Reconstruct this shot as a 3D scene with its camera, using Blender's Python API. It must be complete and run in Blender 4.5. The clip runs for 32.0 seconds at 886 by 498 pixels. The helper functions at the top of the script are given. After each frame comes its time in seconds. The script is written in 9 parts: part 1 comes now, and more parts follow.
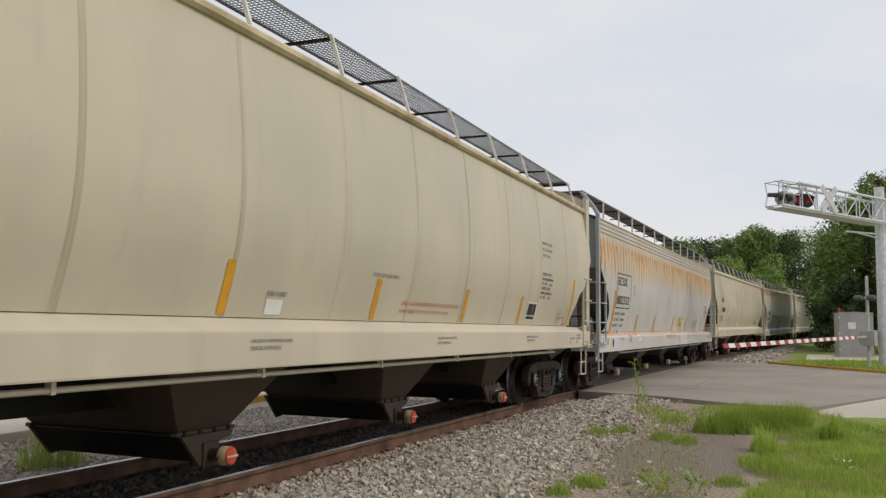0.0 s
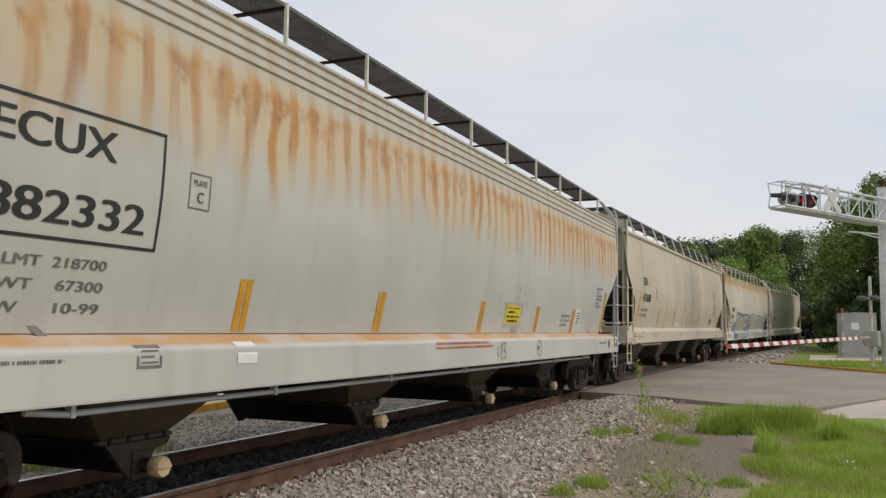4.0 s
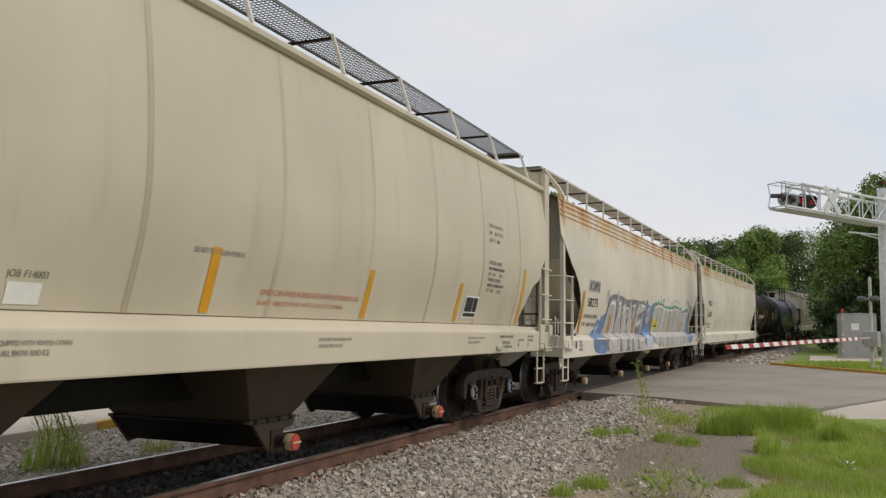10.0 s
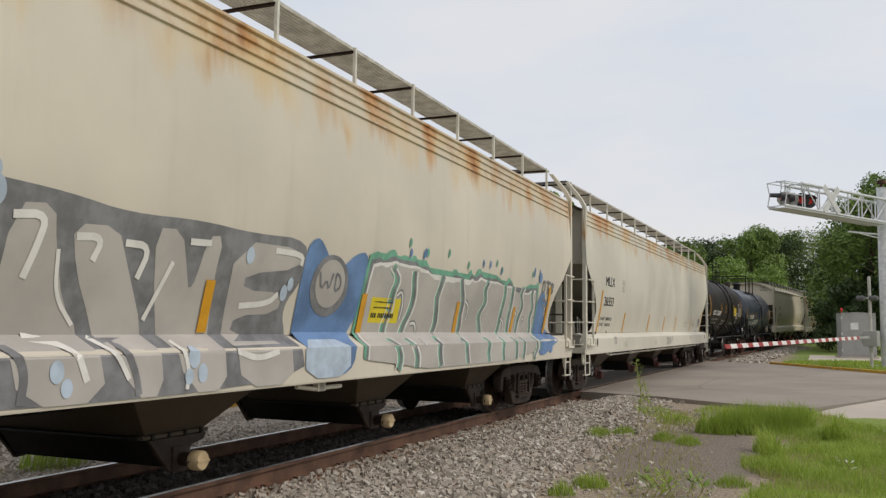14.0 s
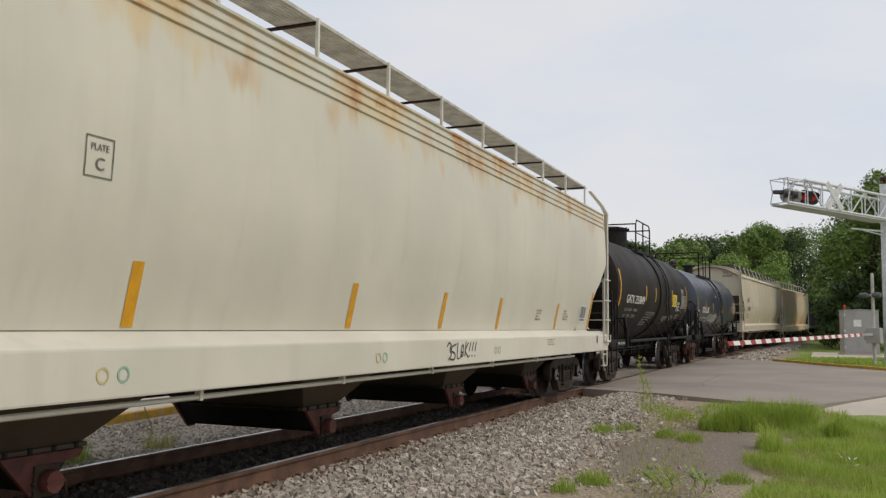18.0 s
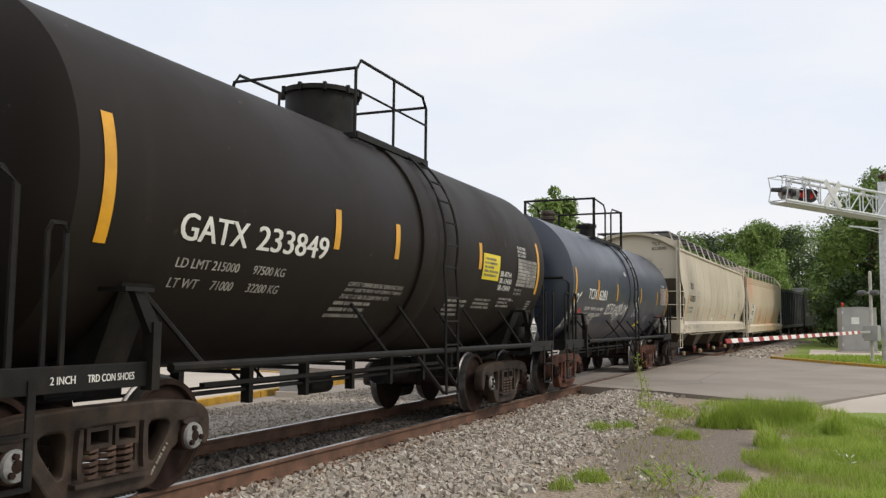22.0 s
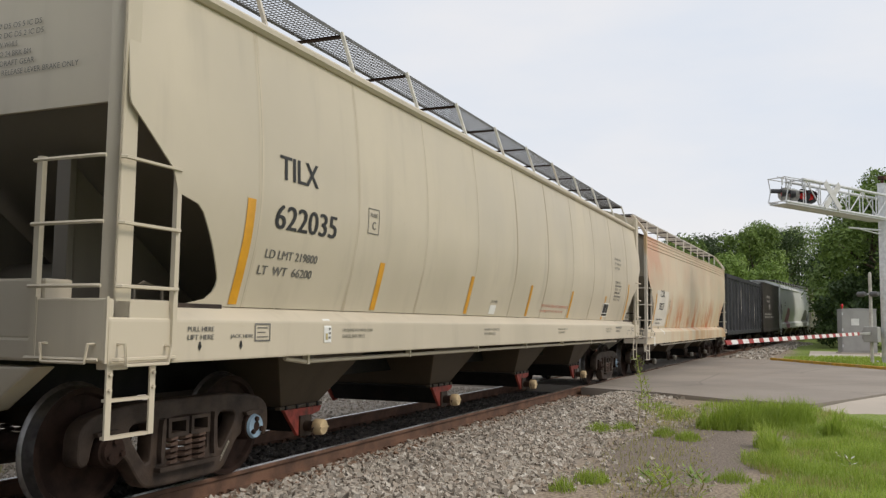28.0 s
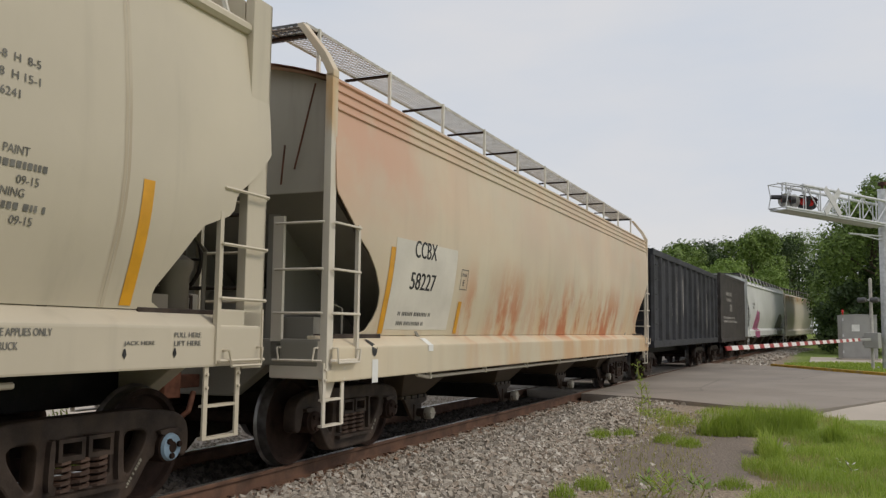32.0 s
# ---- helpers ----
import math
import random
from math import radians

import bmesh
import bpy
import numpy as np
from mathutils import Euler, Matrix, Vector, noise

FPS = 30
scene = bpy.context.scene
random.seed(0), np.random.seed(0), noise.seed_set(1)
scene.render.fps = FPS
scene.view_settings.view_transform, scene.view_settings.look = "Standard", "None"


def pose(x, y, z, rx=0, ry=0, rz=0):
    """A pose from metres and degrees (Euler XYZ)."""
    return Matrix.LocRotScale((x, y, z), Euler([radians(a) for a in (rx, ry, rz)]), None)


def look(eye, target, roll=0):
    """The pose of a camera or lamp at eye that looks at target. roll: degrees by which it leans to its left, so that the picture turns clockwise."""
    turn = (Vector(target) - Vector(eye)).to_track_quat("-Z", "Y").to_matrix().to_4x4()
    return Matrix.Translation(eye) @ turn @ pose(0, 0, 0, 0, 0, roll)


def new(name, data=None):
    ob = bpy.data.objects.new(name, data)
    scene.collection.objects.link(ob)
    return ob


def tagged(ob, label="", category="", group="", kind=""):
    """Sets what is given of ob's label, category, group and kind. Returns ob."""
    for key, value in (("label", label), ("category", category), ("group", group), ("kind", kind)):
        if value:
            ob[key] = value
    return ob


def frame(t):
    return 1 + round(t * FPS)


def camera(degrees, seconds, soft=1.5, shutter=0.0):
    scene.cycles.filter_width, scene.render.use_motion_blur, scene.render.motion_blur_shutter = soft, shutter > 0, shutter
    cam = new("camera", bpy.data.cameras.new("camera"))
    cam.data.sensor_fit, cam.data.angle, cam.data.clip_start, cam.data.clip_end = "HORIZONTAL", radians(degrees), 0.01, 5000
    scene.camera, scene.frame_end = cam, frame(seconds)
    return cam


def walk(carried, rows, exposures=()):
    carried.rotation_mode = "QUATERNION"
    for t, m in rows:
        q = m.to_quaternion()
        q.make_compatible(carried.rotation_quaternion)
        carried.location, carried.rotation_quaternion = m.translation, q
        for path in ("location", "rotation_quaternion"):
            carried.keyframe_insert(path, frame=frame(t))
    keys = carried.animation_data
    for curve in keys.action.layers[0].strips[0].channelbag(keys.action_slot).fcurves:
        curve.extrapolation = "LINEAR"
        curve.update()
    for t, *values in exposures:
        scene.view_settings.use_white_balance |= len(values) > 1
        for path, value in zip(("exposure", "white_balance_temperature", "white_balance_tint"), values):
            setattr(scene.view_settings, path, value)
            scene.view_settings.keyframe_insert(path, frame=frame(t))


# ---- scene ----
# ---- camera ----
CURVE = 0.0015                     # one over the radius of the track's bend
EYE = (0.0, -5.7251, 1.3899)       # above the head of the near rail


def aim(turn, lift):
    """The pose of the held camera, turned and lifted a little from its mean direction."""
    yaw, pitch, lean = radians(22.215 + turn), radians(5.444 + lift), radians(0.752)
    ahead = Vector((math.cos(pitch) * math.cos(yaw), math.cos(pitch) * math.sin(yaw), math.sin(pitch)))
    side = Vector((math.sin(yaw), -math.cos(yaw), 0.0))
    up = side.cross(ahead)
    r = side * math.cos(lean) + up * math.sin(lean)
    u = up * math.cos(lean) - side * math.sin(lean)
    m = Matrix((r, u, -ahead)).transposed().to_4x4()
    m.translation = EYE
    return m


cam = camera(54.504, 32.0, soft=1.35)
walk(cam, [
    (0.0, aim(-0.069, 0.000)),
    (0.5, aim(-0.067, -0.008)),
    (1.0, aim(-0.072, -0.017)),
    (1.5, aim(-0.077, 0.006)),
    (2.0, aim(-0.050, 0.040)),
    (2.5, aim(-0.002, 0.040)),
    (3.0, aim(0.043, 0.023)),
    (3.5, aim(0.074, 0.020)),
    (5.5, aim(0.164, 0.057)),
    (6.0, aim(0.175, 0.043)),
    (6.5, aim(0.183, 0.014)),
    (7.0, aim(0.158, -0.011)),
    (7.5, aim(0.123, -0.036)),
    (8.0, aim(0.111, -0.044)),
    (8.5, aim(0.118, -0.019)),
    (9.0, aim(0.123, 0.020)),
    (9.5, aim(0.110, 0.048)),
    (10.0, aim(0.100, 0.071)),
    (10.5, aim(0.088, 0.100)),
    (11.0, aim(0.050, 0.114)),
    (11.5, aim(-0.005, 0.097)),
    (12.0, aim(-0.047, 0.051)),
    (12.5, aim(-0.042, 0.011)),
    (13.0, aim(0.000, 0.000)),
    (13.5, aim(0.038, 0.011)),
    (14.0, aim(0.063, 0.031)),
    (14.5, aim(0.084, 0.038)),
    (16.5, aim(0.167, -0.170)),
    (17.0, aim(0.201, -0.170)),
    (17.5, aim(0.233, -0.170)),
    (18.0, aim(0.228, -0.170)),
    (18.5, aim(0.193, -0.170)),
    (19.0, aim(0.145, -0.158)),
    (19.5, aim(0.108, -0.133)),
    (20.0, aim(0.090, -0.130)),
    (20.5, aim(0.083, -0.169)),
    (21.0, aim(0.083, -0.217)),
    (21.5, aim(0.093, -0.265)),
    (22.0, aim(0.113, -0.331)),
    (22.5, aim(0.136, -0.384)),
    (23.0, aim(0.171, -0.424)),
    (23.5, aim(0.228, -0.483)),
    (24.0, aim(0.273, -0.553)),
    (24.5, aim(0.301, -0.630)),
    (25.0, aim(0.323, -0.717)),
    (25.5, aim(0.327, -0.776)),
    (27.5, aim(0.120, -0.313)),
    (28.0, aim(0.105, -0.240)),
    (28.5, aim(0.095, -0.141)),
    (29.0, aim(0.110, -0.061)),
    (29.5, aim(0.140, -0.028)),
    (30.0, aim(0.158, -0.028)),
    (30.5, aim(0.160, -0.011)),
    (31.0, aim(0.158, 0.034)),
    (31.5, aim(0.143, 0.102)),
    (32.0, aim(0.124, 0.151)),
], exposures=[
    (0.0, 0.07), (4.0, 0.05), (5.5, -0.18), (6.0, -0.2), (7.0, -0.14), (7.7, 0.02), (8.4, 0.07), (20.5, 0.05), (21.4, 0.12), (21.8, 0.27), (22.6, 0.40), (23.5, 0.42), (25.0, 0.46), (27.0, 0.36),
    (27.6, 0.30), (28.2, 0.14), (29.0, -0.03), (30.0, -0.08), (32.0, -0.08),
])

# ---- light ----
SUN_UP, SUN_ROUND = radians(46), radians(276)   # height, and way round from +x towards +y
world = bpy.data.worlds.new("overcast_sky")
scene.world = world
world.use_nodes = True
wn, wl = world.node_tree.nodes, world.node_tree.links
wn.clear()
w_out = wn.new("ShaderNodeOutputWorld")
w_bg = wn.new("ShaderNodeBackground")
w_sky = wn.new("ShaderNodeTexSky")
w_sky.sky_type, w_sky.sun_disc = "NISHITA", False
w_sky.sun_elevation, w_sky.sun_rotation = SUN_UP, radians(90) - SUN_ROUND
w_sky.air_density, w_sky.dust_density = 1.0, 3.0
w_tc = wn.new("ShaderNodeTexCoord")
w_map = wn.new("ShaderNodeMapping")
w_map.inputs["Scale"].default_value = (1.2, 1.2, 4.0)
w_noise = wn.new("ShaderNodeTexNoise")
w_noise.inputs["Scale"].default_value, w_noise.inputs["Detail"].default_value = 1.6, 5.0
w_noise.inputs["Roughness"].default_value = 0.55
w_ramp = wn.new("ShaderNodeValToRGB")
w_ramp.color_ramp.elements[0].position, w_ramp.color_ramp.elements[1].position = 0.35, 0.65
w_ramp.color_ramp.elements[0].color = (0.68, 0.725, 0.80, 1)
w_ramp.color_ramp.elements[1].color = (0.79, 0.785, 0.80, 1)
w_dim = wn.new("ShaderNodeMix")
w_dim.data_type, w_dim.blend_type = "RGBA", "MULTIPLY"
w_dim.inputs[0].default_value = 1.0
w_dim.inputs[7].default_value = (0.09, 0.09, 0.09, 1)
w_mix = wn.new("ShaderNodeMix")
w_mix.data_type = "RGBA"
w_mix.inputs[0].default_value = 0.9       # the share of the cloud deck before the clear sky
wl.new(w_tc.outputs["Generated"], w_map.inputs["Vector"])
wl.new(w_map.outputs["Vector"], w_noise.inputs["Vector"])
wl.new(w_noise.outputs["Fac"], w_ramp.inputs["Fac"])
wl.new(w_sky.outputs["Color"], w_dim.inputs[6])
wl.new(w_dim.outputs[2], w_mix.inputs[6])
wl.new(w_ramp.outputs["Color"], w_mix.inputs[7])
wl.new(w_mix.outputs[2], w_bg.inputs["Color"])
wl.new(w_bg.outputs["Background"], w_out.inputs["Surface"])
w_bg.inputs["Strength"].default_value = 1.0

sun = new("sun", bpy.data.lights.new("sun", "SUN"))
sun.data.energy, sun.data.angle, sun.data.color = 1.4, radians(16), (1.0, 0.91, 0.79)
sun.matrix_world = look((math.cos(SUN_ROUND) * 30, math.sin(SUN_ROUND) * 30, 30 * math.tan(SUN_UP)), (0, 0, 0))

# ---- materials ----


def graph(name):
    m = bpy.data.materials.new(name)
    m.use_nodes = True
    return m, m.node_tree.nodes, m.node_tree.links, m.node_tree.nodes["Principled BSDF"]


def noise_at(n, l, scale, stretch=(1, 1, 1), detail=4.0, coords="Object", rough=0.55):
    tc, mp, tx = n.new("ShaderNodeTexCoord"), n.new("ShaderNodeMapping"), n.new("ShaderNodeTexNoise")
    mp.inputs["Scale"].default_value = stretch
    tx.inputs["Scale"].default_value, tx.inputs["Detail"].default_value = scale, detail
    tx.inputs["Roughness"].default_value = rough
    l.new(tc.outputs[coords], mp.inputs["Vector"])
    l.new(mp.outputs["Vector"], tx.inputs["Vector"])
    return tx.outputs["Fac"]


def ramp(n, l, value, lo, hi, a=0.0, b=1.0):
    r = n.new("ShaderNodeMapRange")
    r.interpolation_type = "SMOOTHSTEP"
    for k, v in (("From Min", lo), ("From Max", hi), ("To Min", a), ("To Max", b)):
        r.inputs[k].default_value = v
    l.new(value, r.inputs["Value"])
    return r.outputs["Result"]


def times_of(n, l, a, b):
    m = n.new("ShaderNodeMath")
    m.operation = "MULTIPLY"
    for i, v in enumerate((a, b)):
        if isinstance(v, (int, float)):
            m.inputs[i].default_value = v
        else:
            l.new(v, m.inputs[i])
    return m.outputs[0]


def mixed(n, l, fac, a, b):
    m = n.new("ShaderNodeMix")
    m.data_type = "RGBA"
    for socket, v in ((m.inputs[0], fac), (m.inputs[6], a), (m.inputs[7], b)):
        if isinstance(v, (int, float)):
            socket.default_value = v
        elif isinstance(v, tuple):
            socket.default_value = (*v[:3], 1)
        else:
            l.new(v, socket)
    return m.outputs[2]


def axis_of(n, l, axis, coords="Object"):
    tc, sp = n.new("ShaderNodeTexCoord"), n.new("ShaderNodeSeparateXYZ")
    l.new(tc.outputs[coords], sp.inputs["Vector"])
    return sp.outputs[axis]


def bumped(n, l, bsdf, height, strength=0.3, far=0.02):
    b = n.new("ShaderNodeBump")
    b.inputs["Strength"].default_value, b.inputs["Distance"].default_value = strength, far
    l.new(height, b.inputs["Height"])
    l.new(b.outputs["Normal"], bsdf.inputs["Normal"])


def plain(name, color, rough=0.6, metal=0.0, vary=0.25, scale=6.0, bump=0.15, dirt=None, dirt_share=0.5, gloss=0.5):
    """A painted or bare surface with a cloudy variation, fine grain and some dirt."""
    m, n, l, b = graph(name)
    big, fine = noise_at(n, l, scale), noise_at(n, l, scale * 14, detail=3.0)
    low, high = tuple(c * (1 - vary) for c in color), tuple(min(c * (1 + vary), 1) for c in color)
    c = mixed(n, l, ramp(n, l, big, 0.3, 0.7), low, high)
    if dirt:
        c = mixed(n, l, ramp(n, l, noise_at(n, l, scale * 0.7, (1, 1, 0.35)), 0.5, 0.75, 0, dirt_share), c, dirt)
    l.new(c, b.inputs["Base Color"])
    l.new(ramp(n, l, fine, 0.2, 0.8, max(rough - 0.1, 0.05), min(rough + 0.12, 1)), b.inputs["Roughness"])
    b.inputs["Metallic"].default_value = metal
    b.inputs["Specular IOR Level"].default_value = gloss
    bumped(n, l, b, fine, bump, 0.004)
    return m


def car_paint(name, color, soot=(0.16, 0.14, 0.11), grime=0.25, rust=None, pink=None, ledge=None, gloss=0.5, rough=(0.42, 0.6)):
    """Weathered paint of a railway car in the car's own metres: cloudy fade, runs down the sides, grime along the sill.
    rust: (height, reach, spacing, share, share in the barest spots, wash between) of orange runs below the roof; pink: share of red dust."""
    m, n, l, b = graph(name)
    fade = noise_at(n, l, 0.55, (1, 1, 0.8), 5.0)
    runs = noise_at(n, l, 3.2, (1.0, 1.0, 0.10), 4.0)
    fine = noise_at(n, l, 60.0, detail=3.0)
    c = mixed(n, l, ramp(n, l, fade, 0.3, 0.7), tuple(v * 0.90 for v in color), tuple(min(v * 1.06, 1) for v in color))
    c = mixed(n, l, ramp(n, l, runs, 0.52, 0.8, 0, grime), c, soot)
    spots = noise_at(n, l, 9.0, (1, 1, 0.7), 6.0)
    c = mixed(n, l, ramp(n, l, spots, 0.68, 0.82, 0, grime * 0.9), c, (0.28, 0.2, 0.12))
    if rust:
        top, reach, spacing, share, bare, wash = rust
        z, x = axis_of(n, l, "Z"), axis_of(n, l, "X")
        wob = noise_at(n, l, 0.8, detail=2.0)
        s = n.new("ShaderNodeMath")
        s.operation = "SINE"
        add = n.new("ShaderNodeMath")
        add.operation = "MULTIPLY_ADD"
        add.inputs[1].default_value = 2 * math.pi / spacing
        l.new(x, add.inputs[0])
        l.new(times_of(n, l, wob, 9.0), add.inputs[2])
        l.new(add.outputs[0], s.inputs[0])
        blot = ramp(n, l, noise_at(n, l, 2.3, (1, 1, 0.10), 4.0), 0.36, 0.60, 0.45, 1)
        column = times_of(n, l, ramp(n, l, s.outputs[0], -0.45, 0.85, 0.04, 1), blot)
        ragged = noise_at(n, l, 4.0, (1, 1, 0.12), 5.0)
        foot = n.new("ShaderNodeMath")
        foot.operation = "MULTIPLY_ADD"
        foot.inputs[1].default_value = 1.1
        l.new(ragged, foot.inputs[0])
        l.new(z, foot.inputs[2])
        below = ramp(n, l, foot.outputs[0], top - reach + 0.55, top + 0.30, 0, 1)
        above = ramp(n, l, z, top - 0.02, top + 0.20, 1, 0.28)
        patch = ramp(n, l, noise_at(n, l, 0.9, (1, 1, 0.8), 3.0), 0.36, 0.6, bare, 1)
        zone = times_of(n, l, times_of(n, l, below, above), times_of(n, l, patch, share))
        c = mixed(n, l, times_of(n, l, zone, wash), c, (0.62, 0.44, 0.20))
        tone = mixed(n, l, ramp(n, l, noise_at(n, l, 7.0, (1, 1, 0.3)), 0.35, 0.7), (0.50, 0.225, 0.045), (0.32, 0.115, 0.022))
        c = mixed(n, l, times_of(n, l, column, zone), c, tone)
        band_low = ramp(n, l, foot.outputs[0], top + 0.30, top + 0.50, 0, 1)       # the thick crust where the runs begin
        crust = times_of(n, l, times_of(n, l, band_low, ramp(n, l, z, top - 0.04, top + 0.07, 1, 0)), times_of(n, l, patch, share * 0.75))
        c = mixed(n, l, times_of(n, l, crust, ramp(n, l, noise_at(n, l, 5.0, detail=5.0), 0.38, 0.62, 0.15, 1)), c, tone)
    if ledge:                                                    # rust dust lying along the ledge of the sill
        z = axis_of(n, l, "Z")
        seat = times_of(n, l, ramp(n, l, z, ledge[0] - 0.01, ledge[0] + 0.02), ramp(n, l, z, ledge[1] - 0.02, ledge[1] + 0.02, 1, 0))
        c = mixed(n, l, times_of(n, l, seat, ramp(n, l, noise_at(n, l, 1.6, detail=5.0), 0.3, 0.6, 0.25, 0.9)), c, (0.52, 0.27, 0.085))
    if pink:
        z = axis_of(n, l, "Z")
        cloud = noise_at(n, l, 0.9, (1, 1, 0.9), 5.0)
        streak = noise_at(n, l, 1.7, (1, 1, 0.45), 7.0, rough=0.66)
        x = axis_of(n, l, "X")
        mid = times_of(n, l, ramp(n, l, x, -5.2, -4.2, 0.15, 1), ramp(n, l, noise_at(n, l, 0.7, (1, 1, 0.2), 2.0), 0.36, 0.52, 0.35, 1))
        wash = times_of(n, l, ramp(n, l, z, 1.25, 2.75, 1, 0), ramp(n, l, noise_at(n, l, 2.0, (1, 1, 0.3), 5.0), 0.34, 0.60, 0.1, pink * 0.75))
        c = mixed(n, l, times_of(n, l, wash, mid), c, (0.56, 0.34, 0.15))
        low = times_of(n, l, times_of(n, l, ramp(n, l, z, 1.4, 2.7, 1, 0), mid), ramp(n, l, streak, 0.44, 0.60, 0, pink))
        nose = ramp(n, l, x, -7.6, -4.6, 1, 0.35)
        highm = times_of(n, l, times_of(n, l, ramp(n, l, z, 1.9, 3.3, 0, 1), nose), ramp(n, l, cloud, 0.34, 0.58, 0.30, pink * 0.85))
        low = times_of(n, l, low, ramp(n, l, z, 1.22, 1.36, 0.15, 1))
        c = mixed(n, l, low, c, (0.47, 0.145, 0.05))
        c = mixed(n, l, highm, c, (0.60, 0.31, 0.20))
    l.new(c, b.inputs["Base Color"])
    l.new(ramp(n, l, fade, 0.3, 0.7, *rough), b.inputs["Roughness"])
    b.inputs["Specular IOR Level"].default_value = gloss
    bumped(n, l, b, noise_at(n, l, 0.9, (1, 1, 0.7), 2.0), 0.35, 0.03)
    return m


BEIGE = car_paint("beige_car_paint", (0.535, 0.475, 0.37), grime=0.20)
WELD_BEIGE = car_paint("dusty_weld_paint", (0.465, 0.41, 0.315), grime=0.3)
def dust_band():
    """Brown dust that clings along the welds of a beige side, thicker in places and gone in others."""
    m, n, l, b = graph("weld_dust")
    thick = ramp(n, l, noise_at(n, l, 1.1, (2.0, 1, 0.55), 4.0), 0.38, 0.66)
    l.new(mixed(n, l, thick, (0.53, 0.47, 0.366), (0.40, 0.335, 0.245)), b.inputs["Base Color"])
    b.inputs["Roughness"].default_value = 0.6
    return m


WELD_DUST = dust_band()
GREY_WHITE = car_paint("rust_run_grey_car_paint", (0.52, 0.505, 0.475), grime=0.22, rust=(3.36, 0.95, 0.31, 1.0, 0.8, 0.62), ledge=(1.25, 1.332))
CREAM = car_paint("cream_car_paint", (0.62, 0.565, 0.475), grime=0.14, rust=(3.82, 0.62, 1.3, 1.0, 0.2, 0.7))
PALE = car_paint("pale_grey_car_paint", (0.60, 0.57, 0.485), grime=0.14, rust=(3.84, 0.55, 1.7, 1.0, 0.0, 0.6))
STAINED = car_paint("red_dusted_cream_car_paint", (0.60, 0.53, 0.395), grime=0.16, pink=0.9)
CLAY_WHITE = car_paint("white_car_paint", (0.62, 0.63, 0.61), grime=0.3)
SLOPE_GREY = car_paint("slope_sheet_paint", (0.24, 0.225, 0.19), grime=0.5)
SLOPE_TAN = car_paint("dark_brown_slope_paint", (0.13, 0.112, 0.084), grime=0.5)
# grimy brown, darkened further for the shade under the cars
BAY_BROWN = car_paint("shaded_dirty_bay_paint", (0.074, 0.056, 0.039), soot=(0.036, 0.029, 0.022), grime=0.6, gloss=0.25)
GRIMY_END = car_paint("grimy_cream_end_paint", (0.40, 0.37, 0.31), grime=0.4)
GREY_END = car_paint("blue_grey_end_paint", (0.40, 0.41, 0.42), grime=0.3)
BLACK_TANK = car_paint("black_tank_paint", (0.0135, 0.0095, 0.0075), soot=(0.026, 0.02, 0.015), grime=0.5, gloss=0.2, rough=(0.5, 0.66))
NAVY_TANK = car_paint("navy_tank_paint", (0.019, 0.026, 0.045), soot=(0.011, 0.012, 0.014), grime=0.42, gloss=0.7, rough=(0.30, 0.44))
BLACK_STEEL = plain("black_painted_steel", (0.008, 0.0075, 0.007), 0.6, vary=0.4, dirt=(0.028, 0.02, 0.014), gloss=0.25)
GONDOLA_BLACK = plain("sooty_black_car_paint", (0.020, 0.021, 0.026), 0.62, vary=0.5, scale=2.0, dirt=(0.07, 0.07, 0.076), dirt_share=0.5)
BOX_BROWN = plain("brown_black_car_paint", (0.035, 0.028, 0.025), 0.6, vary=0.4, scale=2.0)
BOGIE_DARK = plain("oily_cast_steel", (0.046, 0.033, 0.026), 0.6, 0.0, 0.4, 5.0, 0.4, (0.075, 0.045, 0.025), 0.5, 0.25)
BOGIE_RUST = plain("rusty_cast_steel", (0.115, 0.048, 0.031), 0.7, 0.0, 0.4, 5.0, 0.4, (0.03, 0.02, 0.015), 0.8, 0.2)
WHEEL_BROWN = plain("rusty_wheel_plate", (0.026, 0.015, 0.0115), 0.8, 0.0, 0.35, 7.0, 0.3, gloss=0.15)
TREAD = plain("polished_wheel_tread", (0.17, 0.165, 0.165), 0.42, 0.9, 0.3, 9.0, 0.05)
CAP_BLUE = plain("faded_blue_bearing_cap", (0.20, 0.29, 0.38), 0.6, 0.0, 0.3)
CAP_WHITE = plain("pale_bearing_cap", (0.22, 0.22, 0.215), 0.6, 0.0, 0.4)
SPRING = plain("spring_steel", (0.085, 0.052, 0.038), 0.55, 0.2, 0.3)
GALV = plain("galvanised_grating", (0.12, 0.12, 0.12), 0.6, 0.2, 0.2)
POST_WHITE = plain("white_painted_post", (0.62, 0.60, 0.54), 0.55, vary=0.12, dirt=(0.35, 0.22, 0.12))
YELLOW_MARK = plain("amber_reflective_tape", (0.62, 0.30, 0.015), 0.4, vary=0.1)
YELLOW_SIGN = plain("yellow_placard", (0.70, 0.56, 0.02), 0.45, vary=0.06)
INK = plain("black_stencil_ink", (0.022, 0.022, 0.022), 0.6, vary=0.3)
INK_FAINT = plain("faded_stencil_ink", (0.30, 0.28, 0.225), 0.6, vary=0.25)
GREY_PANEL = plain("grey_lettering_panel", (0.36, 0.35, 0.33), 0.6, vary=0.12)
RUST_SCUFF = plain("orange_rust_scuff", (0.46, 0.25, 0.10), 0.7, vary=0.3, scale=9.0)
GALV_PALE = plain("pale_galvanised_grating", (0.44, 0.42, 0.38), 0.6, 0.0, 0.2)
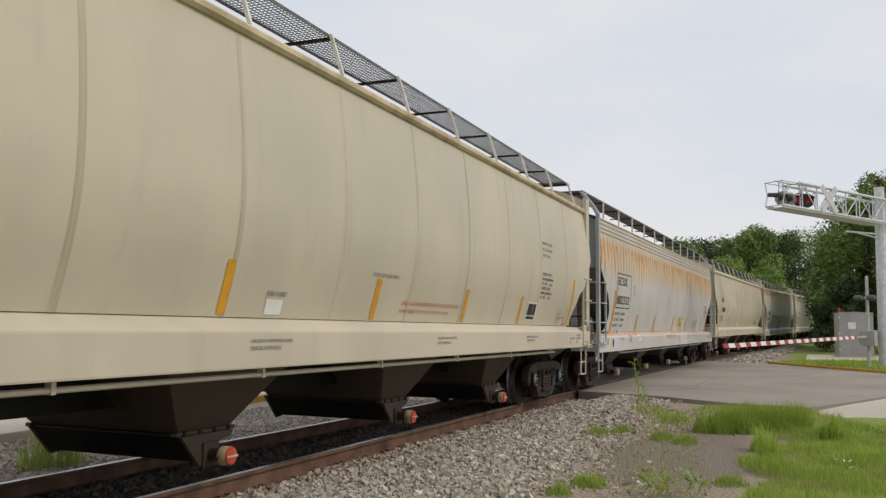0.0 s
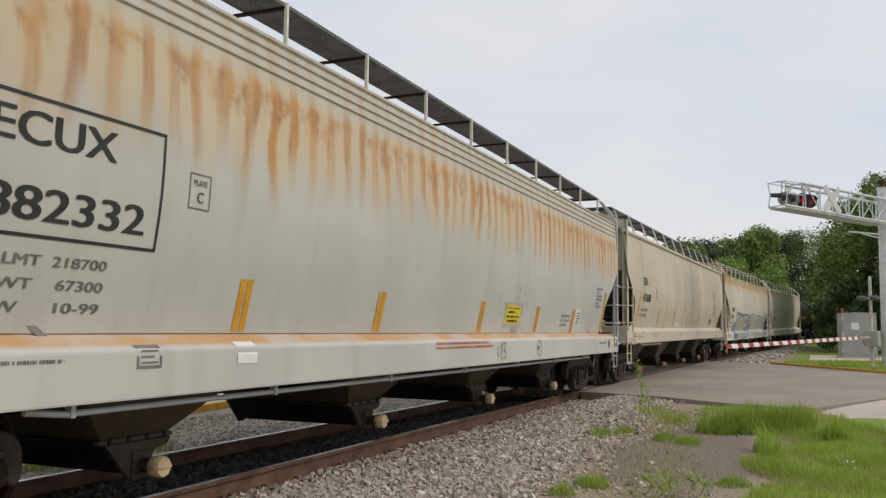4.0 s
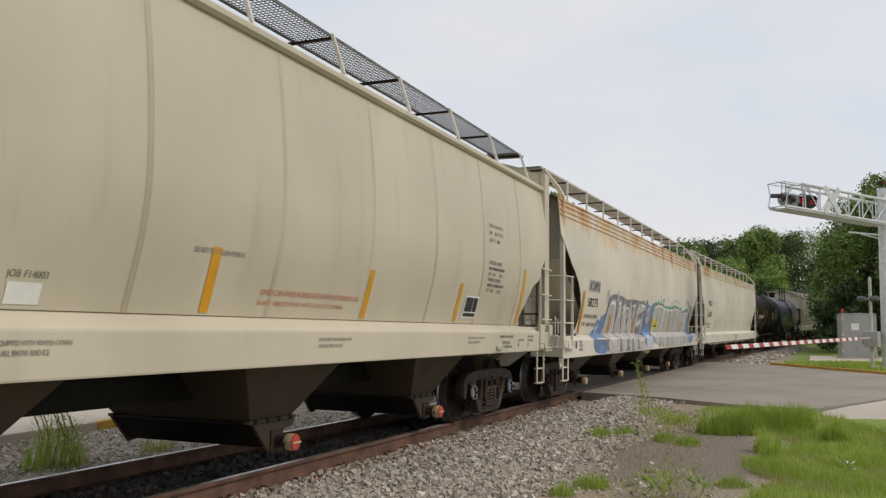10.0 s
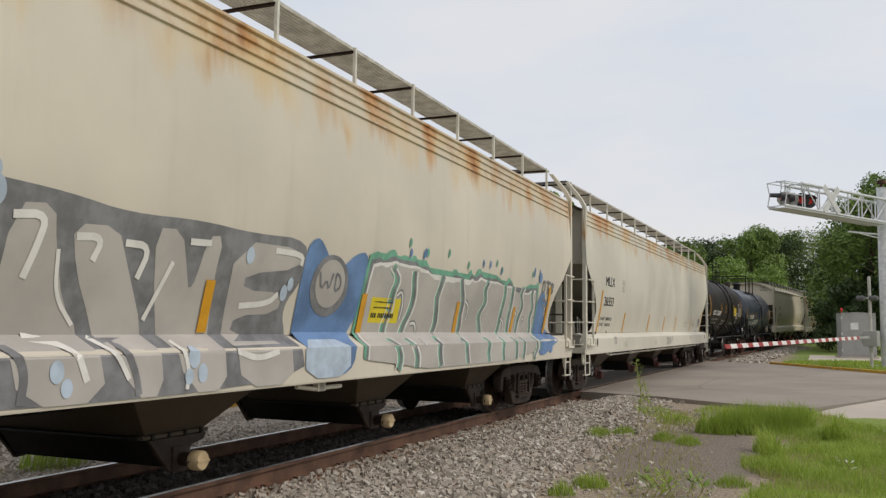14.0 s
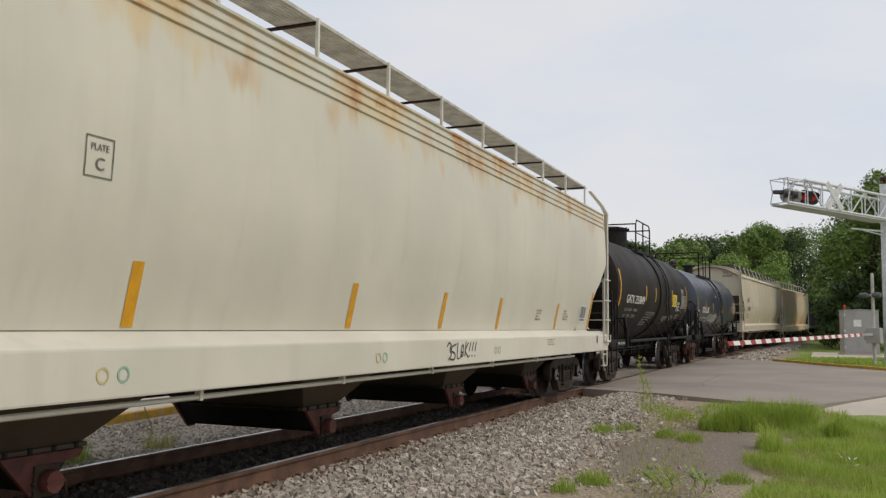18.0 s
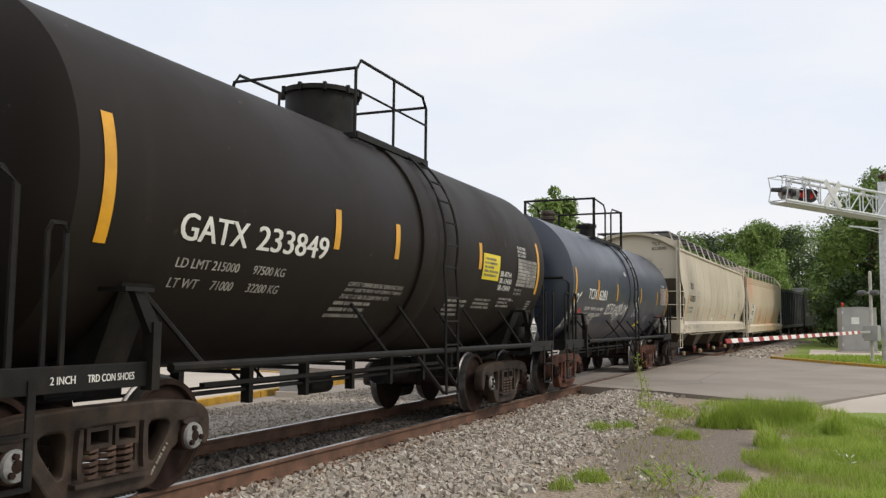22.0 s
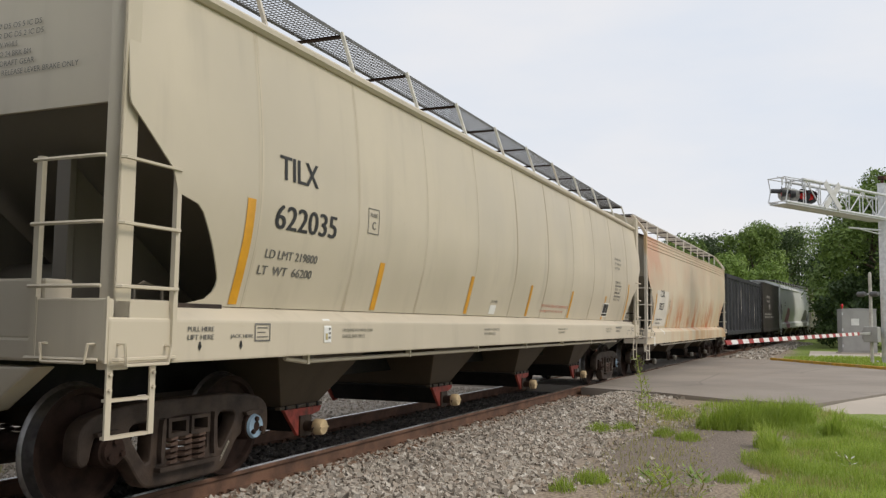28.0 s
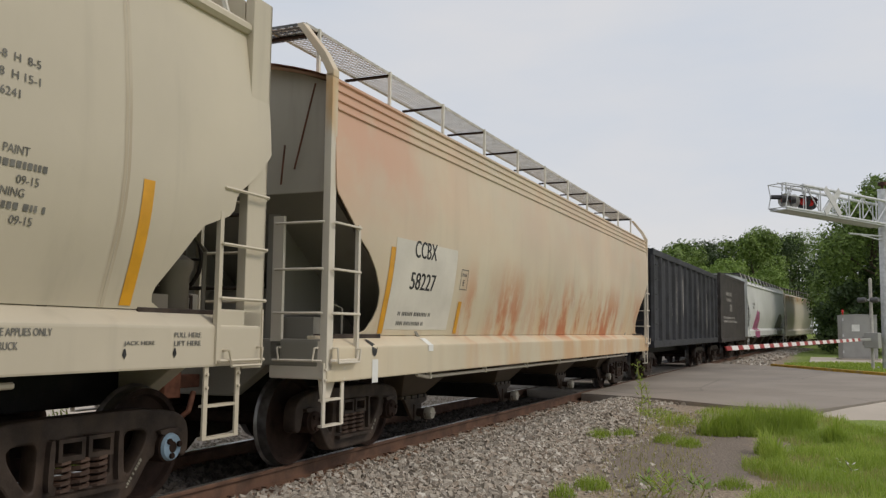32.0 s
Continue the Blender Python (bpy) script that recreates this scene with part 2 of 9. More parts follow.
INK_WORN = plain("worn_grey_stencil_ink", (0.15, 0.145, 0.13), 0.6, vary=0.3)
CLEANED = plain("cleaned_pale_paint", (0.62, 0.585, 0.51), 0.55, vary=0.08, scale=1.5)
SEAL_YELLOW = plain("pale_yellow_seal", (0.52, 0.44, 0.22), 0.6, vary=0.15)
SEAL_GREEN = plain("faded_green_seal", (0.26, 0.42, 0.32), 0.6, vary=0.15)
SIGN_WHITE = plain("weathered_white_sign", (0.55, 0.55, 0.54), 0.5, vary=0.1)
SOOT_SMEAR = plain("smeared_soot", (0.33, 0.32, 0.30), 0.7, vary=0.25, scale=20.0)
SOOT_HALO = plain("grimy_grey_paint", (0.45, 0.44, 0.405), 0.65, vary=0.12, scale=9.0)
INK_RED = plain("red_stencil_ink", (0.52, 0.17, 0.11), 0.6, vary=0.2)
INK_WHITE = plain("white_stencil_ink", (0.66, 0.65, 0.62), 0.6, vary=0.12)
INK_WHITE_WORN = plain("worn_white_stencil_ink", (0.33, 0.31, 0.29), 0.6, vary=0.3)
LABEL_WHITE = plain("white_label", (0.74, 0.74, 0.71), 0.5, vary=0.06)
DIRTY_RED = plain("grimy_red_gate_paint", (0.10, 0.028, 0.022), 0.7, vary=0.4, dirt=(0.03, 0.02, 0.016))
TABLE_BROWN = plain("sun_browned_table_paint", (0.16, 0.10, 0.07), 0.6, vary=0.3, scale=8.0)
GATE_RED = plain("worn_red_gate_paint", (0.26, 0.045, 0.032), 0.7, vary=0.35, scale=9.0, dirt=(0.07, 0.045, 0.032), dirt_share=0.8)
RED_PAINT = plain("red_gate_paint", (0.42, 0.055, 0.035), 0.6, vary=0.3)
TAN_CAP = plain("tan_outlet_cap", (0.50, 0.38, 0.22), 0.6, vary=0.2)
RAIL_RUST = plain("rusty_rail_steel", (0.125, 0.064, 0.038), 0.75, 0.0, 0.35, 4.0, 0.4, (0.08, 0.05, 0.035), 0.6)
RAIL_TOP = plain("polished_rail_head", (0.42, 0.40, 0.38), 0.3, 0.85, 0.25, 5.0, 0.05)
RIM_TAN = plain("dust_caked_rim_paint", (0.50, 0.41, 0.27), 0.7, vary=0.25, scale=3.0, dirt=(0.42, 0.27, 0.11), dirt_share=0.7)
TIE_WOOD = plain("creosoted_sleeper", (0.042, 0.031, 0.024), 0.9, 0.0, 0.4, 8.0, 0.6)


def stone_mat(name, tones):
    """Crushed stone: each stone takes its own tone."""
    m, n, l, b = graph(name)
    geo, cr = n.new("ShaderNodeNewGeometry"), n.new("ShaderNodeValToRGB")
    while len(cr.color_ramp.elements) < len(tones):
        cr.color_ramp.elements.new(0.5)
    for i, (e, t) in enumerate(zip(cr.color_ramp.elements, tones)):
        e.position, e.color = i / (len(tones) - 1), (*t, 1)
    l.new(geo.outputs["Random Per Island"], cr.inputs["Fac"])
    grain = noise_at(n, l, 90.0, detail=3.0)
    c = mixed(n, l, ramp(n, l, grain, 0.3, 0.7, 0, 0.35), cr.outputs["Color"], (0.12, 0.10, 0.085))
    l.new(c, b.inputs["Base Color"])
    b.inputs["Roughness"].default_value = 0.85
    bumped(n, l, b, grain, 0.5, 0.006)
    return m


def soil_mat():
    """The open ground: gravel near the track, trodden dirt, and grass farther off, with ragged borders."""
    m, n, l, b = graph("ground_soil")
    x, y = axis_of(n, l, "X"), axis_of(n, l, "Y")
    cells = n.new("ShaderNodeTexVoronoi")
    tc = n.new("ShaderNodeTexCoord")
    cells.inputs["Scale"].default_value = 26.0
    l.new(tc.outputs["Object"], cells.inputs["Vector"])
    pebble = mixed(n, l, cells.outputs["Color"], (0.15, 0.125, 0.105), (0.44, 0.395, 0.345))
    broad, fine = noise_at(n, l, 0.5, detail=5.0), noise_at(n, l, 22.0, detail=5.0)
    gravel = mixed(n, l, ramp(n, l, broad, 0.35, 0.65), pebble, (0.31, 0.262, 0.212))
    dirt = mixed(n, l, ramp(n, l, fine, 0.3, 0.7), (0.17, 0.13, 0.095), (0.36, 0.295, 0.22))
    turf = mixed(n, l, ramp(n, l, fine, 0.3, 0.7), (0.10, 0.15, 0.02), (0.26, 0.33, 0.06))
    rag = n.new("ShaderNodeMath")
    rag.operation = "MULTIPLY_ADD"
    rag.inputs[1].default_value = 2.6
    l.new(noise_at(n, l, 0.9, detail=6.0), rag.inputs[0])
    l.new(y, rag.inputs[2])
    near_track = ramp(n, l, rag.outputs[0], -2.0, -1.2, 0, 1)       # towards the track: gravel
    c = mixed(n, l, near_track, dirt, gravel)
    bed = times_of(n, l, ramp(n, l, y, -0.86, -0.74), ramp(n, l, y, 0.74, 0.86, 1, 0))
    c = mixed(n, l, bed, c, (0.025, 0.021, 0.017))                  # oily bed between the rails, the train's shade put into its colour
    bare = n.new("ShaderNodeVectorMath")                            # a worn patch of fine grey chippings
    bare.operation = "DISTANCE"
    squash = n.new("ShaderNodeVectorMath")
    squash.operation = "MULTIPLY"
    squash.inputs[1].default_value = (0.36, 1.0, 0.0)
    l.new(tc.outputs["Object"], squash.inputs[0])
    l.new(squash.outputs["Vector"], bare.inputs[0])
    bare.inputs[1].default_value = (12.2 * 0.36, -4.30, 0.0)
    wob = n.new("ShaderNodeMath")
    wob.operation = "MULTIPLY_ADD"
    wob.inputs[1].default_value = 0.6
    l.new(noise_at(n, l, 2.2, detail=5.0), wob.inputs[0])
    l.new(bare.outputs["Value"], wob.inputs[2])
    chips = mixed(n, l, ramp(n, l, noise_at(n, l, 48.0, detail=4.0), 0.35, 0.72), (0.12, 0.095, 0.077), (0.27, 0.225, 0.185))
    c = mixed(n, l, ramp(n, l, wob.outputs[0], 1.15, 1.5, 1, 0), c, chips)
    grass_side = ramp(n, l, rag.outputs[0], -4.6, -3.9, 1, 0)       # away from it: turf
    c = mixed(n, l, grass_side, c, turf)
    beyond = ramp(n, l, rag.outputs[0], 26.0, 30.0, 0, 1)           # lawns across the track
    c = mixed(n, l, beyond, c, turf)
    l.new(c, b.inputs["Base Color"])
    b.inputs["Roughness"].default_value = 0.95
    bumped(n, l, b, cells.outputs["Distance"], 0.5, 0.03)
    return m


def paving(name, color, crack=0.35, grit=70.0):
    m, n, l, b = graph(name)
    big, fine = noise_at(n, l, 0.35, detail=5.0), noise_at(n, l, grit, detail=3.0)
    c = mixed(n, l, ramp(n, l, big, 0.3, 0.7), tuple(v * 0.86 for v in color), tuple(v * 1.1 for v in color))
    c = mixed(n, l, ramp(n, l, fine, 0.35, 0.75, 0, 0.3), c, tuple(v * 0.55 for v in color))
    vor = n.new("ShaderNodeTexVoronoi")
    vor.feature = "DISTANCE_TO_EDGE"
    vor.inputs["Scale"].default_value = 0.22
    tc = n.new("ShaderNodeTexCoord")
    l.new(tc.outputs["Object"], vor.inputs["Vector"])
    c = mixed(n, l, ramp(n, l, vor.outputs["Distance"], 0.0, 0.012, crack, 0), c, tuple(v * 0.35 for v in color))
    l.new(c, b.inputs["Base Color"])
    b.inputs["Roughness"].default_value = 0.85
    bumped(n, l, b, fine, 0.3, 0.005)
    return m


def leaf_mat(name, dark, light, through_share=0.25):
    m, n, l, b = graph(name)
    geo = n.new("ShaderNodeNewGeometry")
    patch = noise_at(n, l, 0.5, detail=3.0)
    c = mixed(n, l, geo.outputs["Random Per Island"], dark, light)
    c = mixed(n, l, ramp(n, l, patch, 0.35, 0.65, 0, 0.5), c, tuple(v * 0.75 for v in dark))
    l.new(c, b.inputs["Base Color"])
    b.inputs["Roughness"].default_value = 0.6
    tr, mx, out = n.new("ShaderNodeBsdfTranslucent"), n.new("ShaderNodeMixShader"), n["Material Output"]
    l.new(c, tr.inputs["Color"])
    mx.inputs[0].default_value = through_share
    l.new(b.outputs[0], mx.inputs[1])
    l.new(tr.outputs[0], mx.inputs[2])
    l.new(mx.outputs[0], out.inputs["Surface"])
    return m


BALLAST = stone_mat("crushed_ballast", [(0.17, 0.145, 0.115), (0.40, 0.355, 0.295), (0.52, 0.475, 0.405), (0.31, 0.245, 0.185), (0.66, 0.62, 0.55)])
CHIPS = stone_mat("fine_grey_chippings", [(0.07, 0.055, 0.045), (0.17, 0.14, 0.115), (0.28, 0.24, 0.20), (0.5, 0.46, 0.41)])
BALLAST_RUST = stone_mat("rust_stained_ballast", [(0.10, 0.05, 0.03), (0.22, 0.12, 0.07), (0.36, 0.24, 0.16)])
# oil-dark stone, with the shade beneath the cars mixed into its tones
BALLAST_DARK = stone_mat("shaded_oily_ballast", [(0.012, 0.010, 0.008), (0.035, 0.029, 0.024), (0.11, 0.094, 0.08)])
SOIL = soil_mat()
ASPHALT = paving("grey_asphalt", (0.28, 0.243, 0.205))
CONCRETE = paving("pale_concrete", (0.50, 0.44, 0.37), 0.2)
KERB_YELLOW = plain("worn_yellow_kerb_paint", (0.46, 0.27, 0.03), 0.7, vary=0.2, dirt=(0.35, 0.31, 0.26))
LAWN = paving("mown_lawn", (0.21, 0.24, 0.07), 0.0, 30.0)
LEAF_DARK = leaf_mat("dark_leaves", (0.030, 0.058, 0.014), (0.092, 0.145, 0.034))
LEAF_MID = leaf_mat("green_leaves", (0.105, 0.17, 0.032), (0.26, 0.365, 0.078))
LEAF_LIGHT = leaf_mat("light_green_leaves", (0.14, 0.23, 0.04), (0.31, 0.44, 0.085))
BLADE = leaf_mat("grass_blades", (0.225, 0.33, 0.032), (0.45, 0.55, 0.11), 0.5)
BLADE_DRY = leaf_mat("dry_grass_blades", (0.30, 0.31, 0.09), (0.54, 0.49, 0.20), 0.4)
BARK = plain("tree_bark", (0.10, 0.075, 0.055), 0.9, vary=0.4, scale=5.0, bump=0.7)
ALU = plain("bare_aluminium", (0.60, 0.61, 0.62), 0.45, 0.35, 0.12)
CABINET_GREY = plain("grey_steel_cabinet", (0.33, 0.325, 0.31), 0.5, vary=0.08, scale=2.0)
LAMP_BLACK = plain("black_signal_hood", (0.02, 0.02, 0.022), 0.5)
RED_STRIPE = plain("red_reflective_stripe", (0.34, 0.028, 0.028), 0.45, vary=0.1)
WHITE_STRIPE = plain("white_reflective_stripe", (0.80, 0.79, 0.77), 0.45, vary=0.05)
BLUE_SPRAY = plain("blue_spray_paint", (0.115, 0.205, 0.385), 0.5, vary=0.25, scale=2.5)
SKY_SPRAY = plain("pale_blue_spray_paint", (0.42, 0.50, 0.60), 0.5, vary=0.15)
GREY_SPRAY = plain("silver_grey_spray_paint", (0.43, 0.40, 0.375), 0.5, 0.0, 0.12, 1.5)
DARK_SPRAY = plain("slate_spray_paint", (0.185, 0.185, 0.195), 0.5, vary=0.25)
GREEN_SPRAY = plain("sea_green_spray_paint", (0.14, 0.36, 0.25), 0.5, vary=0.2)
WHITE_SPRAY = plain("white_spray_paint", (0.70, 0.68, 0.65), 0.5, vary=0.08)
PINK_SPRAY = plain("magenta_spray_paint", (0.36, 0.10, 0.20), 0.5, vary=0.25)


def glow_red():
    m, n, l, b = graph("lit_red_lens")
    b.inputs["Base Color"].default_value = (0.5, 0.02, 0.02, 1)
    b.inputs["Roughness"].default_value = 0.2
    b.inputs["Emission Color"].default_value = (1.0, 0.05, 0.04, 1)
    b.inputs["Emission Strength"].default_value = 0.06
    return m


RED_LENS = glow_red()


# ---- shapes ----


class Shape:
    """Points and faces, gathered piece by piece; each face may take one of several materials."""

    def __init__(self):
        self.v, self.f, self.m = [], [], []

    def add(self, verts, faces, slot=0):
        k = len(self.v)
        self.v += [tuple(p) for p in verts]
        self.f += [tuple(i + k for i in q) for q in faces]
        self.m += [slot] * len(faces)
        return self

    def box(self, x0, x1, y0, y1, z0, z1, slot=0):
        p = [(x, y, z) for z in (z0, z1) for y in (y0, y1) for x in (x0, x1)]
        return self.add(p, [(0, 2, 3, 1), (4, 5, 7, 6), (0, 1, 5, 4), (2, 6, 7, 3), (0, 4, 6, 2), (1, 3, 7, 5)], slot)

    def prism(self, outline, y0, y1, slot=0, plane="xz"):
        """An outline drawn in a plane, pulled along the third axis."""
        n = len(outline)

        def at(p, w):
            return {"xz": (p[0], w, p[1]), "yz": (w, p[0], p[1]), "xy": (p[0], p[1], w)}[plane]
        v = [at(p, y0) for p in outline] + [at(p, y1) for p in outline]
        f = [tuple(range(n)), tuple(range(2 * n - 1, n - 1, -1))]
        f += [(i, i + n, (i + 1) % n + n, (i + 1) % n) for i in range(n)]
        return self.add(v, f, slot)

    def tube(self, path, r, sides=6, slot=0, closed=False):
        """A round bar along a path."""
        path = [Vector(p) for p in path]
        rings, v, f = len(path), [], []
        for i, p in enumerate(path):
            a = path[i - 1] if i or closed else p
            b = path[(i + 1) % rings] if i < rings - 1 or closed else p
            d = (b - a).normalized()
            s = d.cross(Vector((0, 0, 1)) if abs(d.z) < 0.9 else Vector((0, 1, 0))).normalized()
            u = s.cross(d)
            for k in range(sides):
                w = 2 * math.pi * (k + 0.5) / sides
                v.append(p + s * (r * math.cos(w)) + u * (r * math.sin(w)))
        for i in range(rings if closed else rings - 1):
            j = (i + 1) % rings
            for k in range(sides):
                q = (k + 1) % sides
                f.append((i * sides + k, i * sides + q, j * sides + q, j * sides + k))
        if not closed:
            f += [tuple(range(sides - 1, -1, -1)), tuple(range((rings - 1) * sides, rings * sides))]
        return self.add(v, f, slot)

    def lathe(self, profile, axis="y", center=(0, 0, 0), sides=24, slot=0, slots=None):
        """A profile of (along, radius) turned round an axis."""
        v, f, k = [], [], len(profile)
        for i in range(sides):
            c, s = math.cos(2 * math.pi * i / sides), math.sin(2 * math.pi * i / sides)
            for a, r in profile:
                p = {"y": (r * c, a, r * s), "x": (a, r * c, r * s), "z": (r * c, r * s, a)}[axis]
                v.append((p[0] + center[0], p[1] + center[1], p[2] + center[2]))
        base = len(self.f)
        for i in range(sides):
            j = (i + 1) % sides
            for q in range(k - 1):
                f.append((i * k + q, i * k + q + 1, j * k + q + 1, j * k + q))
        self.add(v, f, slot)
        if slots:
            for n_face in range(len(f)):
                self.m[base + n_face] = slots[n_face % (k - 1)]
        return self

    def mesh(self, name, mats, bevel=0.0, smooth=False, normals=True):
        me = bpy.data.meshes.new(name)
        me.from_pydata(self.v, [], self.f)
        for m in mats if isinstance(mats, (list, tuple)) else [mats]:
            me.materials.append(m)
        if any(self.m):
            me.polygons.foreach_set("material_index", self.m)
        if normals or bevel:
            bm = bmesh.new()
            bm.from_mesh(me)
            if normals:
                bmesh.ops.recalc_face_normals(bm, faces=bm.faces)
            if bevel:
                sharp = [e for e in bm.edges if len(e.link_faces) == 2 and e.calc_face_angle(0) > 0.6]
                bmesh.ops.bevel(bm, geom=sharp, offset=bevel, segments=2, profile=0.6, affect="EDGES", clamp_overlap=True)
            bm.to_mesh(me)
            bm.free()
        if smooth:
            me.polygons.foreach_set("use_smooth", [True] * len(me.polygons))
            me.set_sharp_from_angle(angle=0.7)
        return me


def part(name, data, parent, label="", mats=None, bevel=0.0, smooth=False, at=None):
    """Links a mesh, or a Shape with its materials, as one object under a thing or a part."""
    if isinstance(data, Shape):
        data = data.mesh(name, mats, bevel, smooth)
    ob = new(name, data)
    ob.parent = parent
    if at is not None:
        ob.matrix_basis = at
    if label:
        ob["label"] = label
    return ob


def thing(name, label, category, group="", data=None, kind=""):
    return tagged(new(name, data), label, category, group, kind)


# ---- ground and track ----


def rise(x):
    """The height of the rail heads along the line: level beside the camera, climbing beyond the crossing."""
    if x < 0:
        return 0.0
    if x < 80:
        return 0.0017 * x + 0.00011 * x * x
    return 0.84 + 0.0193 * (min(x, 170) - 80)


def on_track(a):
    return Vector((math.sin(CURVE * a) / CURVE, -(1 - math.cos(CURVE * a)) / CURVE, rise(a)))


def beside(a, y, z):
    """A point at a metres along the track, y to its left and z above its rails."""
    p, w = on_track(a), -CURVE * a
    return Vector((p.x - math.sin(w) * y, p.y + math.cos(w) * y, p.z + z))


def swept(outline, a0, a1, step, slot=0, shape=None):
    """An outline of (y, z) drawn along the track."""
    shape = shape or Shape()
    n, rows = len(outline), max(2, int((a1 - a0) / step) + 1)
    v = [beside(a0 + (a1 - a0) * i / (rows - 1), y, z) for i in range(rows) for y, z in outline]
    f = [(i * n + k, i * n + (k + 1) % n, (i + 1) * n + (k + 1) % n, (i + 1) * n + k) for i in range(rows - 1) for k in range(n)]
    f += [tuple(range(n)), tuple(range(rows * n - 1, rows * n - n - 1, -1))]
    return shape.add(v, f, slot)


def ground_at(x, y):
    off = y + CURVE * x * x / 2 if x > 0 else y
    z = rise(x) - 0.19
    if off < -1.5:                                   # the shoulder of the ballast on the camera's side
        z -= 0.07 * min(1, (-1.5 - off) / 1.5)
    if off > 2.2:
        z -= 0.05 * min(1, (off - 2.2) / 2)
    if off < -1.3:                                   # made up towards the edge of the road
        k = max(0.0, min(1.0, (x - 13.0) / 4.4))
        z += 0.17 * k * k * (3 - 2 * k) * min(1.0, (-1.3 - off) / 0.6)
    return z + 0.02 * noise.noise(Vector((x * 0.8, y * 0.8, 0)))


def grid_lines(lo, hi, fine_lo, fine_hi, step):
    """Coordinates that are close together in the middle and spread out towards the ends."""
    out = list(np.arange(fine_lo, fine_hi + 1e-6, step))
    d, p = step, fine_hi
    while p < hi:
        d *= 1.3
        p += d
        out.append(p)
    d, p = step, fine_lo
    while p > lo:
        d *= 1.3
        p -= d
        out.insert(0, p)
    return out


def make_ground():
    xs, ys = grid_lines(-1500, 3000, -6, 52, 0.5), grid_lines(-2000, 2000, -14, 14, 0.5)
    g = Shape()
    g.add([(x, y, ground_at(x, y)) for x in xs for y in ys],
          [(i * len(ys) + j, (i + 1) * len(ys) + j, (i + 1) * len(ys) + j + 1, i * len(ys) + j + 1)
           for i in range(len(xs) - 1) for j in range(len(ys) - 1)])
    me = g.mesh("ground", SOIL, smooth=True)
    return thing("ground", "gravel, bare dirt and turf beside a railway track", "ground", data=me, kind="structure")


make_ground()


def slab(name, outline, lift, thick, mat, label, kind="structure", category="road", cell=1.0):
    """A paved sheet over an outline in plan that follows the climb of the line, with a cut edge."""
    bm = bmesh.new()
    face = bm.faces.new([bm.verts.new((x, y, 0)) for x, y in outline])
    for axis in (0, 1):
        lo, hi = min(p[axis] for p in outline), max(p[axis] for p in outline)
        k = math.ceil(lo / cell)
        while k * cell < hi:
            co, no = [0, 0, 0], [0, 0, 0]
            co[axis], no[axis] = k * cell, 1
            if abs(k * cell) < 60:
                bmesh.ops.bisect_plane(bm, geom=bm.verts[:] + bm.edges[:] + bm.faces[:], plane_co=co, plane_no=no)
            k += 1
    ext = bmesh.ops.extrude_face_region(bm, geom=bm.faces[:])
    for v in bm.verts:
        v.co.z = rise(v.co.x) + (lift(v.co.x) if callable(lift) else lift) - thick
    for v in ext["geom"]:
        if isinstance(v, bmesh.types.BMVert):
            v.co.z += thick
    bmesh.ops.recalc_face_normals(bm, faces=bm.faces)
    me = bpy.data.meshes.new(name)
    bm.to_mesh(me)
    bm.free()
    me.materials.append(mat)
    return thing(name, label, category, data=me, kind=kind)


# the road crosses the track; flangeways are left open along both rails
slab("road", [(19.5, -1.16), (18.9, -3.0), (17.85, -4.5), (17.5, -5.95), (19.3, -6.75), (21.3, -7.55), (23.0, -9.0), (24.0, -40), (30.5, -40),
              (31.0, -9.6), (31.9, -8.75), (34.6, -6.9), (37.9, -4.9), (39.4, -3.2), (39.6, -2.06), (30.0, -1.56)], 0.0, 0.25, ASPHALT,
     "sun-bleached grey asphalt road with fine cracks", category="road")
slab("crossing_infill", [(20.0, -0.95), (30.0, -1.32), (39.4, -1.81), (39.2, -0.51), (30.0, -0.03), (20.2, 0.34)], -0.012, 0.2, ASPHALT,
     "grey asphalt between the rails of the crossing", category="road")
slab("road_across_the_track", [(20.4, 0.56), (30.0, 0.20), (39.1, -0.27), (42, 8), (44, 40), (26, 40), (22.5, 8.0)], 0.0, 0.25, ASPHALT,
     "grey asphalt road on the far side of the track", category="road")
slab("driveway", [(17.52, -6.02), (19.3, -6.82), (21.3, -7.62), (22.9, -9.05), (23.9, -40), (14.2, -40), (14.0, -7.75), (15.57, -6.95), (16.65, -6.42)],
     lambda x: -0.03 - 0.20 * max(0.0, min(1.0, (18.6 - x) / 2.6)) * 0.6, 0.2, CONCRETE, "pale concrete driveway apron beside the road", category="pavement")
slab("parking_lot", [(-20, 4.12), (7.5, 4.38), (10.6, 4.56), (15.8, 5.12), (20.5, 5.56), (21.5, 7.5), (25, 40), (-20, 40)], -0.12, 0.2, CONCRETE,
     "pale concrete parking lot across the track", category="pavement")
slab("signal_pad", [(42.3, -6.2), (51.0, -6.4), (50.0, -12.0), (42.3, -12.0)], 0.0, 0.2, CONCRETE,
     "pale concrete pad under the signal cabinet", category="pavement")
slab("verge", [(38.3, -4.9), (39.4, -5.3), (41.0, -6.6), (42.0, -9.0), (42.0, -12.5), (31.4, -12.5), (31.35, -9.9), (32.3, -8.95), (35.0, -7.1)], 0.05, 0.3, LAWN,
     "mown green grass verge behind a yellow kerb", category="lawn")


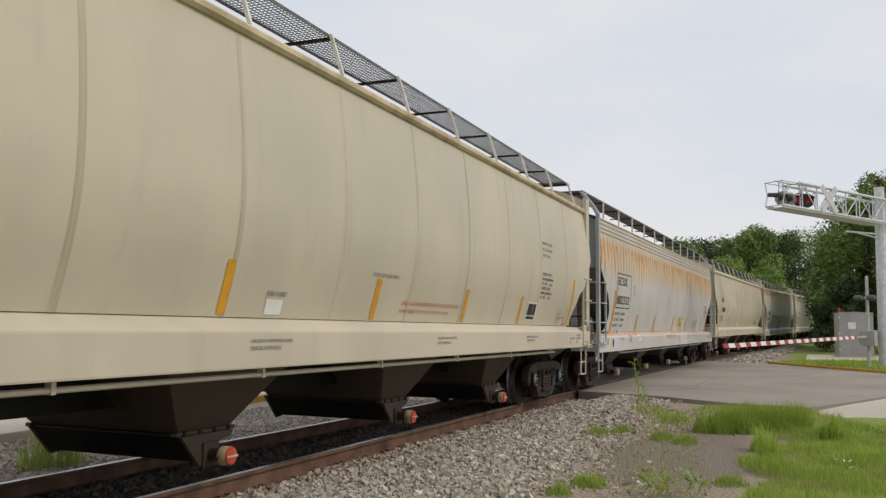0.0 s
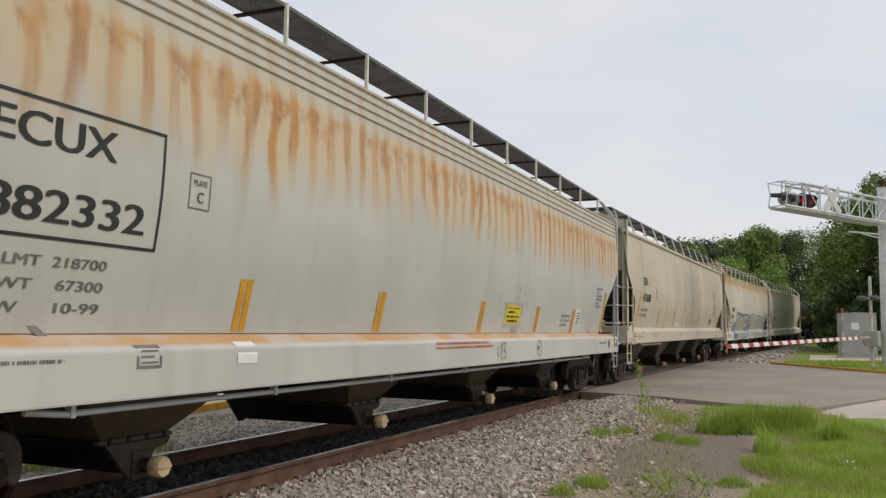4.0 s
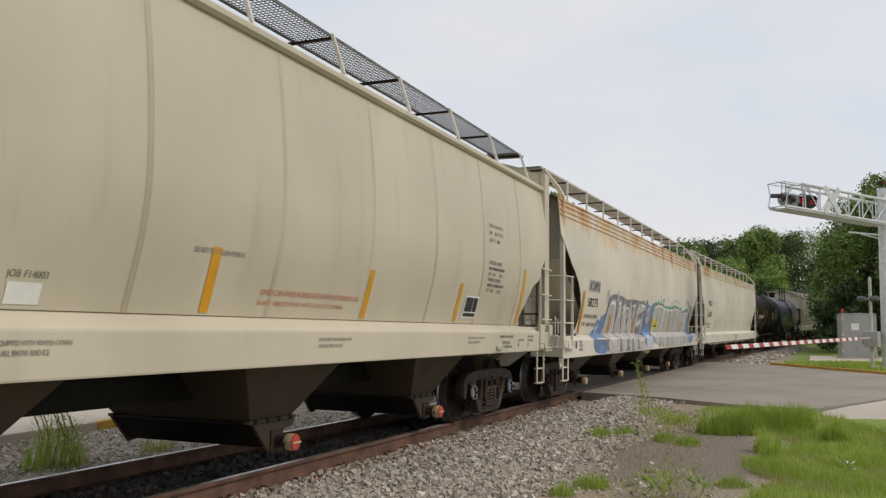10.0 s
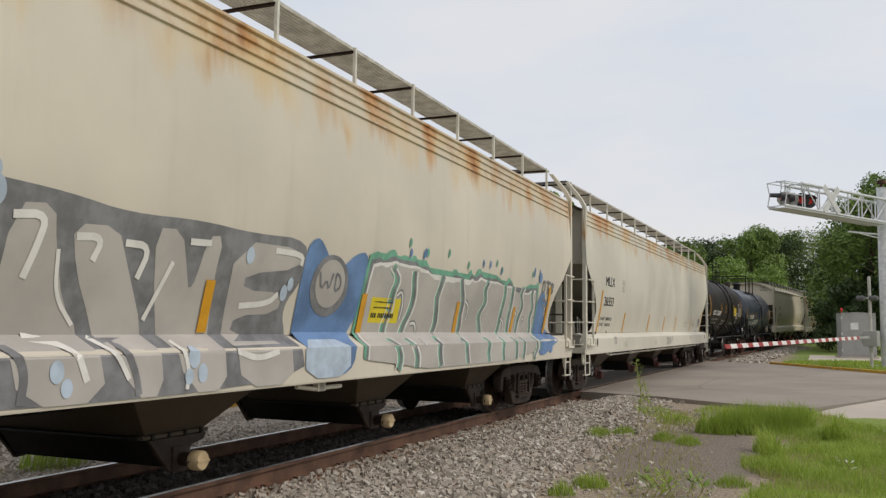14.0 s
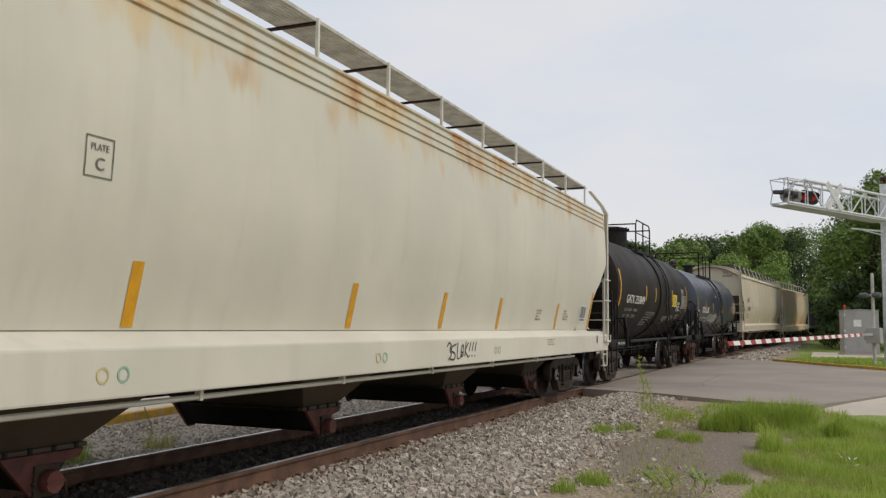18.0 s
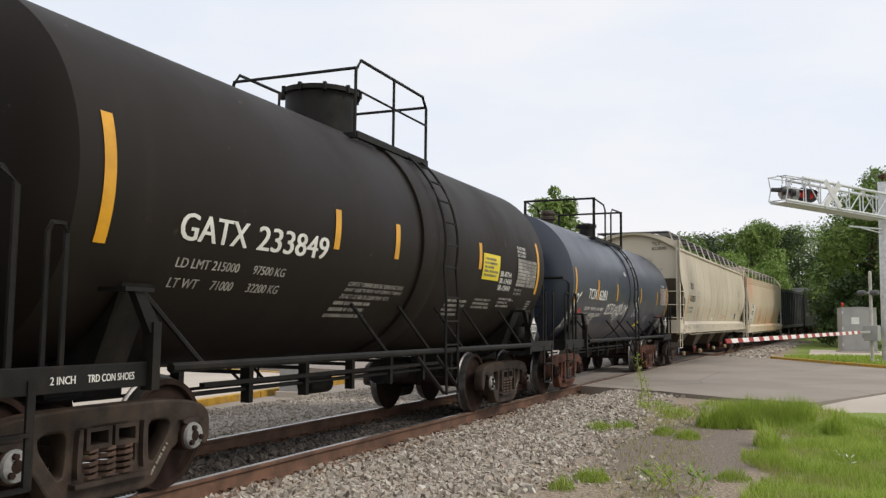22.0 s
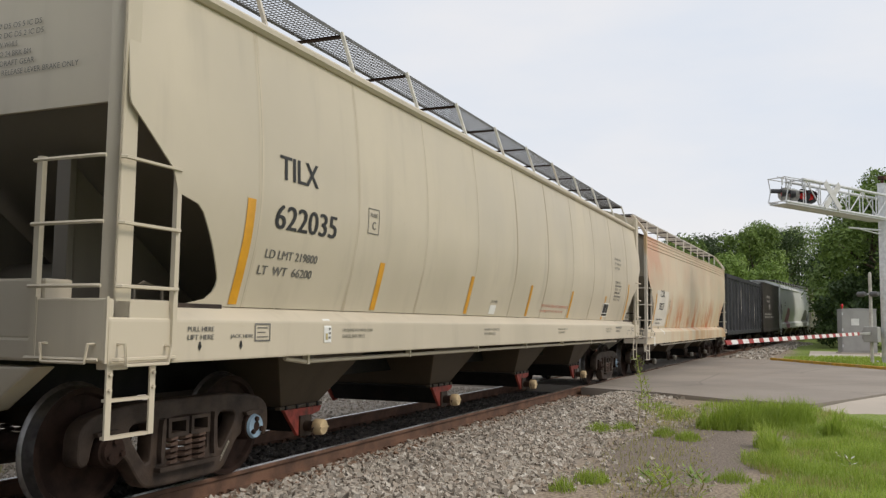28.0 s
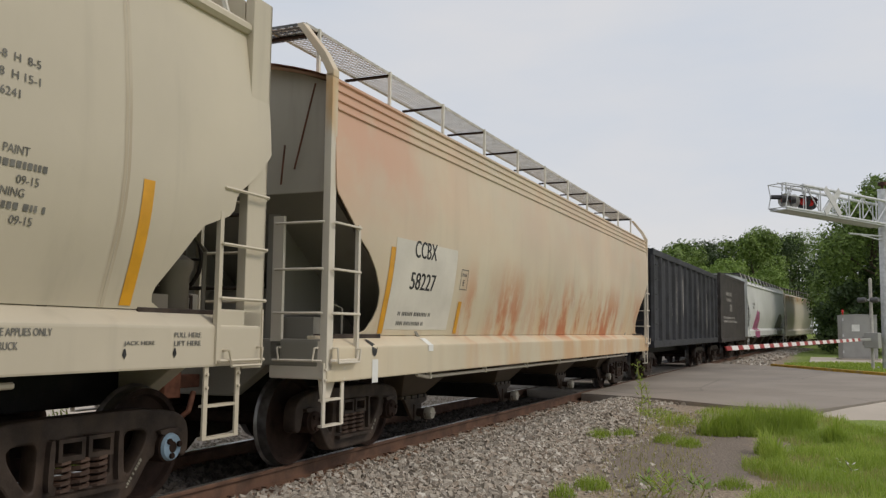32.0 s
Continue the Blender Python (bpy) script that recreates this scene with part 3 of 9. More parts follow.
def kerb_line(points, name, label, lift, wide=0.16, high=0.16, paint=KERB_YELLOW):
    k = Shape()
    for (x0, y0), (x1, y1) in zip(points, points[1:]):
        d = Vector((x1 - x0, y1 - y0, 0))
        count = max(1, int(d.length / 2.4))
        s = d.normalized().cross(Vector((0, 0, 1))) * wide / 2
        for i in range(count):
            a, b = Vector((x0, y0, 0)) + d * (i / count), Vector((x0, y0, 0)) + d * ((i + 0.992) / count)
            ring = []
            for p in (a, b):
                z = rise(p.x) + lift
                ring += [(p + s) + Vector((0, 0, z - 0.2)), (p + s) + Vector((0, 0, z + high)), (p - s) + Vector((0, 0, z + high)), (p - s) + Vector((0, 0, z - 0.2))]
            k.add(ring, [(0, 1, 2, 3), (7, 6, 5, 4), (0, 4, 5, 1), (1, 5, 6, 2), (2, 6, 7, 3), (3, 7, 4, 0)])
    return thing(name, label, "kerb", data=k.mesh(name, paint, bevel=0.02), kind="structure")


kerb_line([(38.4, -4.75), (34.95, -6.95), (32.2, -8.85), (31.25, -9.75), (30.75, -14)], "kerb", "yellow painted concrete kerb along the road", 0.0, high=0.09)
kerb_line([(10.6, 4.46), (11.5, 4.62), (15.8, 5.02), (20.6, 5.45), (21.7, 7.4), (23.0, 16.0)], "parking_kerb", "worn yellow kerb of the parking lot", -0.26)
kerb_line([(-6.0, 4.1), (7.6, 4.3), (10.57, 4.46)], "parking_kerb", "bare concrete kerb of the parking lot", -0.26, paint=CONCRETE)

RAIL = [(-0.075, -0.185), (-0.075, -0.172), (-0.012, -0.150), (-0.010, -0.048), (-0.037, -0.036), (-0.037, -0.010), (-0.030, -0.001),
        (0.030, -0.001), (0.037, -0.010), (0.037, -0.036), (0.010, -0.048), (0.012, -0.150), (0.075, -0.172), (0.075, -0.185)]


def make_rail(y):
    r = swept([(p + y, z) for p, z in RAIL], -70, 230, 2.0)
    me = r.mesh("rail", [RAIL_RUST, RAIL_TOP])
    flags = [0] * len(me.polygons)
    for p in me.polygons:
        if p.normal.z > 0.9 and p.area > 0.02:
            c = p.center
            if c.z > rise(c.x) - 0.006:
                flags[p.index] = 1
    me.polygons.foreach_set("material_index", flags)
    return thing("rail", "rusty steel rail with a polished running surface", "rail", "rails of the track", data=me, kind="structure")


make_rail(-0.7545), make_rail(0.7545)


def make_sleepers():
    """Wooden sleepers, each with its two tie plates and spikes; only their ends and tops show between the stones."""
    s = Shape().box(-0.115, 0.115, -1.28, 1.28, -0.36, -0.189)
    wood = s.mesh("sleeper", TIE_WOOD, bevel=0.012)
    p = Shape()
    for y in (-0.7545, 0.7545):
        p.box(-0.10, 0.10, y - 0.17, y + 0.17, -0.189, -0.178)
        for dx, dy in ((-0.06, -0.10), (0.06, -0.10), (-0.05, 0.10), (0.05, 0.10)):
            p.box(dx - 0.012, dx + 0.012, y + dy - 0.012, y + dy + 0.012, -0.178, -0.148)
            p.box(dx - 0.02, dx + 0.02, y + dy - 0.026, y + dy + 0.026, -0.148, -0.136)
    plates = p.mesh("tie_plate", RAIL_RUST)
    rng = random.Random(5)
    for i in range(76):
        a = -4 + i * 0.535
        if 19.4 < a < 40:
            continue
        o = beside(a, rng.uniform(-0.02, 0.02), rng.uniform(-0.006, 0.004))
        ob = thing("sleeper", "dark creosoted wooden sleeper half buried in ballast", "sleeper", "sleepers of the track", data=wood)
        ob["kind"] = "structure"
        ob.matrix_basis = pose(o.x, o.y, o.z, 0, 0, -math.degrees(CURVE * a) + rng.uniform(-0.6, 0.6))
        part("tie_plate", plates, ob)


make_sleepers()


def scatter_stones(name, label, mat, count, place, size, seed, sink=0.35):
    """Loose stones as one mesh: squashed, skewed eight-cornered lumps."""
    rng = np.random.default_rng(seed)
    base = np.array([(-1, -1, -1), (1, -1, -1), (1, 1, -1), (-1, 1, -1), (-.72, -.72, 1), (.72, -.72, 1), (.72, .72, 1), (-.72, .72, 1)]) * 0.5
    quads = np.array([(0, 3, 2, 1), (4, 5, 6, 7), (0, 1, 5, 4), (1, 2, 6, 5), (2, 3, 7, 6), (3, 0, 4, 7)])
    pts = place(rng, count)
    count = len(pts)
    dim = rng.uniform(size[0], size[1], (count, 1, 1)) * rng.uniform(0.65, 1.25, (count, 1, 3))
    v = base[None] * dim + rng.normal(0, 0.14, (count, 8, 3)) * dim
    q = rng.normal(size=(count, 4))
    q /= np.linalg.norm(q, axis=1, keepdims=True)
    w, x, y, z = q.T
    rot = np.stack([1 - 2 * (y * y + z * z), 2 * (x * y - z * w), 2 * (x * z + y * w), 2 * (x * y + z * w), 1 - 2 * (x * x + z * z),
                    2 * (y * z - x * w), 2 * (x * z - y * w), 2 * (y * z + x * w), 1 - 2 * (x * x + y * y)], 1).reshape(count, 3, 3)
    v = np.einsum("nij,nkj->nki", rot, v) + pts[:, None, :]
    v[:, :, 2] += dim.mean(2) * (0.5 - sink)
    f = (quads[None] + (np.arange(count) * 8)[:, None, None]).reshape(-1, 4)
    me = bpy.data.meshes.new(name)
    me.from_pydata(v.reshape(-1, 3).tolist(), [], f.tolist())
    me.materials.append(mat)
    return thing(name, label, "ballast", data=me, kind="stuff")


def band(a0, a1, y0, y1, z, crown=0.0, fade=2.0, patchy=0.0):
    """Places along the track; nearer stretches are sown more thickly."""
    def place(rng, count):
        a = a0 + (a1 - a0) * rng.random(count) ** fade
        y = rng.uniform(y0, y1, count)
        out = []
        for p, q in zip(a, y):
            if not patchy and y0 < -2 and q < -2.35 and rng.random() < (-2.35 - q) / 0.9 + 0.55 * noise.noise(Vector((p * 1.3, q * 1.3, 9.0))):
                continue
            if patchy and ((p - 12.2) * 0.36) ** 2 + (q + 4.25) ** 2 < 0.80 and rng.random() < 0.9:
                continue
            if patchy and noise.noise(Vector((p * 0.7, q * 0.7, 3.0))) > 1 - patchy - rng.random() * 0.5:
                continue
            o = beside(p, q, 0)
            out.append((o.x, o.y, max(o.z + z - crown * abs(q - (y0 + y1) / 2), ground_at(o.x, o.y))))
        return np.array(out)
    return place


scatter_stones("ballast_shoulder", "pale crushed stone ballast along the near rail", BALLAST, 26000, band(3.0, 19.0, -3.3, -0.86, -9.0, 0.0, 1.5), (0.03, 0.065), 3)
scatter_stones("rusty_ballast", "rust-stained crushed stone against the rail", BALLAST_RUST, 3200, band(3.0, 19.6, -1.16, -0.85, -0.195, 0.0, 1.4), (0.02, 0.055), 9)
scatter_stones("ballast_fringe", "loose crushed stones thinning out into the dirt", BALLAST, 5000, band(3.0, 17.4, -4.9, -2.5, -9.0, 0.0, 1.4, 0.62), (0.018, 0.05), 4, 0.45)
scatter_stones("gravel_chips", "fine chippings trodden into the bare patch", CHIPS, 9000, band(7.0, 16.5, -5.4, -3.0, -9.0, 0.0, 1.2), (0.008, 0.026), 14, 0.45)
scatter_stones("ballast_between_rails", "oily crushed stone between the rails, darkened for the train's shade", BALLAST_DARK, 9000, band(2.0, 19.6, -0.66, 0.66, -0.205, 0.0, 1.4), (0.03, 0.06), 6)
scatter_stones("ballast_far_shoulder", "grey crushed stone beyond the far rail", BALLAST, 14000, band(3.0, 20.2, 0.86, 4.3, -0.215, 0.0, 1.2), (0.014, 0.042), 7, 0.5)
scatter_stones("ballast_past_the_crossing", "pale crushed stone beyond the crossing", BALLAST, 7000, band(39.6, 70.0, -5.0, -0.86, -0.20, 0.0, 1.4), (0.05, 0.13), 8)

# ---- the train: running gear shared by all cars ----
WHEEL_R = 0.457


def wheelset_mesh(cap):
    w = Shape()
    for s in (-1, 1):
        prof = [(0.66, 0.10), (0.69, 0.13), (0.70, 0.36), (0.688, 0.405), (0.688, 0.475), (0.700, 0.486), (0.714, 0.478), (0.724, 0.460), (0.80, 0.4555), (0.826, 0.450),
                (0.826, 0.405), (0.785, 0.385), (0.765, 0.20), (0.80, 0.14), (0.83, 0.125), (0.83, 0.085)]
        slots = [1, 1, 1, 1, 1, 0, 0, 0, 0, 1, 1, 1, 1, 1, 1]
        w.lathe([(s * a, r) for a, r in prof], "y", sides=40, slots=slots)
        w.lathe([(s * a, r) for a, r in ((0.83, 0.085), (0.93, 0.085), (0.93, 0.125), (1.09, 0.125), (1.10, 0.11))], "y", sides=18, slot=1)
        w.lathe([(s * a, r) for a, r in ((1.10, 0.11), (1.125, 0.10), (1.130, 0.045), (1.130, 0.0))], "y", sides=18, slots=[2, 2, 1])
        for k in range(3):
            a = 2 * math.pi * k / 3
            w.lathe([(s * 1.126, 0.024), (s * 1.150, 0.024), (s * 1.152, 0.0)], "y", (0.068 * math.cos(a), 0, 0.068 * math.sin(a)), 6, 1)
    w.lathe([(-0.67, 0.085), (-0.3, 0.075), (0.3, 0.075), (0.67, 0.085)], "y", sides=12, slot=1)
    return w.mesh("wheelset", [TREAD, WHEEL_BROWN, cap], smooth=True)


def rounded(points, loops=2):
    """A closed outline with its corners worn round."""
    for _ in range(loops):
        out = []
        for a, b in zip(points, points[1:] + points[:1]):
            out += [(a[0] * 0.8 + b[0] * 0.2, a[1] * 0.8 + b[1] * 0.2), (a[0] * 0.2 + b[0] * 0.8, a[1] * 0.2 + b[1] * 0.8)]
        points = out
    return points


def side_frame_mesh(mat):
    """A cast side frame: arched top member, pedestal jaws over the bearings, side openings and the spring window."""
    right = [(0.0, 0.755), (0.50, 0.755), (0.80, 0.735), (1.02, 0.69), (1.115, 0.61), (1.125, 0.42), (1.09, 0.375), (1.045, 0.39), (1.02, 0.50), (0.99, 0.585),
             (0.765, 0.59), (0.745, 0.47), (0.72, 0.405), (0.665, 0.385), (0.60, 0.30), (0.50, 0.165), (0.42, 0.125), (0.0, 0.12)]
    outer = right + [(-x, z) for x, z in reversed(right[1:-1])]
    window = [(-0.285, 0.255), (0.285, 0.255), (0.275, 0.645), (-0.275, 0.645)]
    side = [(0.385, 0.635), (0.60, 0.635), (0.665, 0.59), (0.645, 0.50), (0.53, 0.35), (0.47, 0.285), (0.405, 0.30), (0.39, 0.42)]
    cu = bpy.data.curves.new("side_frame", "CURVE")
    cu.dimensions, cu.fill_mode, cu.extrude, cu.bevel_depth, cu.bevel_resolution = "2D", "BOTH", 0.055, 0.02, 1
    for outline, loops in ((outer, 2), (window, 1), (side, 2), ([(-x, z) for x, z in side], 2)):
        pts = rounded(outline, loops)
        sp = cu.splines.new("POLY")
        sp.points.add(len(pts) - 1)
        for q, (x, z) in zip(sp.points, pts):
            q.co = (x, z, 0, 1)
        sp.use_cyclic_u = True
    ob = bpy.data.objects.new("side_frame", cu)
    cast = bpy.data.meshes.new_from_object(ob)
    bpy.data.objects.remove(ob)
    bpy.data.curves.remove(cu)
    f = Shape()
    f.add([(v.co.x, 0.98 - v.co.z, v.co.y) for v in cast.vertices], [tuple(q.vertices) for q in cast.polygons])
    bpy.data.meshes.remove(cast)
    for x0 in (-0.255, 0.015):                                   # the bolster's end in the window, with its two hollow pockets
        f.box(x0, x0 + 0.24, 0.84, 1.09, 0.600, 0.628)
        f.box(x0, x0 + 0.24, 0.84, 1.09, 0.475, 0.510)
        for x in (x0, x0 + 0.205):
            f.box(x, x + 0.035, 0.84, 1.09, 0.508, 0.602)
        f.box(x0 + 0.03, x0 + 0.21, 0.84, 0.90, 0.50, 0.605)
    f.box(-0.37, 0.37, 0.86, 1.12, 0.225, 0.258)                 # spring seat
    for s in (-1, 1):
        f.prism(rounded([(s * 0.30, 0.28), (s * 0.345, 0.30), (s * 0.335, 0.62), (s * 0.29, 0.64)], 1), 1.04, 1.10)   # column wear plates
        f.prism(rounded([(s * 0.74, 0.60), (s * 1.01, 0.60), (s * 0.99, 0.555), (s * 0.76, 0.555)], 1), 0.90, 1.10)    # bearing adapter
    return f.mesh("side_frame", mat, smooth=True)


def spring_mesh():
    s = Shape().tube([(0.064 * math.cos(k * 0.9), 1.02 + 0.064 * math.sin(k * 0.9), 0.27 + 0.0066 * k) for k in range(33)], 0.0175, 6)
    return s.mesh("spring", SPRING, smooth=True)


def bolster_mesh(mat):
    b = Shape()
    b.prism([(-0.9, 0.50), (-0.35, 0.44), (0.35, 0.44), (0.9, 0.50), (0.9, 0.64), (0.35, 0.72), (-0.35, 0.72), (-0.9, 0.64)], -0.2, 0.2, plane="yz")
    b.lathe([(0.72, 0.0), (0.72, 0.2), (0.80, 0.2), (0.80, 0.0)], "z", sides=20)
    for s in (-1, 1):                                           # brake beams and their hangers
        b.box(s * 0.40 - 0.03, s * 0.40 + 0.03, -0.78, 0.78, 0.36, 0.42)
        for y in (-0.7545, 0.7545):
            b.box(s * 0.40, s * 0.455, y - 0.045, y + 0.045, 0.28, 0.52)
    return b.mesh("bogie", mat, bevel=0.01)


SPRINGS = spring_mesh()
GEAR = {}
for tone, steel in (("dark", BOGIE_DARK), ("rust", BOGIE_RUST)):
    GEAR[tone] = (bolster_mesh(steel), side_frame_mesh(steel))
WHEELSETS = {"blue": wheelset_mesh(CAP_BLUE), "white": wheelset_mesh(CAP_WHITE), "brown": wheelset_mesh(WHEEL_BROWN)}
ROLLING = []                                                    # (wheelset, its place under the bogie)
HALF_BASE = 0.86


def cast_marks(seed):
    """A pale stencilled number, too small to read, along the slope of a side frame."""
    me = bars(1, 0.30, 0.045, INK_FAINT, "cast_marking", seed)
    for v in me.vertices:
        u, w = v.co.x, v.co.y
        v.co = (0.44 + u * 0.62 - w * 0.78, -1.062, 0.20 + u * 0.78 + w * 0.62)
    return me


def add_bogie(car, x, tone="dark", caps=("white", "white"), drop=0.0):
    bolster, frame_mesh = GEAR[tone]
    b = part("bogie", bolster, car, "three-piece cast steel bogie" if tone == "dark" else "rust-brown cast steel bogie", at=pose(x, 0, drop))
    part("cast_marking", cast_marks(len(ROLLING)), b, "worn pale stencil on the casting")
    for s in (0, 180):
        part("side_frame", frame_mesh, b, at=pose(0, 0, 0, 0, 0, s))
        for x in (-0.17, 0.0, 0.17):
            part("spring", SPRINGS, b, at=pose(0, 0, 0, 0, 0, s) @ pose(x, 0, 0))
    for dx, cap in zip((-HALF_BASE, HALF_BASE), caps):
        w = part("wheelset", WHEELSETS[cap], b, "steel wheelset with a polished tread", at=pose(dx, 0, WHEEL_R))
        ROLLING.append((w, dx))
    return b


def coupler_mesh():
    c = Shape()
    c.box(0.0, 0.55, -0.07, 0.07, 0.80, 0.93)
    c.prism([(-0.16, -0.12), (0.02, -0.16), (0.08, 0.0), (0.05, 0.15), (-0.05, 0.17), (-0.02, 0.02), (-0.10, -0.02), (-0.20, -0.02)], 0.72, 1.0, plane="xy")
    c.tube([(0.1, -0.25, 0.78), (0.0, -0.28, 0.60), (-0.12, -0.22, 0.50), (-0.22, -0.1, 0.55)], 0.03, 6)
    return c.mesh("coupler", BOGIE_RUST, bevel=0.012)


COUPLER = coupler_mesh()


def ride(a, half):
    """The pose of a car whose bogie centres stand half on either side of a metres along the track."""
    p, q = on_track(a - half), on_track(a + half)
    ex = (q - p).normalized()
    ey = Vector((0, 0, 1)).cross(ex).normalized()
    m = Matrix((ex, ey, ex.cross(ey))).transposed().to_4x4()
    m.translation = (p + q) / 2
    return m


def shift(t):
    """How far along the track the train stands at t seconds."""
    u = t - 16
    return -4.1375 * u + 0.0015 * u * u - 0.4421 * (u / 16) ** 3 + 0.0898 * (u / 16) ** 4


CARS = []                                                       # (car, its place in the train, half its bogie spacing, its sag)


# ---- writing and marks on curved sides ----
def words(text, high, mat, name, spread=1.0, slant=0.0, heavy=0.0):
    """Text in the built-in font as a flat mesh, its lower left corner at the origin, x to the right and y up."""
    cu = bpy.data.curves.new(name, "FONT")
    cu.body, cu.size, cu.resolution_u, cu.shear = text, 1.0, 3, slant
    ob = bpy.data.objects.new(name, cu)
    me = bpy.data.meshes.new_from_object(ob)
    bpy.data.objects.remove(ob)
    bpy.data.curves.remove(cu)
    co = np.empty(len(me.vertices) * 3)
    me.vertices.foreach_get("co", co)
    co = co.reshape(-1, 3)
    if len(co):
        if heavy:                                                # a second impression beside the first makes the letters bolder
            bm = bmesh.new()
            bm.from_mesh(me)
            old = list(bm.verts)
            dup = bmesh.ops.duplicate(bm, geom=bm.verts[:] + bm.edges[:] + bm.faces[:])
            for v in dup["geom"]:
                if isinstance(v, bmesh.types.BMVert):
                    v.co.x += heavy
                    v.co.z += 0.05
            bm.to_mesh(me)
            bm.free()
            co = np.empty(len(me.vertices) * 3)
            me.vertices.foreach_get("co", co)
            co = co.reshape(-1, 3)
        co[:, :2] -= co[:, :2].min(0)
        k = high / co[:, 1].max()
        co *= (k * spread, k, 0.02)
        me.vertices.foreach_set("co", co.ravel())
    me.materials.clear()
    me.materials.append(mat)
    return me


def laid(me, x, z, face, out=0.004):
    """Bends a flat mesh onto a car's side, with its lower left corner at (x, z). face(z) gives the side's y."""
    bm = bmesh.new()
    bm.from_mesh(me)
    zs = [v.co.y for v in bm.verts]
    if zs and max(zs) - min(zs) > 0.15:
        k = min(zs) + 0.07
        while k < max(zs):
            bmesh.ops.bisect_plane(bm, geom=bm.verts[:] + bm.edges[:] + bm.faces[:], plane_co=(0, k, 0), plane_no=(0, 1, 0))
            k += 0.07
    for v in bm.verts:
        zz = z + v.co.y
        v.co = (x + v.co.x, face(zz) - out - v.co.z, zz)
    bmesh.ops.triangulate(bm, faces=[f for f in bm.faces if len(f.verts) > 4])
    bmesh.ops.recalc_face_normals(bm, faces=bm.faces)
    bm.to_mesh(me)
    bm.free()
    me.update()
    return me


def flat(outline, mat, name):
    me = bpy.data.meshes.new(name)
    me.from_pydata([(x, y, 0) for x, y in outline], [], [tuple(range(len(outline)))])
    me.materials.append(mat)
    return me


def rect(w, h, lean=0.0):
    return [(0, 0), (w, 0), (w + lean, h), (lean, h)]


def bars(rows, w, line, mat, name, seed=1, lean=0.0):
    """Lines of writing too small to read: broken bars."""
    rng = random.Random(seed)
    v, f = [], []
    for r in range(rows):
        x, end, y = 0.0, w * rng.uniform(0.6, 1.0), (rows - 1 - r) * line
        while x < end:
            k = min(rng.uniform(0.22, 0.5) * line, end - x)
            n = len(v)
            o = lean * y
            v += [(x + o, y, 0), (x + k + o, y, 0), (x + k + o, y + line * 0.55, 0), (x + o, y + line * 0.55, 0)]
            f.append((n, n + 1, n + 2, n + 3))
            x += k + line * (0.16 if rng.random() < 0.82 else 0.5)
    me = bpy.data.meshes.new(name)
    me.from_pydata(v, [], f)
    me.materials.append(mat)
    return me


def outlined(w, h, line, mat, name, rows=0):
    me = bpy.data.meshes.new(name)
    v, f = [], []
    inner = [(0.16 * w, h * (k + 1) / (rows + 1) - 0.3 * line, (0.84 - 0.16 * (k % 2)) * w, h * (k + 1) / (rows + 1) + 0.3 * line) for k in range(rows)]
    for x0, y0, x1, y1 in [(0, 0, w, line), (0, h - line, w, h), (0, line, line, h - line), (w - line, line, w, h - line)] + inner:
        n = len(v)
        v += [(x0, y0, 0), (x1, y0, 0), (x1, y1, 0), (x0, y1, 0)]
        f.append((n, n + 1, n + 2, n + 3))
    me.from_pydata(v, [], f)
    me.materials.append(mat)
    return me


def curve_through(points):
    """A smooth side profile: y for any height z."""
    zs, ys = [p[0] for p in points], [p[1] for p in points]
    grid = np.linspace(zs[0], zs[-1], 200)
    vals = np.interp(grid, zs, ys)
    for _ in range(3):
        vals[8:-8] = np.convolve(vals, np.ones(17) / 17, "same")[8:-8]
    return lambda z: float(np.interp(z, grid, vals))


WELDED = dict(sill_low=1.075, sill_mid=1.385, base=1.495, top=3.86, ribs=False,
              side=curve_through([(1.495, -1.45), (1.75, -1.52), (2.05, -1.595), (2.4, -1.635), (2.9, -1.62), (3.3, -1.585), (3.6, -1.545), (3.86, -1.505)]),
              cut=[(0.10, 2.85), (0.54, 2.46), (0.60, 2.30), (0.82, 2.255), (0.90, 2.20), (1.08, 1.95), (1.22, 1.72), (1.22, 1.62), (1.12, 1.54), (0.86, 1.50)],
              rear=[(0.0, 2.83), (0.23, 2.61), (0.475, 2.43), (0.50, 2.29), (0.60, 2.21), (0.80, 2.175), (0.92, 2.05), (1.08, 1.84), (1.22, 1.66), (1.25, 1.56), (1.1, 1.50)])
SMOOTH = dict(sill_low=0.892, sill_mid=1.225, base=1.335, top=3.87, ribs=True,
              side=curve_through([(1.335, -1.43), (1.6, -1.485), (1.9, -1.55), (2.3, -1.605), (2.8, -1.62), (3.3, -1.60), (3.6, -1.575), (3.87, -1.55)]),
              cut=[(0.08, 3.0), (0.10, 2.74), (0.50, 2.43), (0.60, 2.33), (0.82, 2.20), (1.02, 2.03), (1.19, 1.81), (1.21, 1.64), (1.14, 1.50), (1.02, 1.38), (0.80, 1.335)])
SMOOTH["rear"] = SMOOTH["cut"]
OPEN_END = dict(SMOOTH, cut=[(0.08, 3.20), (0.35, 3.0), (0.80, 2.66), (0.97, 2.57), (1.27, 2.37), (1.52, 2.13), (1.67, 1.86), (1.66, 1.62), (1.58, 1.45), (1.42, 1.335)])


def cut_at(cut, z):
    """How far from the car's end its side sheet begins at the height z."""
    zs, xs = [p[1] for p in cut][::-1], [p[0] for p in cut][::-1]
    return float(np.interp(z, zs, xs))


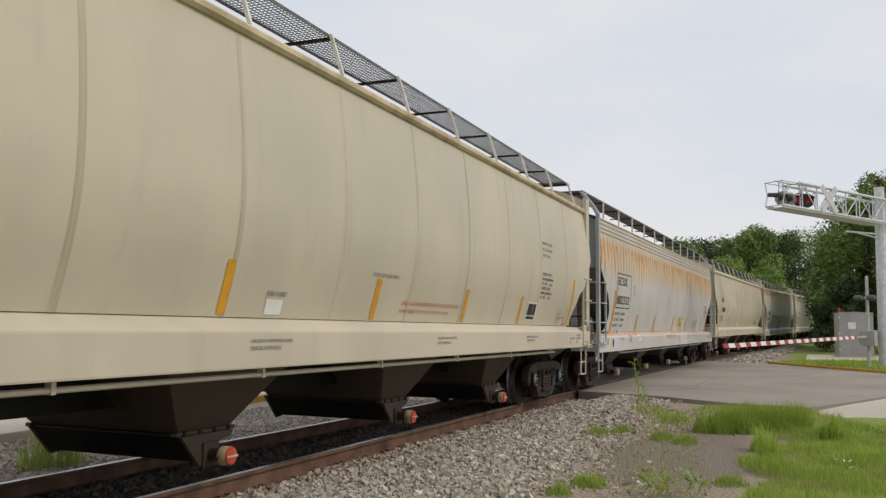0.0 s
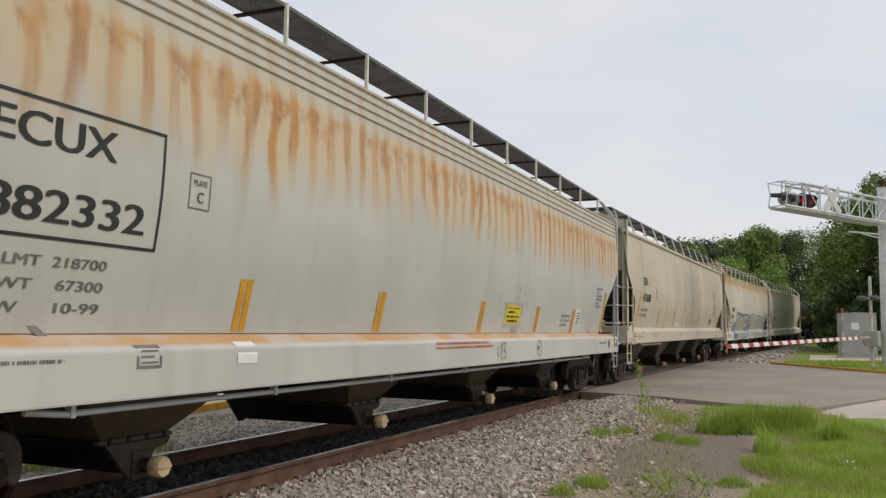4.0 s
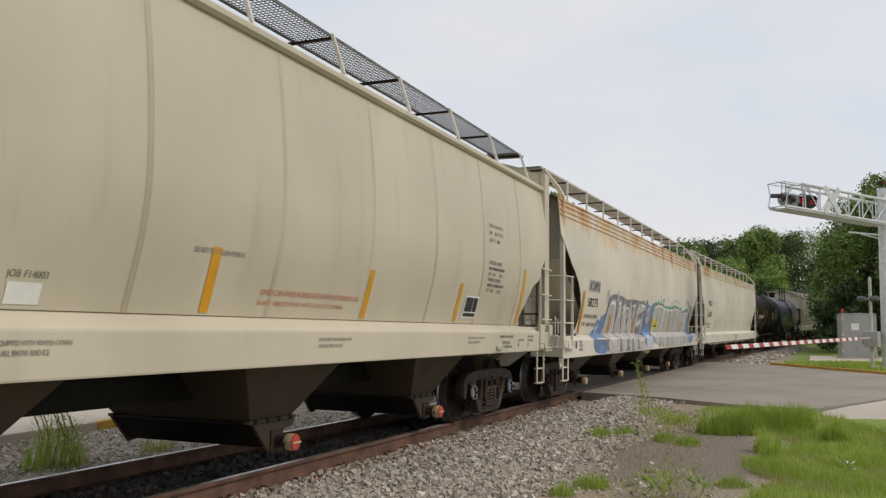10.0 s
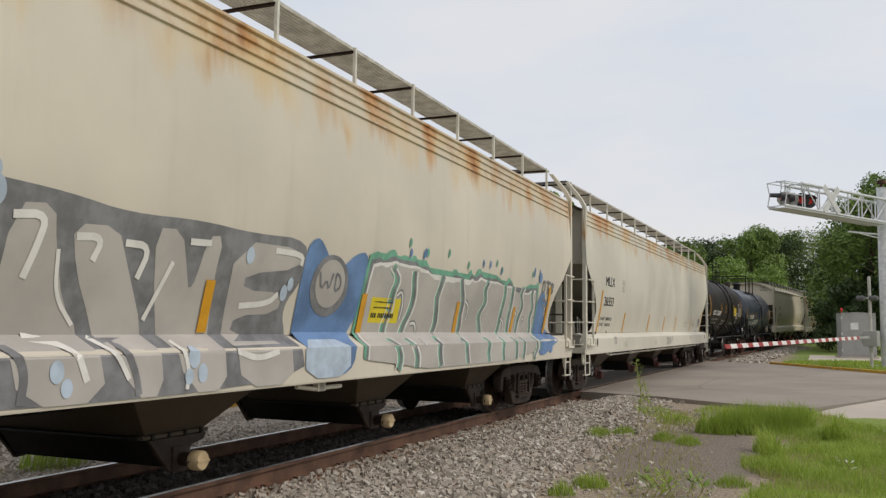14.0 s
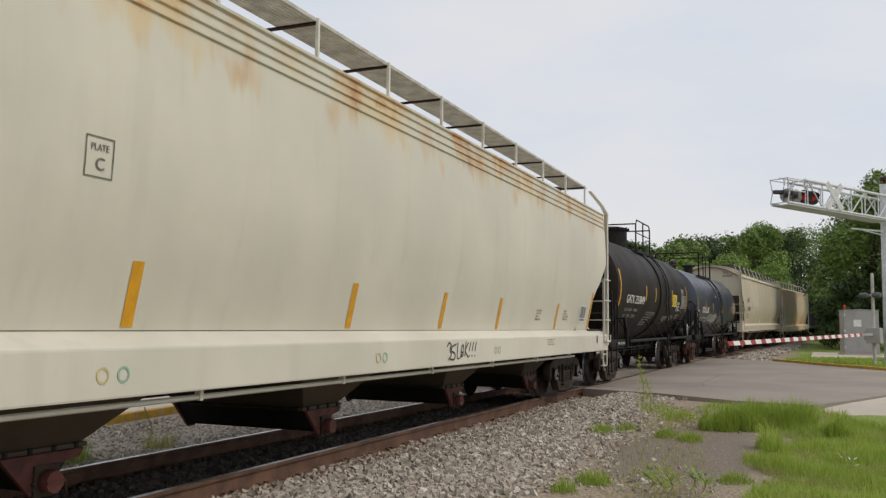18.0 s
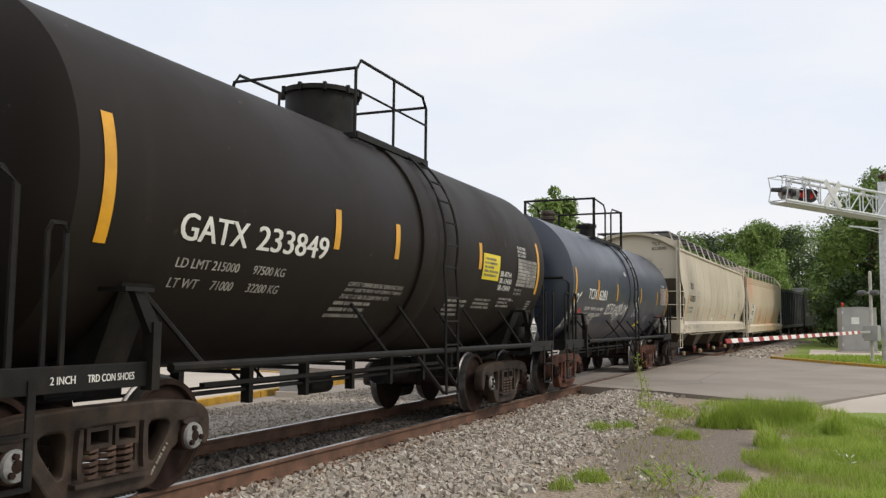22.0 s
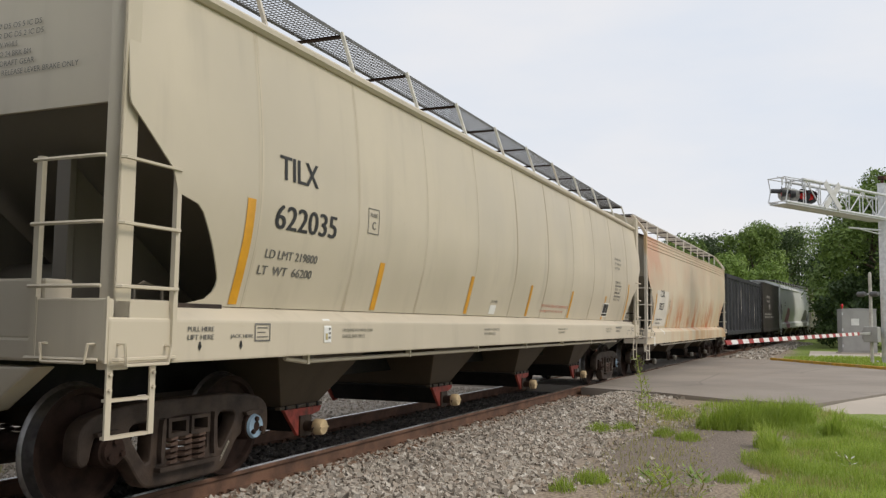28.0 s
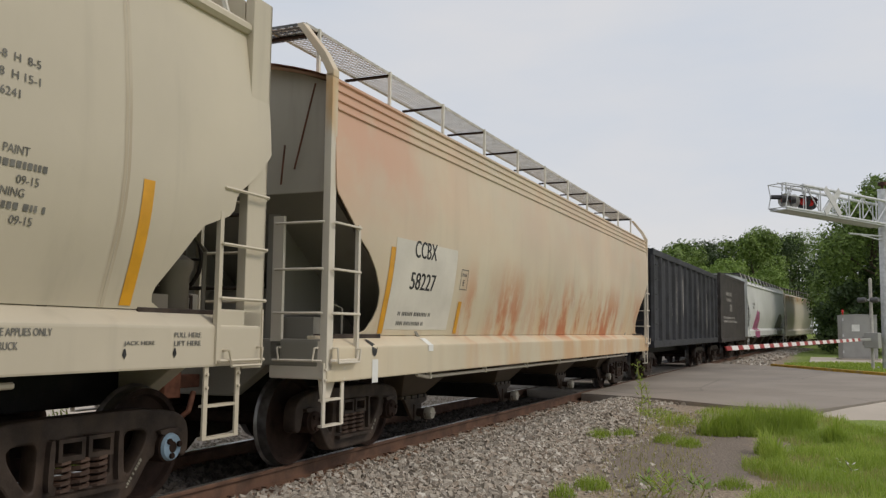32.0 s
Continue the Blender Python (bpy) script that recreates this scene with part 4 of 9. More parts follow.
def full_face(kind):
    """The y of the whole side, sill and ledge included."""
    side, base, mid = kind["side"], kind["base"], kind["sill_mid"]

    def face(z):
        if z >= base:
            return side(z)
        if z >= mid:
            return -1.60 + (z - mid) / (base - mid) * (side(base) + 1.60)
        return -1.60
    return face


def sheet(x0, x1, levels, side, kind, half, flip=1, thick=0.012):
    """A piece of the side sheet between x0 and x1, cut away at the car's ends, with its thickness."""
    s, n = Shape(), len(levels)
    cols = 3
    v = []
    for layer in (0, thick):
        for z in levels:
            lo, hi = max(x0, -half + cut_at(kind["cut"], z)), min(x1, half - cut_at(kind["rear"], z))
            for c in range(cols):
                v.append((lo + (hi - lo) * c / (cols - 1), flip * (side(z) + layer), z))
    f, k = [], n * cols
    for i in range(n - 1):
        for c in range(cols - 1):
            q = (i * cols + c, i * cols + c + 1, (i + 1) * cols + c + 1, (i + 1) * cols + c)
            f += [q, tuple(k + p for p in reversed(q))]
        for c in (0, cols - 1):
            f.append((i * cols + c, (i + 1) * cols + c, k + (i + 1) * cols + c, k + i * cols + c))
    for i in (0, n - 1):
        for c in range(cols - 1):
            f.append((i * cols + c, i * cols + c + 1, k + i * cols + c + 1, k + i * cols + c))
    return s.add(v, f)


def hopper_car(name, label, front, rear, kind, paint, marks=None, seams=(), outlets=(), caps=TAN_CAP, gate=BOGIE_DARK, yellows=(),
               yellow_high=0.5, bogie=("dark", "dark"), bearing=("white", "white"), rim=None, slope=None, post_paint=None, ends=None, ladder=0.56, face_cap=None, grating=GALV, sag=0.0, nose=0.0, tail=0.0, pipe=None, cap_reach=1.12):
    """A covered hopper car: side sheets, roof, sills, end slopes, bays, walkway, ladders and running gear. Places along it are from its front end.
    sag: how it sits on its springs; nose, tail: how far its end frames stand back from, or beyond, the nominal ends."""
    length, centre = rear - front, (rear + front) / 2
    half = length / 2
    car = thing(name, label, "hopper car", "cars of the train")
    CARS.append((car, centre, half - 1.5, sag))
    slope, post_paint, ends = slope or SLOPE_GREY, post_paint or paint, ends or (GRIMY_END if kind["ribs"] else paint)
    side, base, top, mid, low = kind["side"], kind["base"], kind["top"], kind["sill_mid"], kind["sill_low"]
    face = full_face(kind)
    levels = [base + (top - base) * i / 44 for i in range(45)]
    # side sheets: panel by panel where the welds show
    edges = [-half] + [-half + s for s in seams] + [half] if seams else [-half, -half / 3, half / 3, half]
    for x0, x1 in zip(edges, edges[1:]):
        gap = 0.004 if seams else 0.0
        part("side_panel", sheet(x0 + gap, x1 - gap, levels, side, kind, half), car, mats=paint, smooth=True)
        if seams and x0 > -half:                                 # the raised weld over the joint
            w = Shape()
            w.tube([(x0, side(z) + 0.006, z) for z in levels[::4]], 0.0115, 6)
            part("weld_seam", w, car, mats=WELD_BEIGE, smooth=True)
            v = [(x0 + dx, side(z) - 0.0016, z) for z in levels for dx in (-0.032, 0.032)]
            d = Shape().add(v, [(2 * k, 2 * k + 1, 2 * k + 3, 2 * k + 2) for k in range(len(levels) - 1)])
            part("weld_dust", d, car, "band of brown dust along a weld", mats=WELD_DUST, smooth=True)
    part("far_side_sheet", sheet(-half, half, levels[::4], side, kind, half, -1), car, mats=paint, smooth=True)
    # roof, rim or pressed ribs
    roof = Shape()
    ys = np.linspace(side(top), -side(top), 15)
    crown = 0.30 if kind["ribs"] else 0.52
    up = [top + crown * (1 - (y / side(top)) ** 2) for y in ys]
    v = [(x, y, z + d) for d in (0, -0.03) for x in (-half + 0.06, half - 0.06) for y, z in zip(ys, up)]
    f = []
    for k in (0, 30):
        f += [(k + i, k + i + 1, k + 16 + i, k + 15 + i) for i in range(14)]
    roof.add(v, f)
    part("roof", roof, car, mats=paint, smooth=True)
    for s in (-1, 1):
        if kind["ribs"]:
            for z in (top - 0.02, top - 0.115, top - 0.215, top - 0.31):
                r = Shape().tube([(-half + 0.12, s * (side(z) - 0.004), z), (half - 0.12, s * (side(z) - 0.004), z)], 0.026 if z > top - 0.05 else 0.019, 6)
                part("pressed_rib", r, car, mats=paint, smooth=True)
        else:
            r = Shape().tube([(-half + 0.05, s * (side(top) - 0.01), top + 0.01), (half - 0.05, s * (side(top) - 0.01), top + 0.01)], 0.055, 8)
            part("roof_rim", r, car, "dusty tan roof rim", mats=rim or paint, smooth=True)
    # sills
    for s in (-1, 1):
        o = [(s * 1.60, low), (s * 1.60, mid), (s * (-side(base) - 0.02), base), (s * (-side(base) - 0.08), base), (s * 1.50, low + 0.02)]
        part("side_sill", Shape().prism(o, -half + nose + 0.02, half + tail - (0.05 if tail < 0.1 else 0.12), plane="yz"), car, mats=paint, bevel=0.018)
        p0, p1 = pipe or (2.2, length - 2.4)
        p = Shape().tube([(-half + p0, s * 1.50, low - 0.02), (-half + p0 + 0.3, s * 1.50, low - 0.055), (-half + p1, s * 1.50, low - 0.055)], 0.021, 6)
        for k in range(7):
            x = -half + p0 + 0.35 + k * (p1 - p0 - 0.7) / 6
            p.box(x - 0.018, x + 0.018, s * 1.50 - 0.028, s * 1.50 + 0.028, low - 0.08, low + 0.02)
        part("sill_pipe", p, car, "thin air pipe clipped below the sill", mats=post_paint)
    part("centre_sill", Shape().box(-half + 0.2, half - 0.2, -0.32, 0.32, 0.72, 1.10), car, mats=BLACK_STEEL, bevel=0.01)
    # ends
    for e in (-1, 1):
        xe = e * half + (nose if e < 0 else tail)
        end_top = Shape()
        foot, shoulder, peak = (2.76, top - 0.02, 0.30) if kind["ribs"] else (2.90, top + 0.27, 0.36)
        outline = [(-1.46, foot), (-1.52, 3.4), (-1.47, shoulder), (-1.1, shoulder + peak * 0.46), (-0.7, shoulder + peak * 0.78), (0, shoulder + peak)]
        outline += [(-y, z) for y, z in reversed(outline[:-1])]
        end_top.prism(outline, xe - e * 0.22, xe - e * 0.25, plane="yz")
        part("end_sheet", end_top, car, mats=ends, bevel=0.004)
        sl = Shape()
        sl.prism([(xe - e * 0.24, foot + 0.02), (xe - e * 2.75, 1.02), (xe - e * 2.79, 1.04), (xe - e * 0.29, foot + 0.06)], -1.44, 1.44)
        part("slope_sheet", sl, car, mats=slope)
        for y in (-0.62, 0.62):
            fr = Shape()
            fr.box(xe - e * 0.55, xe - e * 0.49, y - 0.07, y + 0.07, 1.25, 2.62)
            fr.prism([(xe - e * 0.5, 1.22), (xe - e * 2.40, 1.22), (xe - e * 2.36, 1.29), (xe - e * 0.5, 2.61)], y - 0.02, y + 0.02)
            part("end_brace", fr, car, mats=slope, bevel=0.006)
        dk = Shape()
        if kind["ribs"]:
            dk.box(min(xe, xe - e * 0.30), max(xe, xe - e * 0.30), -1.50, 1.50, 1.04, 1.30)
        else:                                                    # a tall plain buffer plate between the corner pockets
            dk.box(min(xe - e * 0.06, xe - e * 0.30), max(xe - e * 0.06, xe - e * 0.30), -0.97, 0.97, 1.24, 1.66)
            dk.box(min(xe - e * 0.05, xe - e * 0.34), max(xe - e * 0.05, xe - e * 0.34), -1.50, 1.50, 1.09, 1.25)
        dk.box(min(xe - e * 0.30, xe - e * 2.2), max(xe - e * 0.30, xe - e * 2.2), -1.44, 1.44, 1.16, 1.22)
        dk.prism([(-0.9, 1.05), (0.9, 1.05), (0.45, 0.72), (-0.45, 0.72)], xe - e * 0.06, xe - e * 0.26, plane="yz")
        part("end_sill", dk, car, mats=slope if kind["ribs"] else post_paint, bevel=0.02)
        for s in (-1, 1):                                        # the wrapped corner plate
            zc = 1.50 if not kind["ribs"] else 1.27
            cp = Shape().box(min(xe - e * 0.005, xe - e * 0.05), max(xe - e * 0.005, xe - e * 0.05), min(s * 1.575, s * 0.95), max(s * 1.575, s * 0.95), low + 0.03, zc + 0.02)
            cp.box(min(xe - e * 0.02, xe - e * (0.62 if not kind["ribs"] else 0.06)), max(xe - e * 0.02, xe - e * (0.62 if not kind["ribs"] else 0.06)), min(s * 1.585, s * 1.54), max(s * 1.585, s * 1.54), low + 0.03, zc + 0.02)
            part("corner_plate", cp, car, mats=post_paint, bevel=0.016)
            if not kind["ribs"]:
                for x, y in ((xe - e * 0.012, s * 1.585), (xe - e * 0.012, s * 0.96)):
                    part("corner_edge", Shape().tube([(x, y, low + 0.02), (x, y, zc + 0.03)], 0.013, 5), car, mats=post_paint)
            gi = Shape().tube([(xe + e * 0.0, s * 1.50, 1.22), (xe + e * 0.06, s * 1.50, 1.22), (xe + e * 0.06, s * 1.48, 1.10), (xe + e * 0.06, s * 1.10, 1.10), (xe + e * 0.06, s * 1.08, 1.22), (xe, s * 1.08, 1.22)], 0.012, 5)
            gi.tube([(xe - e * 0.10, s * 1.60, 1.22), (xe - e * 0.10, s * 1.66, 1.22), (xe - e * 0.12, s * 1.66, 1.08), (xe - e * 0.52, s * 1.66, 1.08), (xe - e * 0.55, s * 1.66, 1.20), (xe - e * 0.55, s * 1.60, 1.20)], 0.012, 5)
            part("grab_iron", gi, car, mats=post_paint)
        if e < 0:
            gear = Shape()
            gear.box(xe + 0.55, xe + 0.95, -1.10, -0.72, 1.22, 1.52)
            gear.lathe([(xe + 0.60, 0.0), (xe + 0.60, 0.13), (xe + 1.0, 0.13), (xe + 1.0, 0.0)], "x", (0, -0.40, 1.42), 14)
            gear.tube([(xe + 0.6, -1.25, 1.24), (xe + 0.6, -1.25, 1.62), (xe + 0.75, -1.2, 1.66), (xe + 0.95, -1.2, 1.62), (xe + 0.95, -1.2, 1.24)], 0.014, 5)
            part("brake_valve", gear, car, "grey brake valve and reservoir", mats=slope, bevel=0.01)
        else:
            hb = Shape()
            wy, wz = (-0.55, 2.15) if kind["ribs"] else (-0.78, 1.95)
            ring = [(xe - 0.16, wy + 0.28 * math.cos(k * 0.3927), wz + 0.28 * math.sin(k * 0.3927)) for k in range(16)]
            hb.tube(ring, 0.019, 6, closed=True)
            for k in range(4):
                hb.tube([(xe - 0.16, wy, wz), ring[k * 4]], 0.013, 5)
            hb.box(xe - 0.38, xe - 0.18, wy - 0.13, wy + 0.13, wz - 0.16, wz + 0.20)
            hb.tube([(xe - 0.28, wy, wz - 0.1), (xe - 0.28, wy, 1.25)], 0.015, 5)
            part("hand_brake", hb, car, mats=BOGIE_DARK)
            pl = Shape().box(xe - 0.62, xe - 0.40, -0.80, -0.74, 1.50, 2.55)
            pl.box(xe - 0.95, xe - 0.40, -0.82, -0.30, 1.24, 1.46)
            pl.tube([(xe - 0.45, -1.2, 1.3), (xe - 0.45, -1.2, 1.62), (xe - 0.9, -1.1, 1.72), (xe - 1.3, -0.9, 1.3)], 0.018, 5)
            pl.tube([(xe - 0.25, -1.5, 1.70), (xe - 0.25, 1.5, 1.70)], 0.016, 5)
            pl.tube([(xe - 0.25, -1.5, 2.30), (xe - 0.25, 1.5, 2.30)], 0.016, 5)
            part("brake_rigging", pl, car, "dark brake levers and plates", mats=BOGIE_DARK)
            bc = Shape().lathe([(1.24, 0.0), (1.24, 0.10), (1.34, 0.15), (1.78, 0.15), (1.84, 0.18), (1.90, 0.18), (1.96, 0.08), (2.02, 0.0)], "z", (xe - 0.62, -1.12, 0), 18)
            bc.tube([(xe - 0.62, -1.12, 1.95), (xe - 0.45, -1.18, 2.15), (xe - 0.3, -1.2, 2.0), (xe - 0.3, -1.2, 1.3)], 0.02, 5)
            bc.box(xe - 1.10, xe - 0.85, -1.30, -1.0, 1.24, 1.62)
            part("brake_cylinder", bc, car, "rusty brake cylinder with its pipe", mats=BOGIE_RUST if kind["ribs"] else slope, smooth=True)
        tank = Shape().lathe([(-0.72, 0.0), (-0.66, 0.17), (-0.55, 0.23), (0.55, 0.23), (0.66, 0.17), (0.72, 0.0)], "y", (xe - e * 1.15, 0.25, 1.62), 20)
        part("air_reservoir", tank, car, "grimy cylindrical air reservoir", mats=slope, smooth=True)
        lip = Shape().box(min(xe - e * 0.2, xe - e * 1.35), max(xe - e * 0.2, xe - e * 1.35), -1.46, -1.32, base - 0.06, base + 0.015)
        part("running_board", lip, car, mats=BOGIE_DARK, bevel=0.006)
        if kind["ribs"]:
            rail = Shape().tube([(xe - e * 0.16, -1.30, 3.85), (xe - e * 0.20, -1.05, 3.0)], 0.010, 5)
            rail.tube([(xe - e * 0.17, -0.95, 3.25), (xe - e * 0.19, -0.9, 2.85)], 0.010, 5)
            part("grab_iron", rail, car, mats=BOGIE_RUST if ends is GRIMY_END else ends)
        for s in (-1, 1):
            post = Shape()
            w = 0.11 if kind["ribs"] else 0.16
            if e < 0 and not kind["ribs"]:
                xa, xb = xe + 0.06, xe + 0.22
            elif not kind["ribs"]:
                xa, xb = xe - 0.27, xe
            else:
                xa, xb = min(xe, xe - e * w), max(xe, xe - e * w)
            if kind["ribs"]:
                post.box(xa, xb, min(s * 1.60, s * 1.52), max(s * 1.60, s * 1.52), 1.0, top + 0.02)
                arch = [(s * 1.605, top - 0.02), (s * 1.605, top + 0.05), (s * 1.50, top + 0.24), (s * 1.24, top + 0.565), (s * 1.16, top + 0.565), (s * 1.44, top + 0.20), (s * 1.53, top + 0.02), (s * 1.53, top - 0.02)]
                post.prism(arch, xa, xb, plane="yz")              # bent inwards to carry the walkway
            else:
                post.box(xa, xb, min(s * 1.585, s * 1.50), max(s * 1.585, s * 1.50), 1.05, top + 0.29)
                lip, inner = (xa, 1.46) if e < 0 else (xe - 0.03, 1.34)
                post.box(lip, lip + 0.03, min(s * 1.585, s * inner), max(s * 1.585, s * inner), 1.05, top + 0.29)
            part("corner_post", post, car, mats=post_paint, bevel=0.008)
            lad = Shape()
            rungs = (1.12, 1.60, 2.02, 2.46) if not kind["ribs"] else (1.10, 1.55, 1.97, 2.42)
            xs = xe - e * (ladder if e < 0 else (0.50 if kind["ribs"] else 0.64))
            lad.box(xs - 0.022, xs + 0.022, s * 1.60 - 0.02, s * 1.60 + 0.02, 1.10, rungs[-1] + 0.03)
            for z in rungs:
                lad.tube([(xe - e * 0.04, s * 1.62, z), (xe - e * 0.06, s * 1.645, z), (xs, s * 1.635, z), (xs, s * 1.61, z)], 0.014, 5)
            part("side_ladder", lad, car, mats=post_paint)
            lad = Shape()
            yi = s * (1.02 if kind["ribs"] else 0.93)
            lad.box(xe - e * 0.02 - 0.02, xe - e * 0.02 + 0.02, yi - (0.06 if kind["ribs"] else 0.025), yi + (0.06 if kind["ribs"] else 0.025), 1.10, 2.50)
            for z in rungs:
                lad.tube([(xe + e * 0.03, s * 1.56, z), (xe + e * 0.045, s * 1.52, z), (xe + e * 0.045, yi, z), (xe + e * 0.02, yi, z)], 0.014, 5)
            part("end_ladder", lad, car, mats=post_paint)
            st = Shape()
            f0, f1, deep = ((0.06, 0.46, 0.60) if e < 0 else (0.32, 0.72, 0.53)) if not kind["ribs"] else ((0.0, 0.34, 0.48) if e < 0 else (0.10, 0.46, 0.56))
            for x in (xe - e * f0, xe - e * f1):
                st.box(x - 0.025, x + 0.025, s * 1.575 - 0.008, s * 1.575 + 0.008, deep, 1.08)
                for z in (0.92, 1.02):
                    st.lathe([(s * 1.58, 0.016), (s * 1.60, 0.014), (s * 1.602, 0.0)], "y", (x, 0, z), 6)
            for z in (deep + 0.008, deep + 0.25):
                st.box(min(xe - e * f0, xe - e * f1), max(xe - e * f0, xe - e * f1), s * 1.55 - 0.03, s * 1.55 + 0.03, z - 0.010, z + 0.010)
            part("sill_step", st, car, mats=post_paint)
            if kind["ribs"] and (e < 0 or s < 0):
                gs = Shape().prism([(xe - e * 0.02, 1.05), (xe - e * 0.42, 1.05), (xe - e * 0.22, 0.70), (xe - e * 0.10, 0.70)], s * 1.50, s * 1.48)
                part("gusset_plate", gs, car, mats=post_paint)
        part("coupler", COUPLER, car, at=pose(xe + e * 0.34, 0, 0, 0, 0, 0 if e < 0 else 180))
    # walkway of open grating on posts
    for s in (-1, 1):
        wk = Shape()
        mesh_deck, deep = not kind["ribs"] or paint is STAINED, 0.003 if not kind["ribs"] or paint is STAINED else 0.012
        for k in range(10):
            y = s * (1.19 - 0.05 * k)
            wk.box(-half + 0.12, half - 0.12, y - 0.004, y + 0.004, 4.46 - deep, 4.46 + deep)
        for y in (1.195, 0.73):
            wk.box(-half + 0.12, half - 0.12, s * y - 0.006, s * y + 0.006, 4.445, 4.48)
        x = -half + 0.15
        while x < half - 0.12:
            wk.box(x - 0.004, x + 0.004, min(s * 1.19, s * 0.74), max(s * 1.19, s * 0.74), 4.459 - deep, 4.459 + deep)
            x += (0.055 if mesh_deck else 0.035) if s < 0 else 0.25
        part("walkway_grating", wk, car, mats=grating)
        count = max(2, round((length - 1.0) / 1.55))
        for k in range(count + 1):
            x = -half + 0.35 + k * (length - 0.7) / count
            p = Shape()
            foot = 1.21 if kind["ribs"] else 1.40
            p.tube([(x, s * foot, top + 0.06), (x, s * 1.21, 4.48)], 0.024, 4)
            part("walkway_post", p, car, mats=POST_WHITE)
            q = Shape().box(x - 0.025, x + 0.025, min(s * 1.20, s * 0.6), max(s * 1.20, s * 0.6), 4.425, 4.448)
            part("walkway_bracket", q, car, mats=WHEEL_BROWN)
    for e in (-1, 1):
        wk = Shape()
        for k in range(6):
            x = e * (half - 0.10 - 0.075 * k)
            wk.box(x - 0.004, x + 0.004, -1.19, 1.19, 4.45, 4.475)
        for k in range(24):
            y = -1.15 + k * 0.1
            wk.box(min(e * (half - 0.10), e * (half - 0.48)), max(e * (half - 0.10), e * (half - 0.48)), y - 0.005, y + 0.005, 4.452, 4.472)
        part("end_walkway", wk, car, mats=GALV)
    hatch = Shape()
    for k in range(5):
        x = -half + 1.0 + k * (length - 2.0) / 5
        hatch.box(x, x + (length - 2.0) / 5 - 0.12, -0.32, 0.32, top + crown - 0.06, top + crown + 0.08)
    part("hatch_cover", hatch, car, mats=paint, bevel=0.03)
    # bays and outlets under the sill
    for x in outlets:
        x -= half
        bay = Shape()                                            # a pyramid that narrows to the outlet
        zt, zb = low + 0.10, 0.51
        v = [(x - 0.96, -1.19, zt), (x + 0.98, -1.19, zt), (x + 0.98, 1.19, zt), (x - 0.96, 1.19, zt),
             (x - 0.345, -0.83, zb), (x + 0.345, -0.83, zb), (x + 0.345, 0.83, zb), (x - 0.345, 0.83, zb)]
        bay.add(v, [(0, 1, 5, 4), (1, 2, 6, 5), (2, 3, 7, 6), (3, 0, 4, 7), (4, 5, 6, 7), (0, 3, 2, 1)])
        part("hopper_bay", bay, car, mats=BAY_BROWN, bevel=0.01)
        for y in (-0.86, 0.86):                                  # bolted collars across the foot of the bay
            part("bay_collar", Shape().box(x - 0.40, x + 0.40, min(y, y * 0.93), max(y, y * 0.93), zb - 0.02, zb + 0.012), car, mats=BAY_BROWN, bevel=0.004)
        g = Shape()
        g.box(x - 0.385, x + 0.385, -0.85, 0.85, 0.485, 0.508)
        g.prism([(x - 0.33, 0.487), (x + 0.33, 0.487), (x + 0.13, 0.25), (x - 0.13, 0.25)], -0.82, 0.82)
        for b in (-0.30, -0.1, 0.1, 0.30):
            g.box(x + b - 0.018, x + b + 0.018, -0.872, -0.85, 0.478, 0.53)
        o = part("outlet_gate", g, car, mats=BLACK_STEEL, bevel=0.008)
        for y in (-0.86, 0.86):                                  # cast end plates with one long foot
            fl = Shape().prism([(x - 0.36, 0.487), (x + 0.36, 0.487), (x + 0.32, 0.43), (x + 0.05, 0.38), (x + 0.0, 0.22), (x - 0.10, 0.21)], y - 0.02, y + 0.02)
            part("gate_flange", fl, o, mats=gate, bevel=0.006)
        t = Shape()
        r, zo = -cap_reach, 0.30
        t.lathe([(r, 0.0), (r, 0.074), (r + 0.015, 0.082), (r + 0.10, 0.082), (r + 0.13, 0.058), (-0.84, 0.055), (-0.84, 0.0)], "y", (x + 0.02, 0, zo), 18, slots=[2, 2, 0, 1, 1, 1])
        t.box(x - 0.085, x + 0.125, -0.90, -0.87, zo - 0.10, zo + 0.11, 1)
        t.tube([(x - 0.09, r + 0.06, zo), (x - 0.13, r + 0.05, zo), (x - 0.13, r + 0.02, zo - 0.10)], 0.010, 5, 1)
        t.tube([(x + 0.10, r + 0.06, zo), (x + 0.16, r + 0.06, zo), (x + 0.17, r + 0.06, zo - 0.10)], 0.010, 5, 1)
        t.box(x - 0.055, x + 0.095, r - 0.012, r, zo - 0.008, zo + 0.008, 0)
        part("outlet_tube", t, o, "capped outlet tube", mats=[caps, BOGIE_DARK, face_cap or caps], smooth=True)
    # amber marks along the base of the side
    for k, x in enumerate(yellows):
        x, high = x if isinstance(x, tuple) else (x, yellow_high)
        for dx, wide in ((0.0, 0.075), (0.095, 0.075)) if paint is GREY_WHITE else ((0.0, 0.11),):
            part("reflector", laid(flat(rect(wide, high), YELLOW_MARK, "reflector"), x + dx - half, base + 0.02, side, 0.021 if kind is OPEN_END else 0.005), car, "amber reflective strip")
    add_bogie(car, -half + nose + 1.47, bogie[0], bearing, -sag)
    add_bogie(car, half - 1.37, bogie[1], bearing, -sag)
    if marks:
        marks(car, half, face)
    return car


def on_tank(radius, zc):
    """The near side of a lying tank: y for any height z."""
    return lambda z: -math.sqrt(max(radius * radius - (z - zc) ** 2, 0.0004))


